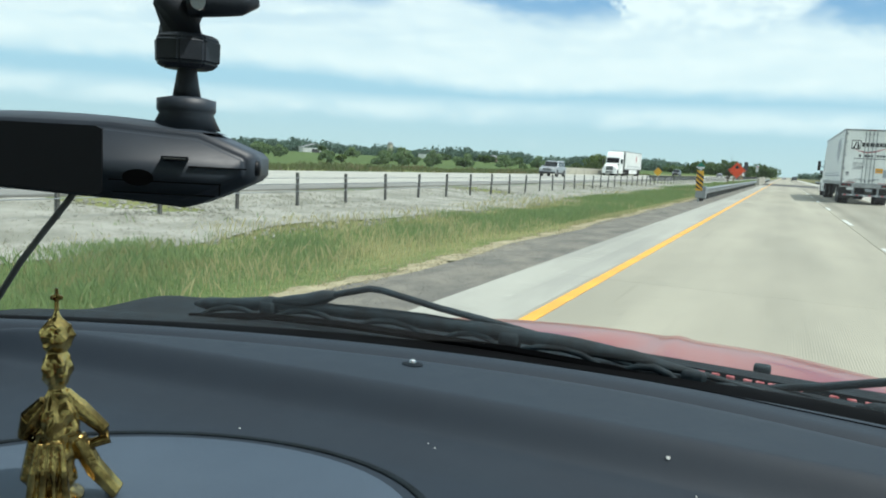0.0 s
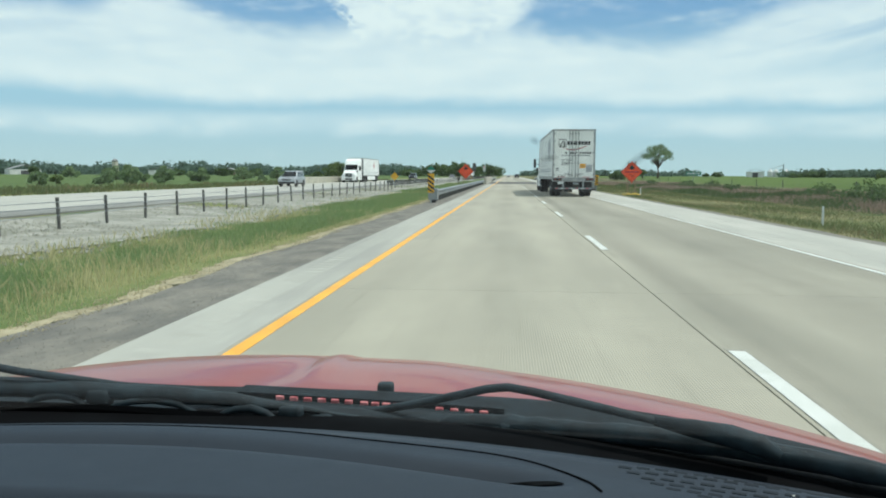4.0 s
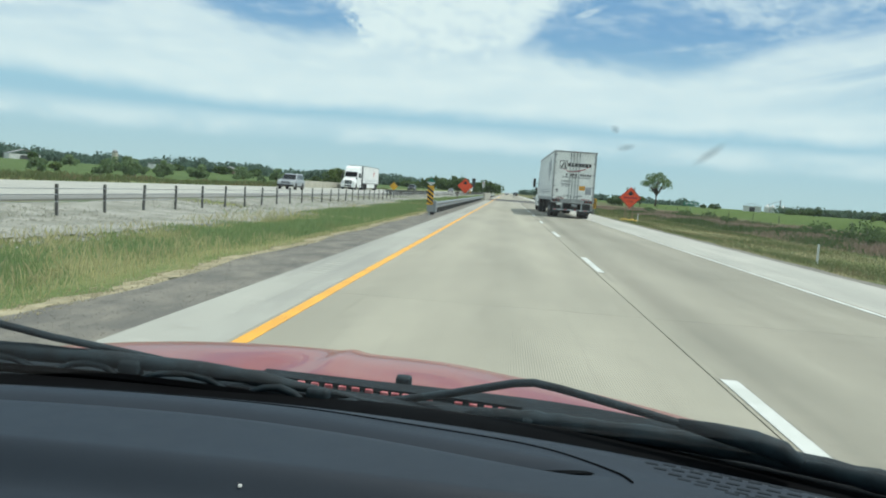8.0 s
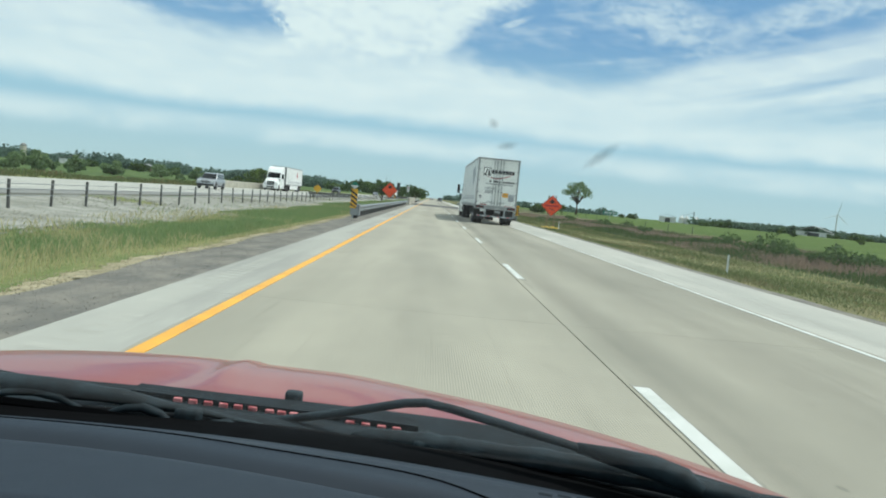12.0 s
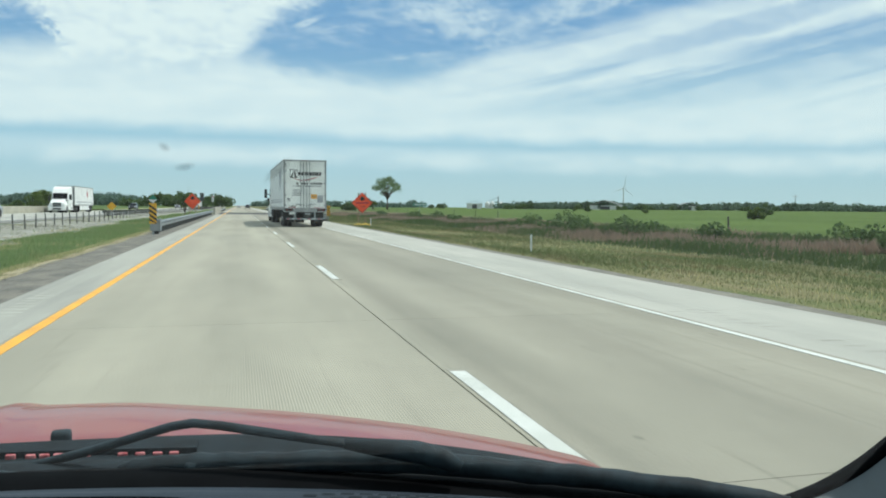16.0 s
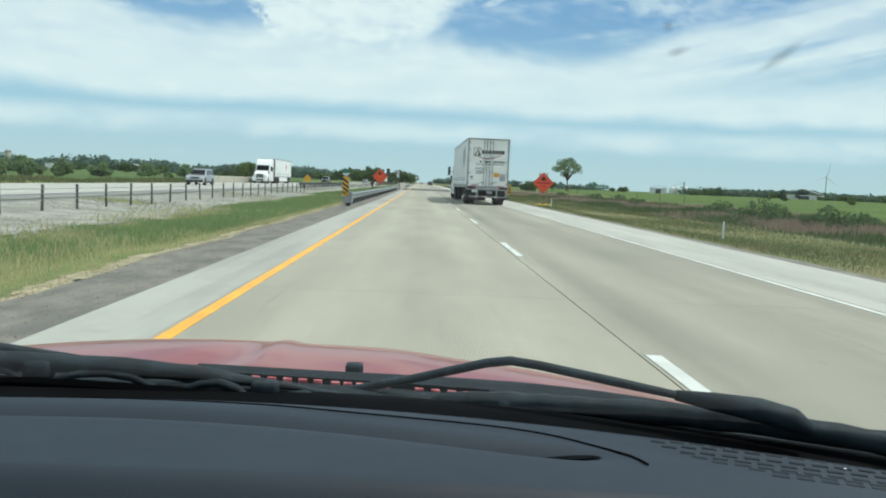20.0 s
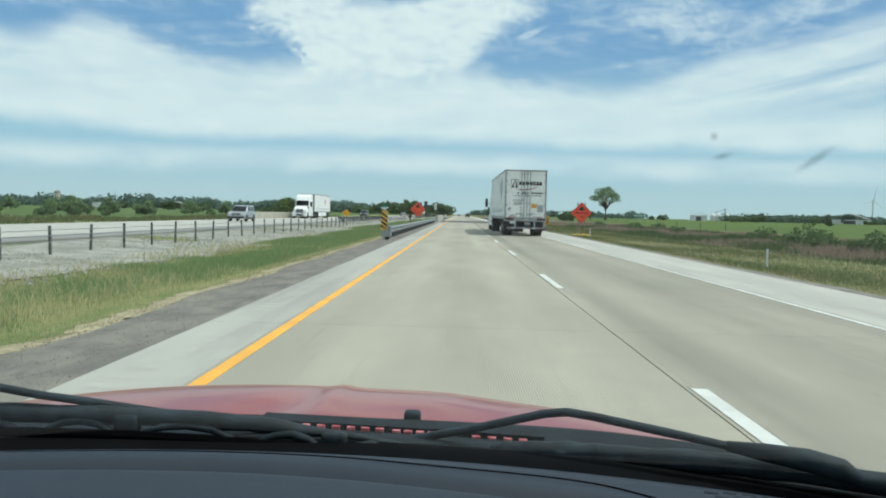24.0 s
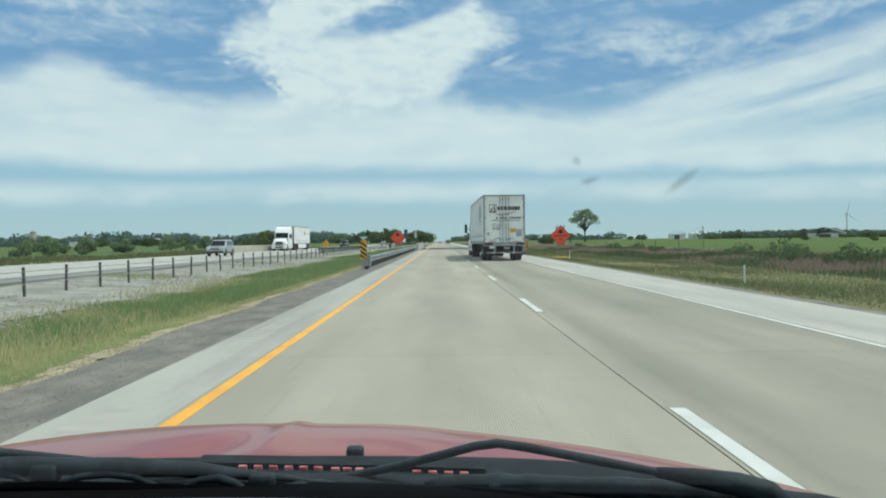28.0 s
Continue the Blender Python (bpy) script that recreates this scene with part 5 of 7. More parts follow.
    part("nose_panel", boxed(-1.29, 1.29, 16.0, 16.03, 1.1, 4.1), M_ALU, t)
    return t


def tractor(at, turn, label, group):
    """A long-nosed road tractor, its fifth wheel under y = 14.6 of the trailer, nose at y = 22.2."""
    t = thing("tractor_truck", at, label, "truck", group, turn)
    # sleeper cab with its rounded roof fairing, as a side outline
    side = [(16.9, 1.0), (16.9, 3.75), (17.3, 3.98), (18.3, 3.92), (19.1, 3.55), (19.5, 2.95), (20.05, 2.0), (20.05, 1.0)]
    cab = prism(side, -1.18, 1.18, "x")
    bmesh.ops.bevel(cab, geom=cab.edges[:], offset=0.12, segments=3, affect="EDGES", profile=0.6)
    cb = part("cab", cab, M_WHITE, t, "white sleeper cab", smooth=True)
    ws = bmesh.new()
    vs = [ws.verts.new(p) for p in [(-1.05, 20.07, 2.08), (1.05, 20.07, 2.08), (0.98, 19.60, 2.88), (-0.98, 19.60, 2.88)]]
    ws.faces.new(vs)
    bmesh.ops.solidify(ws, geom=ws.faces[:], thickness=0.03)
    part("windshield", ws, M_WINDOW, cb, "dark windshield")
    part("screen_pillar", boxed(-0.03, 0.03, 19.78, 20.10, 2.05, 2.10), M_TRIM, cb)
    hood_side = [(20.0, 0.95), (20.0, 2.05), (21.0, 1.85), (21.9, 1.62), (22.1, 1.40), (22.1, 0.75), (21.7, 0.6)]
    hd = prism(hood_side, -0.98, 0.98, "x")
    bmesh.ops.bevel(hd, geom=hd.edges[:], offset=0.10, segments=3, affect="EDGES", profile=0.6)
    hp = part("hood", hd, M_WHITE, t, "white sloping hood", smooth=True)
    gr = part("grille", boxed(-0.58, 0.58, 22.08, 22.13, 0.85, 1.50, bevel=0.02), M_TRIM, hp, "black grille")
    for k in range(6):
        part("grille_bar", boxed(-0.55, 0.55, 22.13, 22.15, 0.90 + 0.1 * k, 0.93 + 0.1 * k), M_CHROME, gr)
    bp = part("bumper", boxed(-1.2, 1.2, 21.75, 22.2, 0.35, 0.80, bevel=0.06), M_WHITE, t, "white front bumper")
    part("bumper_intake", boxed(-0.6, 0.6, 22.19, 22.215, 0.45, 0.70, bevel=0.01), M_TRIM, bp)
    for s in (-1, 1):
        fend = prism([(20.2, 0.55), (20.25, 1.05), (20.6, 1.32), (21.2, 1.34), (21.8, 1.18), (22.05, 0.8), (21.75, 0.75), (21.5, 1.02), (21.0, 1.15), (20.6, 0.98), (20.45, 0.55)], s * 0.93, s * 1.2, "x")
        part("fender", fend, M_WHITE, t)
        part("headlamp", boxed(s * 0.85 - 0.2, s * 0.85 + 0.2, 21.95, 22.1, 0.98, 1.2, bevel=0.04), M_LAMP, t, "clear headlamp")
        part("side_window", boxed(s * 1.18 - 0.012, s * 1.18 + 0.012, 18.7, 19.55, 2.05, 2.75, bevel=0.005), M_WINDOW, cb, "dark door window")
        part("sleeper_window", boxed(s * 1.18 - 0.012, s * 1.18 + 0.012, 17.5, 17.75, 2.2, 2.8, bevel=0.005), M_WINDOW, cb, "narrow sleeper window")
        part("door_seam", boxed(s * 1.181 - 0.004, s * 1.181 + 0.004, 18.45, 18.47, 1.1, 2.85), M_PRINT_GREY, cb)
        part("side_fairing", boxed(s * 1.17 - 0.03, s * 1.17 + 0.03, 16.9, 20.1, 0.40, 1.02, bevel=0.02), M_WHITE, t, "white side fairing")
        mir = part("mirror_arm", tube(bmesh.new(), [(s * 1.15, 19.75, 2.25), (s * 1.48, 19.85, 2.3)], 0.025, 8), M_TRIM, t)
        part("mirror", boxed(s * 1.5 - 0.11, s * 1.5 + 0.11, 19.80, 19.92, 1.95, 2.7, bevel=0.03), M_TRIM, mir, "black mirror head")
        part("hood_mirror", boxed(s * 1.22 - 0.1, s * 1.22 + 0.1, 21.3, 21.4, 1.7, 1.95, bevel=0.03), M_TRIM, t)
        wheel(t, s * 1.05, 21.1, 0.51, 0.28, False, s)
        for y in (14.3, 15.6):
            wheel(t, s * 1.10, y, 0.51, 0.26, True, s)
        part("frame_beam", boxed(s * 0.42 - 0.05, s * 0.42 + 0.05, 13.8, 21.5, 0.68, 0.9), M_DARK, t)
        part("fuel_tank", spin(bmesh.new(), [(0.30, 17.2), (0.32, 17.25), (0.32, 18.6), (0.30, 18.65)], 18, (s * 0.9, 0, 0.7), axis="y"), M_ALU, t)
        part("exhaust_fairing", boxed(s * 1.14 - 0.05, s * 1.14 + 0.05, 16.55, 16.9, 1.2, 3.6, bevel=0.02), M_TRIM, t)
    part("visor", boxed(-1.0, 1.0, 19.5, 19.75, 2.86, 2.93, bevel=0.02), M_TRIM, t)
    part("fifth_wheel", boxed(-0.45, 0.45, 14.3, 15.4, 0.95, 1.08, bevel=0.02), M_DARK, t)
    return t


G1, G2 = "lorry on the highway", "lorry on the opposite road"
TRUCK_Y = 48.5
trailer((4.05, TRUCK_Y, 0), 0.6, "white box trailer with lettered rear doors on the highway", G1, True)
tractor((4.05, TRUCK_Y, 0), 0.6, "white tractor pulling the lettered box trailer", G1)
trailer((-25.9, 148, 0), 180, "white box trailer with a red diamond on its side", G2, False)
tractor((-25.9, 148, 0), 180, "white tractor with a black grille on the opposite road", G2)
far_t = copy_thing(bpy.data.objects["semi_trailer.001"], pose(-25.9, 560, 0, 0, 0, 180))
far_c = copy_thing(bpy.data.objects["tractor_truck.001"], pose(-25.9, 560, 0, 0, 0, 180))
tagged(far_t, "white box trailer far off on the opposite road", group="distant lorry")
tagged(far_c, "white tractor far off on the opposite road", group="distant lorry")


def motor_car(at, turn, paint, label, suv=True, group="traffic"):
    """A passenger car, nose towards +y, built from its side outline."""
    c = thing("passenger_car", at, label, "car", group, turn)
    hgt = 1.0 if suv else 0.86
    low = [(-2.2, 0.38), (-2.22, 0.75), (-2.15, 1.02 * hgt), (1.0, 1.06 * hgt), (1.95, 0.98 * hgt), (2.2, 0.82), (2.25, 0.45), (2.1, 0.3), (-2.05, 0.3)]
    lb = prism(low, -0.9, 0.9, "x")
    bmesh.ops.bevel(lb, geom=lb.edges[:], offset=0.07, segments=3, affect="EDGES", profile=0.6)
    body = part("body", lb, paint, c, smooth=True)
    top = [(-2.1, 1.0 * hgt), (-1.98, 1.64 * hgt), (-1.7, 1.70 * hgt), (0.15, 1.68 * hgt), (0.5, 1.60 * hgt), (1.05, 1.04 * hgt)] if suv else [(-1.9, 0.9), (-1.2, 1.36), (-0.2, 1.40), (0.3, 1.34), (1.1, 0.9)]
    tb = prism(top, -0.78, 0.78, "x")
    for v in tb.verts:
        if v.co.z > 1.2:
            v.co.x *= 0.88
    bmesh.ops.bevel(tb, geom=tb.edges[:], offset=0.05, segments=2, affect="EDGES", profile=0.6)
    cabin = part("cabin", tb, paint, c, smooth=True)
    z0, z1 = (1.10, 1.58) if suv else (0.95, 1.28)
    for s in (-1, 1):
        for y0, y1 in ([(-1.85, -1.15), (-1.08, -0.25), (-0.18, 0.62)] if suv else [(-1.2, -0.3), (-0.22, 0.6)]):
            pts = [(y0, z0), (y1, z0), (y1 - (0.32 if y1 > 0.3 else 0.02), z1), (y0 + 0.04, z1)]
            w = prism(pts, 0, 0.02, "x")
            for v in w.verts:
                v.co.x = s * (0.785 - 0.10 * (v.co.z - z0) / (z1 - z0) * 0.85 + (0.006 if v.co.x > 0.01 else -0.01))
            part("side_window", w, M_WINDOW, cabin, "dark side window")
        part("headlamp", boxed(s * 0.66 - 0.14, s * 0.66 + 0.14, 2.12, 2.24, 0.70, 0.86, bevel=0.03), M_LAMP, body, "clear headlamp")
        part("tail_lamp", boxed(s * 0.78 - 0.09, s * 0.78 + 0.09, -2.24, -2.15, 0.78, 0.98, bevel=0.02), M_TAIL, body)
        part("mirror", boxed(s * 0.98 - 0.09, s * 0.98 + 0.09, 0.62, 0.74, 1.02 * hgt, 1.16 * hgt, bevel=0.03), paint, body)
        part("sill", boxed(s * 0.90 - 0.02, s * 0.90 + 0.02, -1.0, 1.0, 0.26, 0.42), M_TRIM, body)
        for y in (-1.35, 1.38):
            part("wheel_arch", spin(bmesh.new(), [(0.40, -0.01), (0.40, 0.01)], 20, (s * 0.895, y, 0.36), axis="x"), M_TRIM, body)
            wheel(c, s * 0.82, y, 0.34, 0.22, False, s)
    ws = bmesh.new()
    y0, y1 = (1.05, 0.52) if suv else (1.12, 0.32)
    ws.faces.new([ws.verts.new(p) for p in [(-0.72, y0 + 0.01, z0), (0.72, y0 + 0.01, z0), (0.64, y1 + 0.03, z1), (-0.64, y1 + 0.03, z1)]])
    bmesh.ops.solidify(ws, geom=ws.faces[:], thickness=0.02)
    part("windshield", ws, M_WINDOW, cabin, "dark windshield")
    gr = part("grille", boxed(-0.45, 0.45, 2.19, 2.25, 0.62, 0.84, bevel=0.015), M_TRIM, body, "black grille")
    for k in range(6):
        part("grille_slat", boxed(-0.40 + 0.145 * k, -0.34 + 0.145 * k, 2.25, 2.26, 0.64, 0.82), paint, gr)
    part("bumper", boxed(-0.88, 0.88, 2.16, 2.30, 0.34, 0.52, bevel=0.04), M_TRIM, c)
    part("bumper", boxed(-0.88, 0.88, -2.3, -2.16, 0.36, 0.56, bevel=0.04), M_TRIM, c)
    part("plate", boxed(-0.16, 0.16, -2.312, -2.298, 0.62, 0.72), M_LAMP, c)
    return c


motor_car((-23.0, 82, 0), 180, M_SILVER, "silver boxy sport utility car on the opposite road")
motor_car((-25.0, 205, 0), 180, M_DARKCAR, "dark sport utility car on the opposite road")
motor_car((-21.5, 300, 0), 180, M_SILVER, "low silver car far off on the opposite road", False)
motor_car((3.6, 330, 0), 0, M_DARKCAR, "dark car driving far off on the highway")
motor_car((0.0, 420, 0), 0, M_SILVER, "low silver car driving far off on the highway", False)


# ---- roadside: barriers, signs ----
M_POST = material("weathered_post", rgb(92, 92, 88), rgb(72, 72, 69), 6.0, 0.85, fine=0.4)
M_BARRIER = material("barrier_concrete", rgb(186, 182, 168), rgb(168, 165, 152), 0.8, 0.9, bump=0.3, bump_scale=25, fine=0.2)
M_SIGN_ORANGE = material("sign_orange", rgb(238, 82, 34), rgb(226, 74, 30), 2.0, 0.5, fine=0.06)
M_SIGN_YELLOW = material("sign_yellow", rgb(222, 168, 30), rgb(208, 156, 28), 2.0, 0.5, fine=0.08)
M_SIGN_WHITE = material("sign_white", rgb(214, 218, 218), None, 2.0, 0.5, fine=0.06)
M_SIGN_BACK = material("sign_back", rgb(70, 72, 74), rgb(60, 62, 64), 2.0, 0.6, fine=0.15)
M_SIGN_GREEN = material("sign_green", rgb(20, 128, 104), None, 2.0, 0.5, fine=0.06)
M_SANDBAG = material("sandbag", rgb(224, 190, 90), rgb(200, 168, 80), 9.0, 0.9, bump=0.4, bump_scale=120)
M_TIMBER = material("sign_timber", rgb(150, 132, 104), rgb(128, 112, 88), 5.0, 0.85, fine=0.4)

# cable fence in the median
fence = thing("cable_fence", (0, 0, 0), "long row of short dark posts with steel cables", "fence")
post_bm = boxed(-0.036, 0.036, -0.034, 0.034, -0.30, 0.80, bevel=0.006)
post0 = None
random.seed(11)
for k in range(84):
    y = 2.4 + 2.55 * k
    if post0 is None:
        post0 = part("post", post_bm, M_POST, fence)
        ob = post0
    else:
        ob = new("post", post0.data)
        ob.parent = fence
    ob.matrix_basis = pose(-12.15, y, -0.12 + random.uniform(-0.02, 0.02), random.uniform(-1.5, 1.5), random.uniform(-2, 2), 0)
for z in (0.30, 0.50, 0.66):
    part("cable", tube(bmesh.new(), [(-12.09, 0 + 20 * k, z - 0.12) for k in range(12)], 0.011, 5), M_STEEL, fence, "steel cable")
far_fence = bmesh.new()
for k in range(160):
    box(far_fence, -12.2, -12.1, 217 + 2.55 * k, 217.09 + 2.55 * k, -0.4, 0.68)
tagged(part("post_run", far_fence, M_POST, fence), kind="stuff")


def beam_outline(x, z0, z1, side):
    """The folded section of a steel guard rail, side +1 faces +x."""
    h = z1 - z0
    front = [(0.0, 0.0), (0.03, 0.03), (0.075, 0.20), (0.075, 0.34), (0.01, 0.44), (0.01, 0.56), (0.075, 0.66), (0.075, 0.80), (0.03, 0.97), (0.0, 1.0)]
    back = [(a - 0.012, b) for a, b in front[::-1]]
    return [(x + side * a, z0 + h * b) for a, b in front + back]


def guard_rail(x, y0, y1, side, label, head=False):
    g = thing("guard_rail", (0, 0, 0), label, "guard rail", "steel guard rails")
    n = int((y1 - y0) / 7.62) or 1
    for k in range(n):
        a, b = y0 + (y1 - y0) * k / n, y0 + (y1 - y0) * (k + 1) / n
        part("beam", prism(beam_outline(x + 0.002 * (k % 2), 0.28, 0.60, side), a, b + 0.15), M_STEEL, g, "galvanised steel beam")
    m = int((y1 - y0) / 1.9)
    p0 = b0 = None
    for k in range(m + 1):
        y = y0 + 0.3 + 1.9 * k
        if y > y1:
            break
        if p0 is None:
            p0 = part("post", boxed(-0.08, 0.08, -0.075, 0.075, -0.25, 0.55, bevel=0.008), M_POST, g)
            b0 = part("block", boxed(-0.05, 0.05, -0.07, 0.07, 0.30, 0.58, bevel=0.006), M_POST, g)
            po, bo = p0, b0
        else:
            po, bo = new("post", p0.data), new("block", b0.data)
            po.parent = bo.parent = g
        po.location = (x - side * 0.20, y, -0.02)
        bo.location = (x - side * 0.065, y, 0)
    if head:
        part("impact_head", boxed(x - 0.32, x + 0.12, y0 - 0.75, y0 - 0.05, 0.12, 0.66, bevel=0.02), M_STEEL, g, "grey box-shaped impact head")
        part("head_foot", boxed(x - 0.18, x + 0.02, y0 - 0.5, y0 - 0.3, -0.12, 0.14), M_DARK, g)
    return g


guard_rail(-3.45, 38, 114, 1, "galvanised steel guard rail on dark posts along the median side", True)
guard_rail(-3.45, 152, 230, 1, "galvanised steel guard rail beyond the bridge on the median side")
guard_rail(7.75, 72, 114, -1, "galvanised steel guard rail on dark posts along the field side", True)
guard_rail(7.75, 152, 230, -1, "galvanised steel guard rail beyond the bridge on the field side")
guard_rail(-15.0, 96, 150, -1, "galvanised steel guard rail beside the opposite road")


def barrier(x, side, label):
    b = thing("bridge_barrier", (0, 0, 0), label, "barrier", "bridge barriers")
    o = [(x, -0.05), (x, 0.92), (x + side * 0.02, 0.98), (x + side * 0.30, 0.98), (x + side * 0.32, 0.92), (x + side * 0.40, -0.05)]
    for k in range(5):
        part("wall_segment", prism(o, 114.3 + 7.5 * k, 121.77 + 7.5 * k), M_BARRIER, b)
    part("coping", boxed(min(x, x + side * 0.34) - 0.02, max(x, x + side * 0.34) + 0.02, 114.3, 151.8, 0.985, 1.03, bevel=0.01), M_BARRIER, b)
    return b


barrier(-3.1, -1, "pale concrete bridge parapet on the median side")
barrier(7.3, 1, "pale concrete bridge parapet on the field side")
deck = part("bridge_deck", boxed(-2.98, 7.18, 117, 148, 0.0005, 0.0008), M_ASPHALT, None, "dark asphalt surface of the bridge deck")
tagged(deck, category="road", kind="structure")
wing = part("parapet", boxed(-29.4, -29.0, 100, 150, -0.3, 0.95, bevel=0.02), M_BARRIER)
tagged(wing, "pale concrete parapet beside the opposite road", "barrier")


def hazard_marker(at, cap, turn=0):
    m = thing("hazard_marker", at, "yellow and black striped hazard marker on a steel post", "sign", "striped hazard markers", turn)
    part("post", boxed(-0.03, 0.03, 0.01, 0.05, -0.2, 1.45), M_STEEL, m)
    pl = part("plate", boxed(-0.15, 0.15, -0.01, 0.008, 0.52, 1.42), M_SIGN_YELLOW, m, "yellow plate")
    for k in range(5):
        z = 0.50 + 0.205 * k
        pts = [(-0.15, z + 0.16), (0.15, z - 0.06), (0.15, z + 0.045), (-0.15, z + 0.265)]
        pts = [(a, min(1.42, max(0.52, b))) for a, b in pts]
        if len(set(pts)) == 4:
            part("stripe", prism(pts, -0.0135, -0.0105), M_TRIM, pl, "black stripe")
    if cap:
        d = part("diamond_cap", prism([(-0.20, 1.58), (0.0, 1.42), (0.20, 1.58), (0.0, 1.78)], -0.006, 0.006), M_SIGN_WHITE, m, "white diamond")
        part("diamond_top", prism([(-0.20, 1.582), (0.20, 1.582), (0.0, 1.782)], -0.010, -0.0065), M_SIGN_GREEN, d, "green upper half")
    return m


hazard_marker((-3.55, 36.4, -0.05), True)
hazard_marker((7.9, 70.5, -0.08), False)
hazard_marker((-9.2, 196, -0.1), False)


def orange_sign(at, turn, text, label):
    s = thing("roadwork_sign", at, label, "sign", "orange roadwork signs", turn)
    for x in (-0.28, 0.28):
        part("leg", boxed(x - 0.045, x + 0.045, 0.02, 0.10, -0.1, 2.55, bevel=0.006), M_TIMBER, s, "timber leg")
    z, r = 1.75, 0.84
    pl = part("plate", prism([(-r, z), (0, z - r), (r, z), (0, z + r)], -0.01, 0.015), M_SIGN_ORANGE, s, "orange diamond plate")
    e = 0.80
    for a, b in (((-e, z), (0, z - e)), ((0, z - e), (e, z)), ((e, z), (0, z + e)), ((0, z + e), (-e, z))):
        part("border", tube(bmesh.new(), [(a[0], -0.012, a[1]), (b[0], -0.012, b[1])], 0.011, 4), M_TRIM, pl)
    part("arrow_head", prism([(-0.26, z + 0.24), (0.26, z + 0.24), (0, z + 0.55)], -0.014, -0.0105), M_TRIM, pl, "black arrow")
    part("arrow_stem", prism([(-0.11, z + 0.17), (0.11, z + 0.17), (0.11, z + 0.245), (-0.11, z + 0.245)], -0.014, -0.0105), M_TRIM, pl)
    if text:
        part("text_bar", boxed(-0.52, 0.52, -0.014, -0.0105, z - 0.06, z + 0.05), M_LOGO_RED, pl)
        letters("1 km", 0.22, M_TRIM, pl, (-0.23, -0.012, z - 0.34))
    bags = bmesh.new()
    for k in range(5):
        m = bmesh.ops.create_icosphere(bags, subdivisions=2, radius=1.0)["verts"]
        for v in m:
            v.co = Vector((-0.55 + 0.27 * k + v.co.x * 0.2, -0.10 + 0.08 * (k % 2) + v.co.y * 0.14, 0.02 + v.co.z * 0.075 + 0.05 * (k % 2)))
    part("sandbags", bags, M_SANDBAG, s, "pale yellow sandbags", smooth=True)
    return s


orange_sign((9.5, 61, -0.16), 0, True, "orange diamond roadwork sign on timber legs in the verge")
orange_sign((-4.5, 84, -0.06), 0, False, "orange diamond roadwork sign on timber legs beside the median")


def plain_sign(name, at, label, w, h, z, mat, posts=1, turn=0):
    s = thing(name, at, label, "sign", turn=turn)
    part("post", boxed(-0.035, 0.035, 0.015, 0.07, -0.2, z + h * 0.95), M_STEEL, s)
    pl = part("plate", boxed(-w / 2, w / 2, -0.01, 0.014, z, z + h, bevel=0.004), mat, s)
    return s, pl


plain_sign("sign_back", (-7.4, 172, -0.1), "dark back of a tall road sign on a steel post", 0.75, 1.8, 2.2, M_SIGN_BACK)
_, pl = plain_sign("no_turn_sign", (-6.0, 198, -0.1), "white sign with a red ring against turning round", 0.6, 1.4, 2.3, M_SIGN_WHITE)
ring = bmesh.new()
tube(ring, [(0.2 * math.cos(2 * math.pi * k / 20), -0.013, 3.42 + 0.2 * math.sin(2 * math.pi * k / 20)) for k in range(21)], 0.028, 6, caps=False)
part("ring", ring, M_LOGO_RED, pl, "red ring")
part("arrow", tube(bmesh.new(), [(0.07, -0.012, 3.32), (0.07, -0.012, 3.46), (0.0, -0.012, 3.52), (-0.07, -0.012, 3.46), (-0.07, -0.012, 3.34)], 0.02, 6), M_TRIM, pl)
part("slash", tube(bmesh.new(), [(-0.14, -0.02, 3.56), (0.14, -0.02, 3.28)], 0.02, 6), M_LOGO_RED, pl)
for k in range(3):
    part("text_bar", boxed(-0.2, 0.2, -0.014, -0.0102, 2.5 + 0.18 * k, 2.56 + 0.18 * k), M_PRINT_GREY, pl)
_, pl = plain_sign("guide_sign", (28.9, 125, -0.1), "wide green guide sign on one thick steel post", 2.3, 0.56, 1.5, M_SIGN_GREEN)
part("border", boxed(-1.12, 1.12, -0.0135, -0.0102, 1.53, 1.55), M_SIGN_WHITE, pl)
part("border", boxed(-1.12, 1.12, -0.0135, -0.0102, 2.01, 2.03), M_SIGN_WHITE, pl)
for x0, x1 in ((-0.95, -0.35), (-0.25, 0.30), (0.42, 0.95)):
    part("text_bar", boxed(x0, x1, -0.0135, -0.0102, 1.68, 1.88), M_SIGN_WHITE, pl)
ys = thing("warning_sign", (-13.4, 92, -0.2), "yellow diamond warning sign on a thin post", "sign")
part("post", boxed(-0.03, 0.03, 0.01, 0.06, -0.2, 1.5), M_STEEL, ys)
part("plate", prism([(-0.5, 1.3), (0, 0.8), (0.5, 1.3), (0, 1.8)], -0.01, 0.01), M_SIGN_YELLOW, ys, "yellow diamond plate")
for k, (x, y) in enumerate([(9.4, 24), (9.7, 58), (10.0, 92)]):
    s = thing("delineator", (x, y, -0.12), "thin white marker post in the verge", "post", "white marker posts")
    part("shaft", boxed(-0.03, 0.03, -0.01, 0.01, -0.1, 0.55, bevel=0.004), M_SIGN_WHITE, s)
cross = part("crossover", boxed(-15.19, -3.01, 178, 192, -0.3, -0.006), M_SHOULDER, None, "pale paved crossover between the two roads")
tagged(cross, category="road", kind="structure")
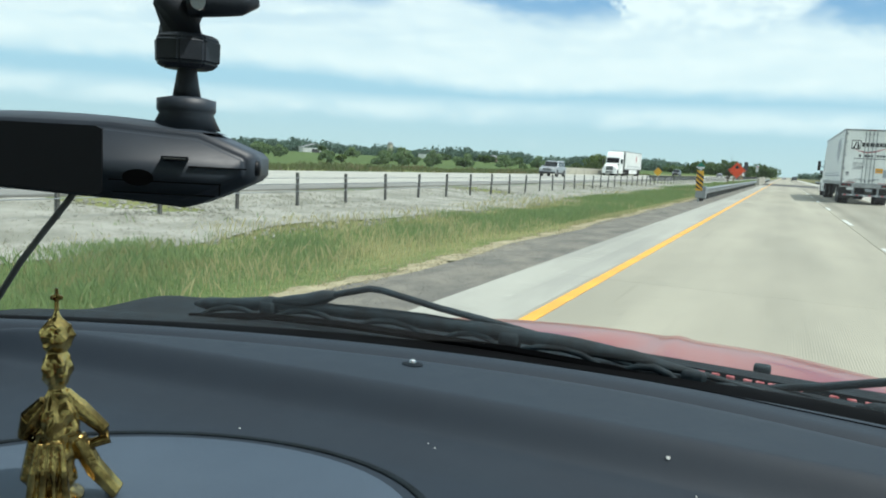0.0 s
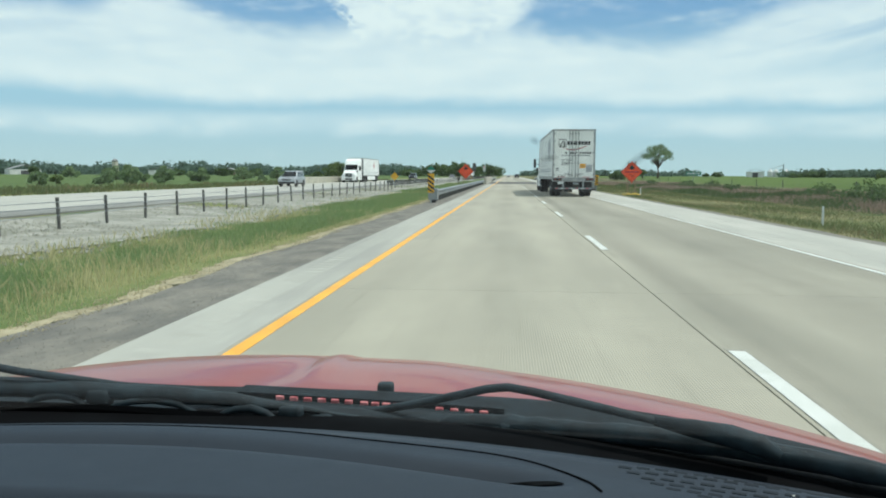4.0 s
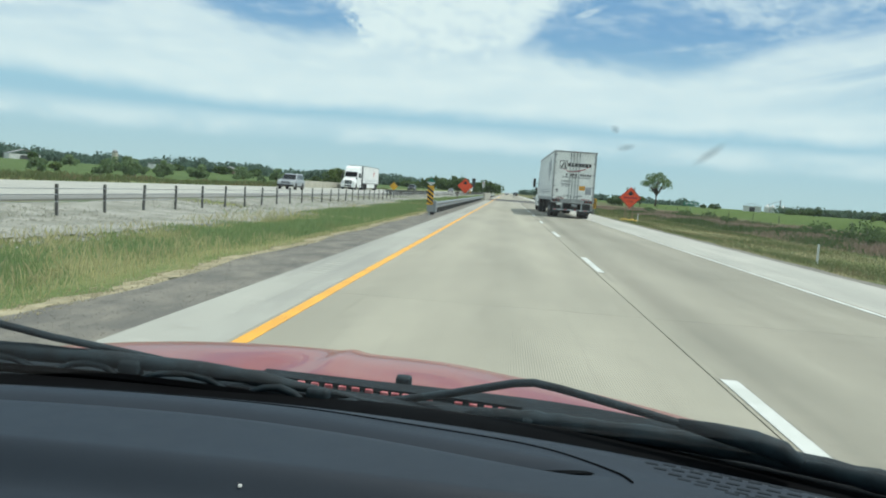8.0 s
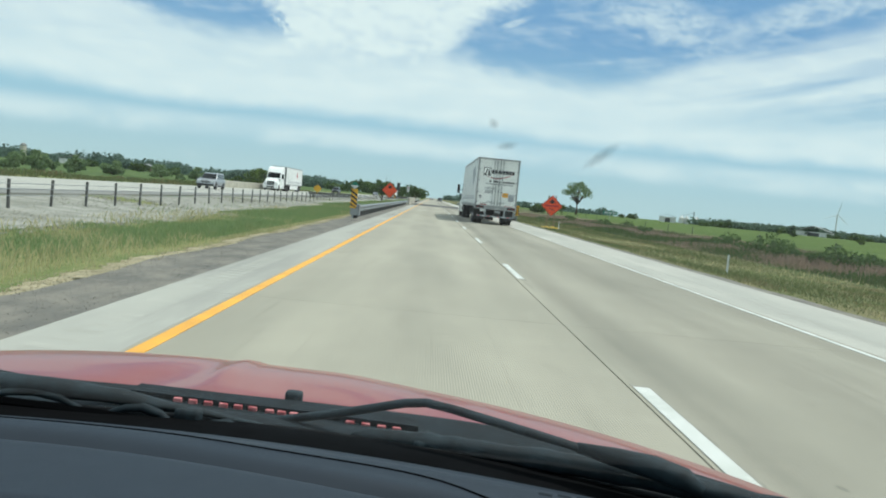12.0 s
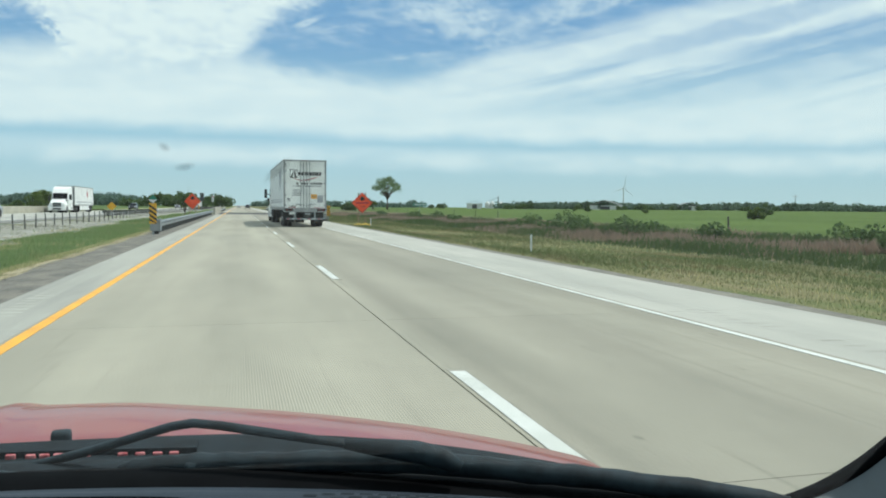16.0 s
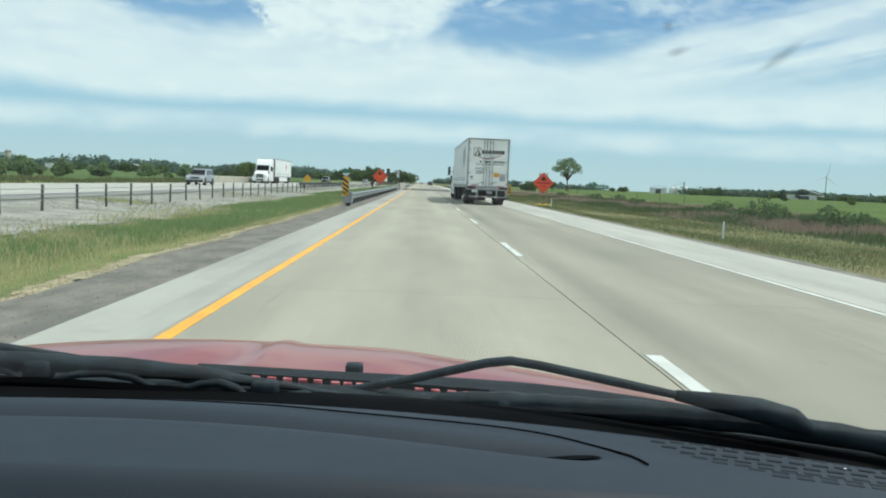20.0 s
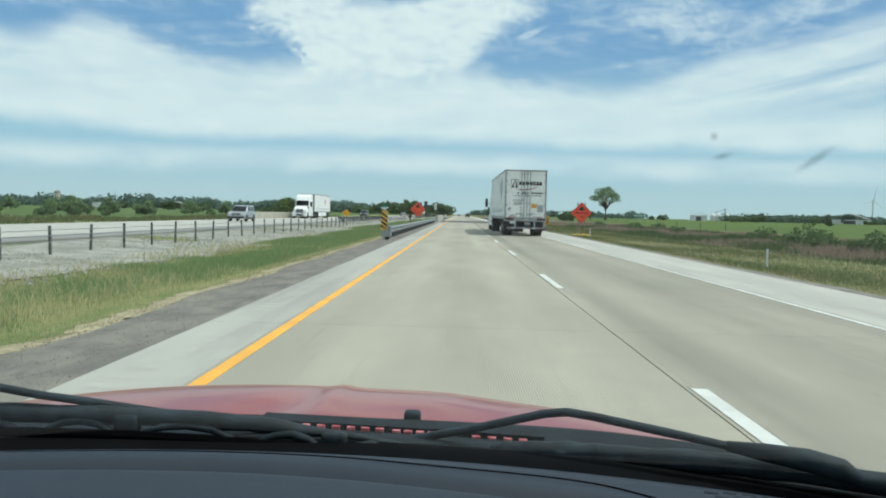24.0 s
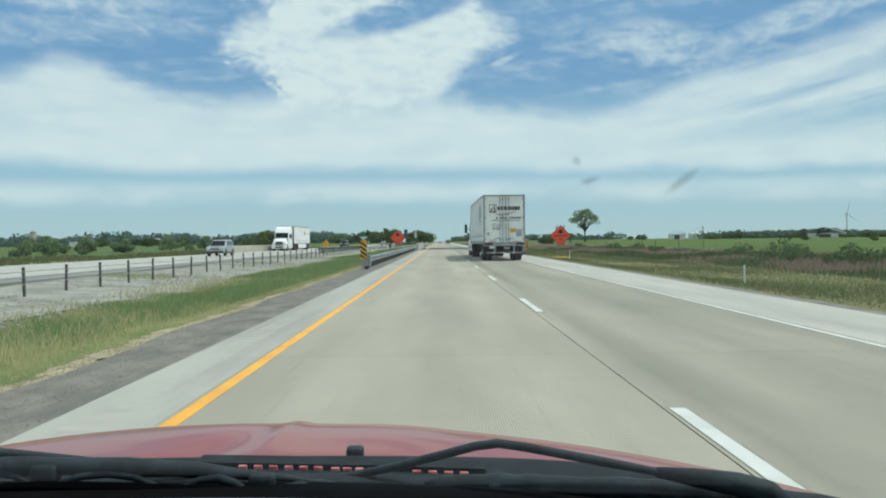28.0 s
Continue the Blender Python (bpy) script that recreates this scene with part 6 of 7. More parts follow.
# ground-in rumble strip of the shoulder
M_RUMBLE = material("worn_shoulder", rgb(172, 171, 162), rgb(158, 158, 149), 1.2, 0.9, fine=0.3)
rum = bmesh.new()
for k in range(230):
    y = 3 + 0.3 * k
    vs = [rum.verts.new(c) for c in ((-2.72, y + 0.05, 0.0012), (-2.42, y, 0.0012), (-2.42, y + 0.13, 0.0012), (-2.72, y + 0.18, 0.0012))]
    rum.faces.new(vs)
tagged(part("rumble_strip", rum, M_RUMBLE, road, "row of shallow bars across the shoulder"), kind="stuff")
M_RUMBLE_R = material("worn_outer_shoulder", rgb(138, 138, 130), rgb(160, 160, 152), 1.6, 0.9, fine=0.3)
rum = bmesh.new()
random.seed(8)
for k in range(260):
    y = 2 + 0.3 * k + random.uniform(-0.02, 0.02)
    w = random.uniform(0.05, 0.17)
    vs = [rum.verts.new(c) for c in ((5.86 - w, y, 0.0012), (5.86 + w, y - 0.03, 0.0012), (5.86 + w, y + 0.035, 0.0012), (5.86 - w, y + 0.06, 0.0012))]
    rum.faces.new(vs)
tagged(part("outer_rumble_strip", rum, M_RUMBLE_R, road, "row of worn ground-in bars on the outer shoulder"), kind="stuff")


# ---- plants ----
def leaf_material(name, a, b, rough=0.7, dry=None, dry_from=0.5):
    m = bpy.data.materials.new(name)
    m.use_nodes = True
    nt = m.node_tree
    put, link, op, noise_of, step, mix, scaled, joined = tree_nodes(nt)
    bs = nt.nodes["Principled BSDF"]
    g = put("ShaderNodeNewGeometry")
    n = noise_of(g.outputs["Position"], 0.8, 3.0)
    f = op("ADD", op("MULTIPLY", g.outputs["Random Per Island"], 0.6), op("MULTIPLY", n, 0.5))
    c = mix(f, a, b)
    if dry:
        # straw-coloured drifts among the green
        drift = noise_of(scaled(g.outputs["Position"], (0.55, 0.13, 0.3)), 1.0, 5.0, 0.65)
        c = mix(op("MULTIPLY", step(op("ADD", drift, op("MULTIPLY", op("SUBTRACT", g.outputs["Random Per Island"], 0.5), 0.12)), dry_from, dry_from + 0.14), 0.85), c, dry)
    nt.links.new(c, bs.inputs["Base Color"])
    bs.inputs["Roughness"].default_value = rough
    bs.inputs["Specular IOR Level"].default_value = 0.2
    tl, mx = put("ShaderNodeBsdfTranslucent"), put("ShaderNodeMixShader")
    nt.links.new(bs.inputs["Base Color"].links[0].from_socket, tl.inputs[0])
    mx.inputs[0].default_value = 0.48
    nt.links.new(bs.outputs[0], mx.inputs[1])
    nt.links.new(tl.outputs[0], mx.inputs[2])
    nt.links.new(mx.outputs[0], nt.nodes["Material Output"].inputs[0])
    return m


M_LEAF = leaf_material("tree_leaves", rgb(74, 94, 50), rgb(112, 130, 72))
M_LEAF_DARK = leaf_material("dark_leaves", rgb(66, 88, 56), rgb(96, 116, 72))
# Paler greens: aerial haze is put into the colour of these three.
M_LEAF_MID = leaf_material("haze_tinted_leaves", rgb(100, 124, 84), rgb(130, 150, 108))
M_LEAF_FAR = leaf_material("far_haze_leaves", rgb(86, 108, 98), rgb(104, 126, 112))
M_LEAF_FAR_DARK = leaf_material("far_dark_haze_leaves", rgb(80, 102, 86), rgb(102, 122, 102))
M_BARK = material("bark", rgb(96, 84, 72), rgb(70, 62, 54), 5.0, 0.95, bump=0.8, bump_scale=20, fine=0.5)
M_GRASS = leaf_material("grass_blades", rgb(112, 140, 88), rgb(146, 162, 110), dry=rgb(166, 156, 112), dry_from=0.53)
M_VERGE = leaf_material("verge_blades", rgb(92, 108, 66), rgb(116, 122, 82), dry=rgb(136, 122, 92), dry_from=0.51)
M_DITCH = leaf_material("ditch_growth", rgb(70, 92, 56), rgb(100, 114, 74))
M_GRASS_TAN = leaf_material("dry_grass", rgb(168, 164, 118), rgb(196, 186, 142))
M_WEED = leaf_material("pale_weeds", rgb(132, 136, 110), rgb(172, 170, 150))
M_REED = leaf_material("brown_reeds", rgb(132, 118, 102), rgb(164, 144, 128))
RNG = np.random.default_rng(3)


def mesh_of(name, verts, faces, mat, parent=None, label="", kind=""):
    me = bpy.data.meshes.new(name)
    me.from_pydata(verts.tolist(), [], faces.tolist())
    me.materials.append(mat)
    ob = new(name, me)
    if parent:
        ob.parent = parent
    return tagged(ob, label, kind=kind)


def leaf_quads(cent, size):
    """Small tilted quads at the given centres."""
    n = len(cent)
    a = RNG.normal(size=(n, 3))
    a /= np.linalg.norm(a, axis=1)[:, None]
    b = np.cross(a, RNG.normal(size=(n, 3)))
    b /= np.linalg.norm(b, axis=1)[:, None]
    s = (size * RNG.uniform(0.6, 1.4, n))[:, None]
    v = np.stack([cent - a * s, cent + b * s * 0.6, cent + a * s, cent - b * s * 0.6], 1).reshape(-1, 3)
    return v, np.arange(4 * n).reshape(n, 4)


def crown_points(clumps, n):
    """Points on and in a set of uneven clumps (x, y, z, r)."""
    c = np.array(clumps)
    pick = RNG.choice(len(c), n, p=c[:, 3] ** 2 / np.sum(c[:, 3] ** 2))
    d = RNG.normal(size=(n, 3))
    d /= np.linalg.norm(d, axis=1)[:, None]
    r = c[pick, 3] * RNG.uniform(0.45, 1.08, n) ** 0.6
    return c[pick, :3] + d * r[:, None] * np.array([1, 1, 0.8])


def tree(at, h, spread, label, group="", name="tree", trunk=0.45, leaves=1600, leaf=0.28, mat=None, clumps=14, flat=0.75, low=0.3, dome=False):
    t = thing(name, at, label, "tree" if name == "tree" else "bush", group, RNG.uniform(0, 360))
    bm = bmesh.new()
    zc = h * (trunk + (1 - trunk) * 0.5)
    tube(bm, [(0, 0, -0.2), (0.02 * h, 0, h * trunk * 0.5), (0.01 * h, 0.01 * h, h * trunk), (0, 0.02 * h, zc)], [0.030 * h, 0.022 * h, 0.017 * h, 0.008 * h], 8)
    cl = []
    for k in range(clumps):
        a, q = 2.4 * k, math.sqrt((k + 0.5) / clumps)
        x, y = q * spread * math.cos(a) * 0.78, q * spread * math.sin(a) * 0.78
        z = h * trunk + (h - h * trunk) * (low + (0.85 - low) * RNG.uniform(0.1, 1.0) * (1 - flat * q * q * 0.7))
        r = spread * RNG.uniform(0.17, 0.30)
        if dome:
            z = h * (0.60 + 0.34 * (1 - q * q) + RNG.uniform(-0.05, 0.05)) - (0.13 * h * RNG.uniform(0.2, 1.0) if k % 3 == 0 else 0.0)
            r = spread * RNG.uniform(0.13, 0.21)
        if trunk < 0.1:
            z, r = h * RNG.uniform(0.22, 0.74) * (1 - 0.45 * q * q), spread * RNG.uniform(0.30, 0.44)
        cl.append((x, y, z, r))
        if k % 2 == 0:
            tube(bm, [(0.01 * h, 0, h * trunk * RNG.uniform(0.75, 1.0)), (x * 0.45, y * 0.45, (z + h * trunk) / 2), (x * 0.9, y * 0.9, z)], [0.012 * h, 0.007 * h, 0.003 * h], 6)
    part("trunk", bm, M_BARK, t, "grey-brown forked trunk", smooth=True)
    v, f = leaf_quads(crown_points(cl, leaves), leaf)
    v[:, 2] = np.maximum(v[:, 2], 0.02)
    mesh_of("crown", v, f, mat or M_LEAF, t, "leafy crown with gaps")
    return t


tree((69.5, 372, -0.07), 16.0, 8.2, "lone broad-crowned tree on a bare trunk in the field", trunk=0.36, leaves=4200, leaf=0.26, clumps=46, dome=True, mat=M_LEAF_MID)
tree((31, 226, -0.1), 3.4, 2.6, "dark rounded tree at the edge of the field", trunk=0.08, leaves=1500, leaf=0.26, mat=M_LEAF_DARK)
tree((40, 238, -0.1), 3.6, 1.7, "small ragged tree at the edge of the field", trunk=0.2, leaves=700, leaf=0.24)
tree((-38, 172, -0.1), 5.0, 3.5, "large rounded bush beside the opposite road", name="bush", trunk=0.05, leaves=1700, leaf=0.25, clumps=16)
tree((-6.8, 108, -0.2), 3.8, 1.8, "ragged young tree beside the bridge", trunk=0.2, leaves=800, leaf=0.16, mat=M_LEAF_DARK)
for k in range(20):
    y = 46 + 17.0 * k + RNG.uniform(-6, 6)
    x = -40 - RNG.uniform(0, 16) - 0.08 * y
    h = RNG.uniform(0.9, 2.2)
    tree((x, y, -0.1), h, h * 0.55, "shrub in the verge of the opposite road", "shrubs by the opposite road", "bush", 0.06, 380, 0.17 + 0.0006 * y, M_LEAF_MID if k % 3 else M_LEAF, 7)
for k in range(7):
    y = 150 + 60 * k + RNG.uniform(-15, 15)
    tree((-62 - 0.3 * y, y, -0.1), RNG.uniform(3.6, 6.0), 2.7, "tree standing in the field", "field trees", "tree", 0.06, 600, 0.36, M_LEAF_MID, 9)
for k in range(34):
    y = 14 + 2.1 * k + RNG.uniform(-2, 2) if k < 24 else 66 + 9.0 * (k - 24) + RNG.uniform(-4, 4)
    h = RNG.uniform(0.7, 1.25) if k % 6 else RNG.uniform(1.3, 1.9)
    tree((22.5 + RNG.uniform(-3.5, 3.5) + 0.03 * y, y, -0.4), h, h * RNG.uniform(0.7, 1.15), "low dark bush in the ditch beside the field", "ditch bushes", "bush", 0.04, 320, 0.12, M_LEAF_DARK, 7)
for k in range(5):
    y = 90 + 60 * k + RNG.uniform(-18, 18)
    h = RNG.uniform(1.6, 4.2)
    tree((40 + 0.36 * y + RNG.uniform(-12, 25), y, -0.1), h, h * RNG.uniform(0.35, 0.6), "small tree along the field fence", "field edge trees", "tree", 0.05, 420, 0.26, M_LEAF_DARK if k % 2 else M_LEAF, 7)


for x, y, h, w, _ in ((-46, 92, 3.6, 1.6, 1), (-52, 97, 2.8, 1.5, 1), (-49, 108, 4.2, 1.5, 1), (-52, 128, 3.9, 2.1, 0), (-43, 150, 3.2, 1.9, 1), (-58, 168, 5.0, 2.6, 1), (-62, 206, 5.4, 2.2, 1), (-50, 240, 4.8, 2.8, 0), (-78, 150, 4.4, 2.0, 1), (-84, 118, 4.0, 1.7, 1)):
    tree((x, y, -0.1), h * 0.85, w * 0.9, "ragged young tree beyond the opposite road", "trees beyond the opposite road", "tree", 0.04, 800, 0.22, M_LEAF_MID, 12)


def woods(name, spots, label, mat, leaf):
    """Far trees, many crowns in one."""
    vs, fs, off = [], [], 0
    for x, y, h, w in spots:
        cl = [(x + RNG.uniform(-0.5, 0.5) * w, y + RNG.uniform(-0.3, 0.3) * w, h * RNG.uniform(0.25, 0.8), w * RNG.uniform(0.28, 0.45)) for _ in range(6)]
        v, f = leaf_quads(crown_points(cl, 150), leaf)
        v[:, 2] = np.maximum(v[:, 2], -0.1)
        vs.append(v)
        fs.append(f + off)
        off += len(v)
    ob = mesh_of(name, np.concatenate(vs), np.concatenate(fs), mat, None, label, "stuff")
    return tagged(ob, category="woods")


def row_of(az0, az1, dist, n, h, w, jitter=0.15):
    out = []
    for a in RNG.uniform(az0, az1, n):
        d = dist * RNG.uniform(1 - jitter, 1 + jitter)
        swell = 0.72 + 0.30 * math.sin(a * 0.9 + dist) * math.sin(a * 0.37 + 1.0) + 0.12 * math.sin(a * 3.1)
        out.append((d * math.sin(radians(a)), d * math.cos(radians(a)), h * swell * RNG.uniform(0.65, 1.2), w * RNG.uniform(0.7, 1.5)))
    return out


woods("dark_woods", row_of(-7.5, -0.7, 700, 70, 10, 7), "dark wood standing beside the road", M_LEAF_DARK, 1.1)
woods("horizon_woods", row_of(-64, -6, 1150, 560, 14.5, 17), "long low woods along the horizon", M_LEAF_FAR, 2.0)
woods("hedge_trees", row_of(-60, -9, 640, 26, 5.5, 5, 0.3), "scattered trees among the fields", M_LEAF_DARK, 1.2)
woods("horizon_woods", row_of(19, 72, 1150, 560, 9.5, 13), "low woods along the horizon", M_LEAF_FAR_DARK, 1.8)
woods("field_trees", row_of(11, 40, 900, 22, 5.5, 6, 0.2), "scattered trees behind the crop field", M_LEAF_DARK, 1.4)
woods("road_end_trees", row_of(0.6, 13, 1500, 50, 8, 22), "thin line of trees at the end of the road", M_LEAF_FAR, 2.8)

# farm buildings, silo, turbines, mast
M_METAL_WHITE = material("white_sheet_metal", rgb(212, 214, 212), rgb(190, 192, 190), 0.2, 0.5, fine=0.1)
M_ROOF = material("grey_roof", rgb(140, 142, 142), rgb(118, 120, 120), 0.3, 0.6, fine=0.15)
M_BARN = material("weathered_barn", rgb(132, 116, 104), rgb(112, 98, 88), 0.4, 0.9, fine=0.2)


def polar(az, d, z=-0.1):
    return (d * math.sin(radians(az)), d * math.cos(radians(az)), z)


def farm_building(az, d, w, l, h, wall, label):
    b = thing("farm_building", polar(az, d), label, "barn", "farm buildings", -az + RNG.uniform(-20, 20))
    part("wall", boxed(-w / 2, w / 2, -l / 2, l / 2, 0, h), wall, b)
    part("roof", prism([(-w / 2 - 0.4, h), (0, h + w * 0.16), (w / 2 + 0.4, h), (w / 2 + 0.4, h + 0.2), (0, h + w * 0.16 + 0.25), (-w / 2 - 0.4, h + 0.2)], -l / 2 - 0.4, l / 2 + 0.4), M_ROOF, b, "grey pitched roof")
    part("door", boxed(-w * 0.15, w * 0.15, -l / 2 - 0.06, -l / 2, 0, h * 0.8), M_SIGN_BACK, b, "dark door")
    return b


farm_building(-24.5, 860, 26, 14, 5, M_METAL_WHITE, "long white farm shed among trees")
farm_building(-20, 820, 14, 12, 5, M_BARN, "weathered brown barn among trees")
farm_building(-33, 900, 30, 14, 5, M_METAL_WHITE, "long white farm shed among trees")
farm_building(17.0, 900, 18, 12, 6, M_METAL_WHITE, "white farm building behind the crop field")
farm_building(26.5, 980, 40, 14, 5, M_METAL_WHITE, "long white shed behind the crop field")
farm_building(32, 1000, 26, 14, 5, M_METAL_WHITE, "white shed behind the crop field")


def silo(az, d, r, h):
    s = thing("silo", polar(az, d), "tall pale concrete silo with a domed cap", "silo")
    part("drum", spin(bmesh.new(), [(r, 0), (r, h)], 20), M_BARRIER, s)
    part("dome", spin(bmesh.new(), [(r * 1.03, h), (r * 0.95, h + r * 0.4), (r * 0.6, h + r * 0.8), (0.05, h + r)], 20), M_ROOF, s, "grey dome", smooth=True)


silo(-27.5, 760, 2.6, 12)
el_ = thing("grain_elevator", polar(18.6, 1250), "pale grain elevator with a slanted leg and cone roof bins", "grain elevator")
part("tower", boxed(2.5, 3.7, -0.6, 0.6, 0, 19), M_ROOF, el_)
part("leg", tube(bmesh.new(), [(-13, 3, 11.5), (3, 0, 18)], 0.3, 6), M_ROOF, el_, "slanted conveyor")
for k, x in enumerate((-14, -6, 9)):
    part("bin", spin(bmesh.new(), [(4, 0), (4, 8), (0.6, 12)], 18, (x, 4, 0)), M_METAL_WHITE, el_)


def turbine(az, d, hub, turn):
    t = thing("wind_turbine", polar(az, d), "white three-bladed wind turbine on the horizon", "wind turbine", "wind turbines", -az + 20)
    part("tower", tube(bmesh.new(), [(0, 0, 0), (0, 0, hub)], [2.2, 1.2], 12), M_METAL_WHITE, t)
    part("nacelle", boxed(-1.5, 1.5, -3, 5, hub - 1.2, hub + 1.8, bevel=0.4), M_METAL_WHITE, t)
    for k in range(3):
        a = radians(turn + 120 * k)
        part("blade", tube(bmesh.new(), [(0, -3.4, hub), (math.sin(a) * 12, -3.4, hub + math.cos(a) * 12), (math.sin(a) * 38, -3.4, hub + math.cos(a) * 38)], [0.9, 1.5, 0.25], 6, flat=0.5), M_METAL_WHITE, t, "long white blade")


turbine(27.7, 2150, 56, 10)
mast = thing("lattice_mast", polar(-3.4, 800), "thin lattice mast above the woods", "mast")
part("lattice", tube(bmesh.new(), [(0, 0, 0), (0, 0, 20)], [0.4, 0.15], 4), M_STEEL, mast)
pyl = thing("pylon", polar(39, 1900), "steel power pylon beyond the fields", "pylon")
part("lattice", tube(bmesh.new(), [(-4, 0, 0), (0, 0, 36)], [0.6, 0.4], 4), M_STEEL, pyl)
part("lattice", tube(bmesh.new(), [(4, 0, 0), (0, 0, 36)], [0.6, 0.4], 4), M_STEEL, pyl)
part("cross_arm", tube(bmesh.new(), [(-9, 0, 31), (9, 0, 31)], 0.5, 4), M_STEEL, pyl)

# field fence posts
ff = thing("field_fence", (0, 0, 0), "row of thin wooden fence posts along the crop field", "fence")
fp = None
for k in range(14):
    y = 30 + 17.0 * k + RNG.uniform(-5, 5)
    if fp is None:
        fp = part("post", boxed(-0.045, 0.045, -0.045, 0.045, -0.2, 0.95, bevel=0.01), M_POST, ff)
        ob = fp
    else:
        ob = new("post", fp.data)
        ob.parent = ff
    ob.matrix_basis = pose(28.6 + 0.055 * y, y, -0.1, 0, RNG.uniform(-4, 4), 0)


def blades(name, x0, x1, y0, y1, n, h0, h1, w, mat, label, dense=1.6, clump=0.0, edge=0.0, ragged=0.0, turn=1.0):
    """Grass as bent two-triangle blades, denser towards the near end."""
    x = RNG.uniform(x0, x1, n)
    y = y0 + (y1 - y0) * RNG.uniform(0, 1, n) ** dense
    keep = np.ones(n, bool)
    hs = RNG.uniform(h0, h1, n)
    if clump:
        c = turn * (np.sin(x * 0.9 + 1.3 + 0.8 * np.sin(y * 0.21)) + np.sin(y * 0.37) + np.sin(y * 0.11 + x * 0.5) + 0.6 * np.sin(y * 1.7 + x * 2.3))
        keep = c + RNG.normal(size=n) * 0.8 > -clump
        hs *= 0.75 + 0.22 * np.clip(c, -1, 2)
    if ragged:
        keep &= (x - x0) / ragged + 0.45 * np.sin(y * 0.8) * np.sin(y * 0.29 + 1) + 0.3 * np.sin(y * 2.1 + x) > RNG.uniform(0, 1, n)
    if edge:
        hs *= np.clip(np.minimum(x - x0, x1 - x) / edge, 0.25, 1)
    x, y, hs = x[keep], y[keep], hs[keep]
    n = len(x)
    z = np.array([ground_z(a, 0) for a in x]) - 0.02
    d = RNG.uniform(0, 2 * np.pi, n)
    ww = w * RNG.uniform(0.6, 1.4, n) * (1 + y / 45)
    dx, dy = np.cos(d) * ww / 2, np.sin(d) * ww / 2
    lx, ly = RNG.normal(size=n) * 0.22 * hs, RNG.normal(size=n) * 0.22 * hs
    a = np.stack([x - dx, y - dy, z], 1)
    b = np.stack([x + dx, y + dy, z], 1)
    c = np.stack([x + dx * 0.7 + lx * 0.4, y + dy * 0.7 + ly * 0.4, z + hs * 0.6], 1)
    e = np.stack([x + lx, y + ly, z + hs], 1)
    v = np.stack([a, b, c, e], 1).reshape(-1, 3)
    i = np.arange(n) * 4
    f = np.concatenate([np.stack([i, i + 1, i + 2], 1), np.stack([i, i + 2, i + 3], 1)])
    ob = mesh_of(name, v, f, mat, None, label, "stuff")
    return tagged(ob, category="grass")


blades("median_grass", -10.2, -4.25, 1.5, 75, 190000, 0.07, 0.25, 0.010, M_GRASS, "green roadside grass in the median", 1.7, 1.5, 1.2, 2.8)
blades("median_dry_grass", -10.8, -4.1, 1.5, 75, 22000, 0.08, 0.30, 0.007, M_GRASS_TAN, "dry tan grass among the green of the median", 1.7, 0.3, 1.0, 2.2, -1.0)
blades("median_grass", -10.6, -4.25, 70, 260, 22000, 0.20, 0.42, 0.05, M_GRASS, "green roadside grass in the median", 1.5, 1.2, 1.0, 2.0)
blades("median_dry_edge", -5.2, -3.9, 1.5, 110, 50000, 0.02, 0.13, 0.011, M_GRASS_TAN, "dry tan grass along the gravel", 1.6, 1.0, 0.6)
blades("median_weeds", -14.8, -8.6, 3, 110, 30000, 0.02, 0.13, 0.012, M_WEED, "pale dry weeds among the median stones", 1.5, 0.7)
blades("median_tufts", -14.8, -9.0, 3, 110, 5000, 0.05, 0.20, 0.012, M_GRASS, "green tufts among the median stones", 1.5, -0.7, 0.0, 0.0, -1.0)
blades("verge_grass", 7.7, 17.5, 3, 90, 130000, 0.04, 0.15, 0.012, M_VERGE, "short olive and tan verge grass", 1.6, 2.2, 1.0)
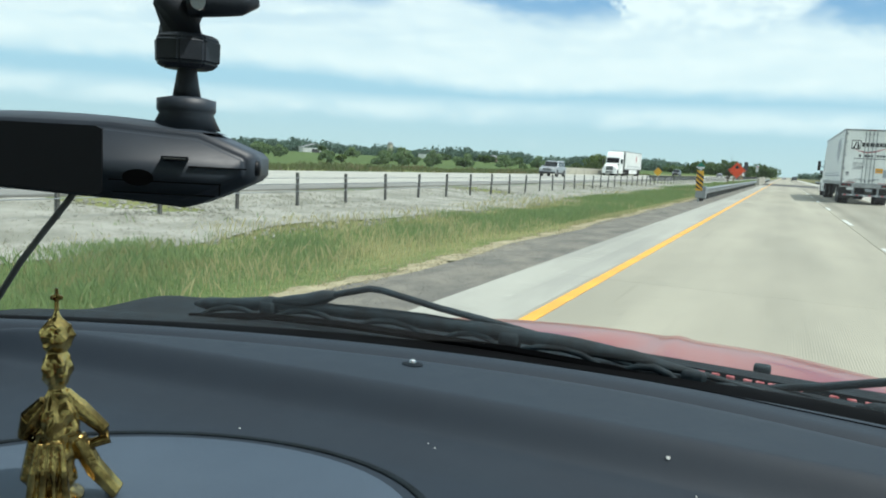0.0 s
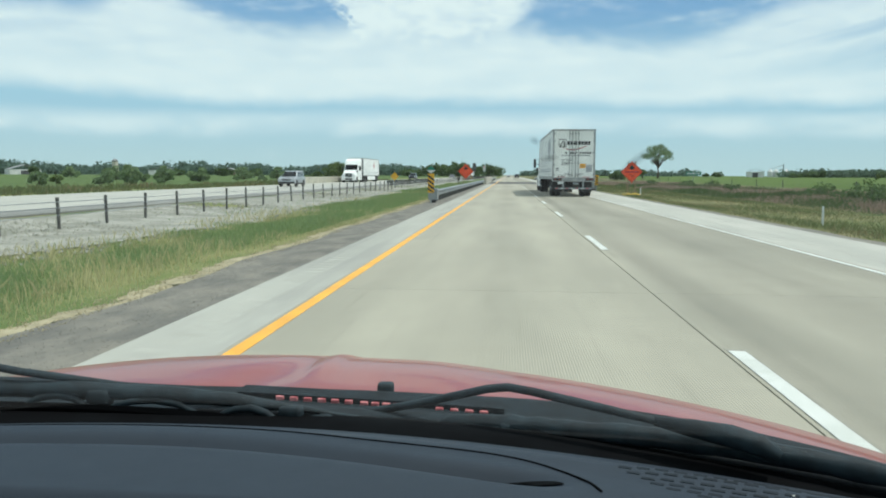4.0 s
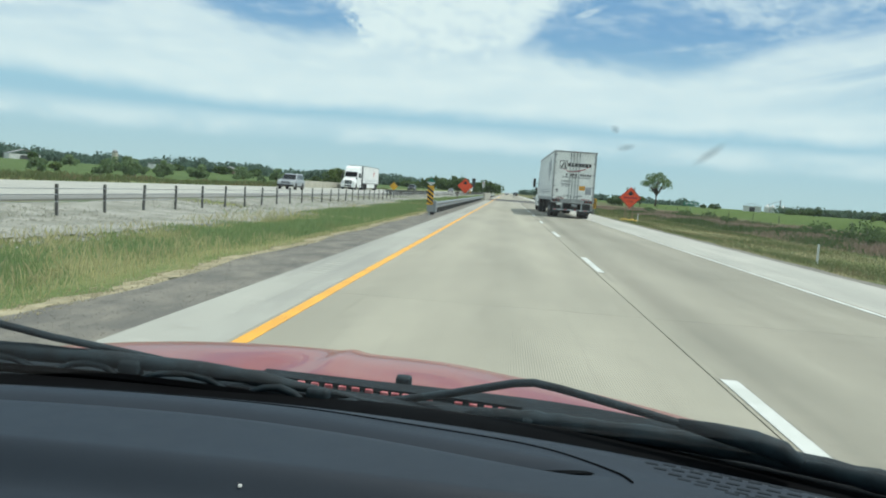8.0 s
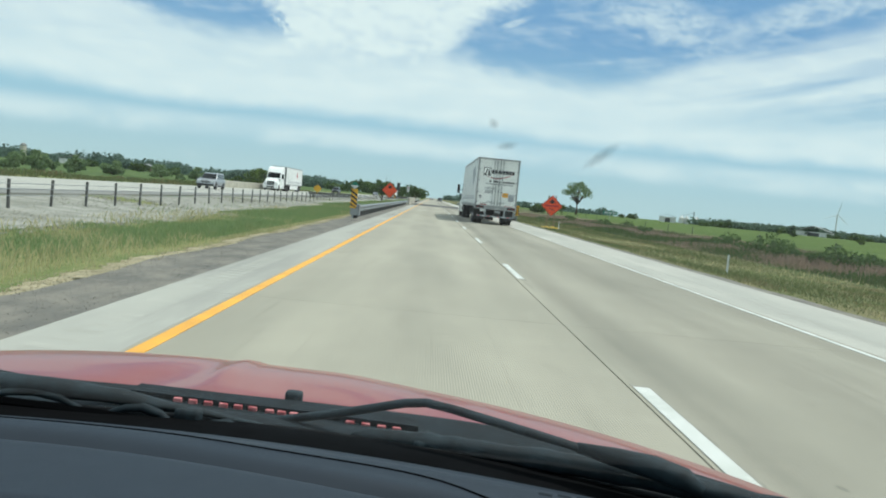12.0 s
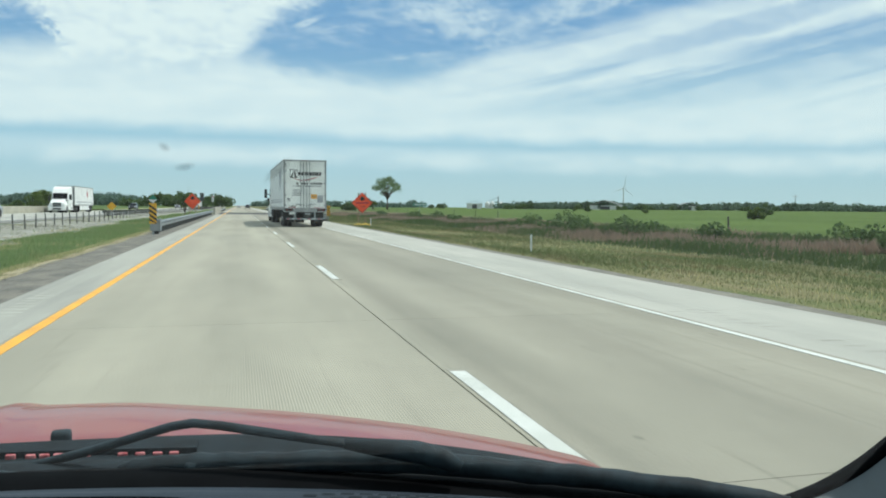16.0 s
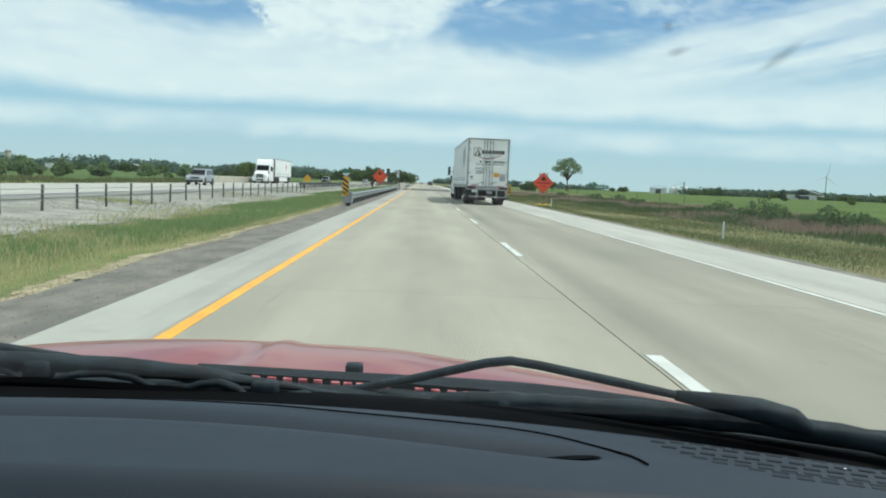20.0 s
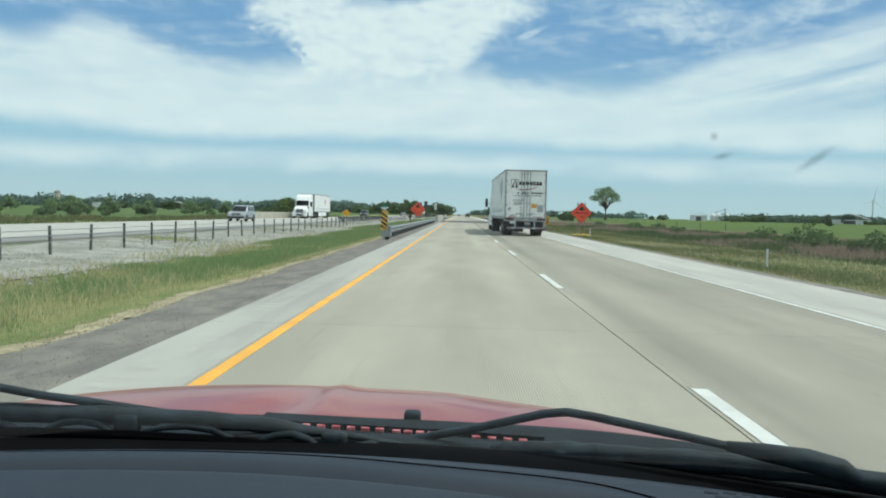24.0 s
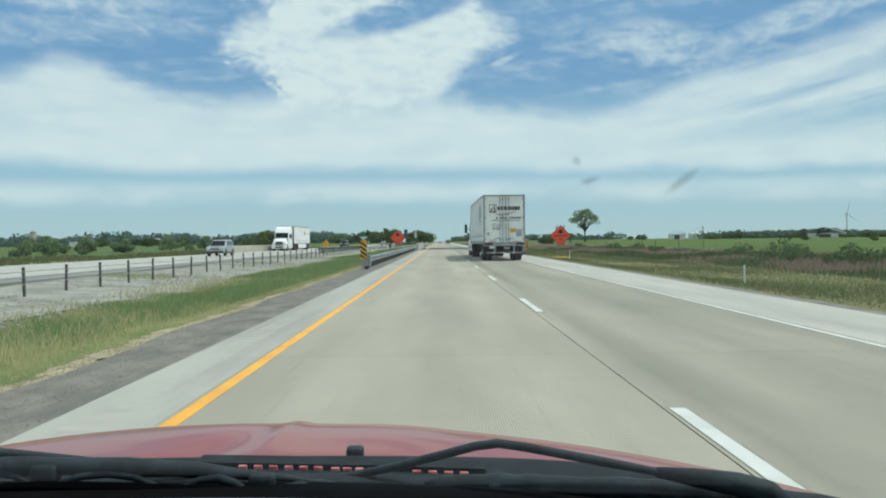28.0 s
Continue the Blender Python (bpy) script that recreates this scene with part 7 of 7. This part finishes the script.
blades("verge_dry_grass", 7.65, 17.5, 3, 120, 9000, 0.05, 0.20, 0.010, M_GRASS_TAN, "dry tan verge grass", 1.6, 0.2, 1.0, 0.0, -1.0)
blades("verge_grass", 7.7, 18.0, 88, 300, 14000, 0.10, 0.28, 0.05, M_VERGE, "short olive and tan verge grass", 1.4, 2.0, 1.0)
blades("reed_bed", 16.5, 29, 24, 170, 60000, 0.20, 0.62, 0.020, M_REED, "brown dry reeds between verge and field", 1.4, 0.5, 2.0)
blades("ditch_green", 16.5, 28, 8, 130, 64000, 0.15, 0.60, 0.026, M_DITCH, "dark green growth in the ditch among the reeds", 1.6, 0.9, 2.0, 0.0, -1.0)
blades("opposite_verge", -38, -29.2, 10, 200, 24000, 0.2, 0.6, 0.05, M_VERGE, "tall grass beyond the opposite road", 1.2, 1.5, 1.0)

# loose stones of the ditch and the gravel strip
def stones(name, x0, x1, y0, y1, n, s0, s1, mat, label):
    base = np.array([(1, 0, 0), (-1, 0, 0), (0, 1, 0), (0, -1, 0), (0, 0, 0.7), (0, 0, -0.7)], float)
    tri = np.array([(0, 2, 4), (2, 1, 4), (1, 3, 4), (3, 0, 4), (2, 0, 5), (1, 2, 5), (3, 1, 5), (0, 3, 5)])
    x, y = RNG.uniform(x0, x1, n), y0 + (y1 - y0) * RNG.uniform(0, 1, n) ** 1.6
    s = RNG.uniform(s0, s1, n)
    z = np.array([ground_z(a, 0) if a < -4 else -0.02 for a in x]) + 0.02
    v = base[None] * s[:, None, None] * RNG.uniform(0.6, 1.3, (n, 6, 1)) + np.stack([x, y, z], 1)[:, None]
    f = tri[None] + 6 * np.arange(n)[:, None, None]
    return tagged(mesh_of(name, v.reshape(-1, 3), f.reshape(-1, 3), mat, None, label, "stuff"), category="stones")


stones("ditch_stones", -14.6, -8.2, 2, 90, 7000, 0.03, 0.085, M_STONE, "loose pale stones in the median ditch")
stones("gravel_stones", -3.95, -2.96, 2, 45, 7000, 0.003, 0.008, M_GRAVEL, "loose grey gravel beside the shoulder")
stones("sandy_pebbles", -4.5, -3.82, 2, 60, 9000, 0.005, 0.013, M_DIRT, "loose sandy pebbles along the grass")
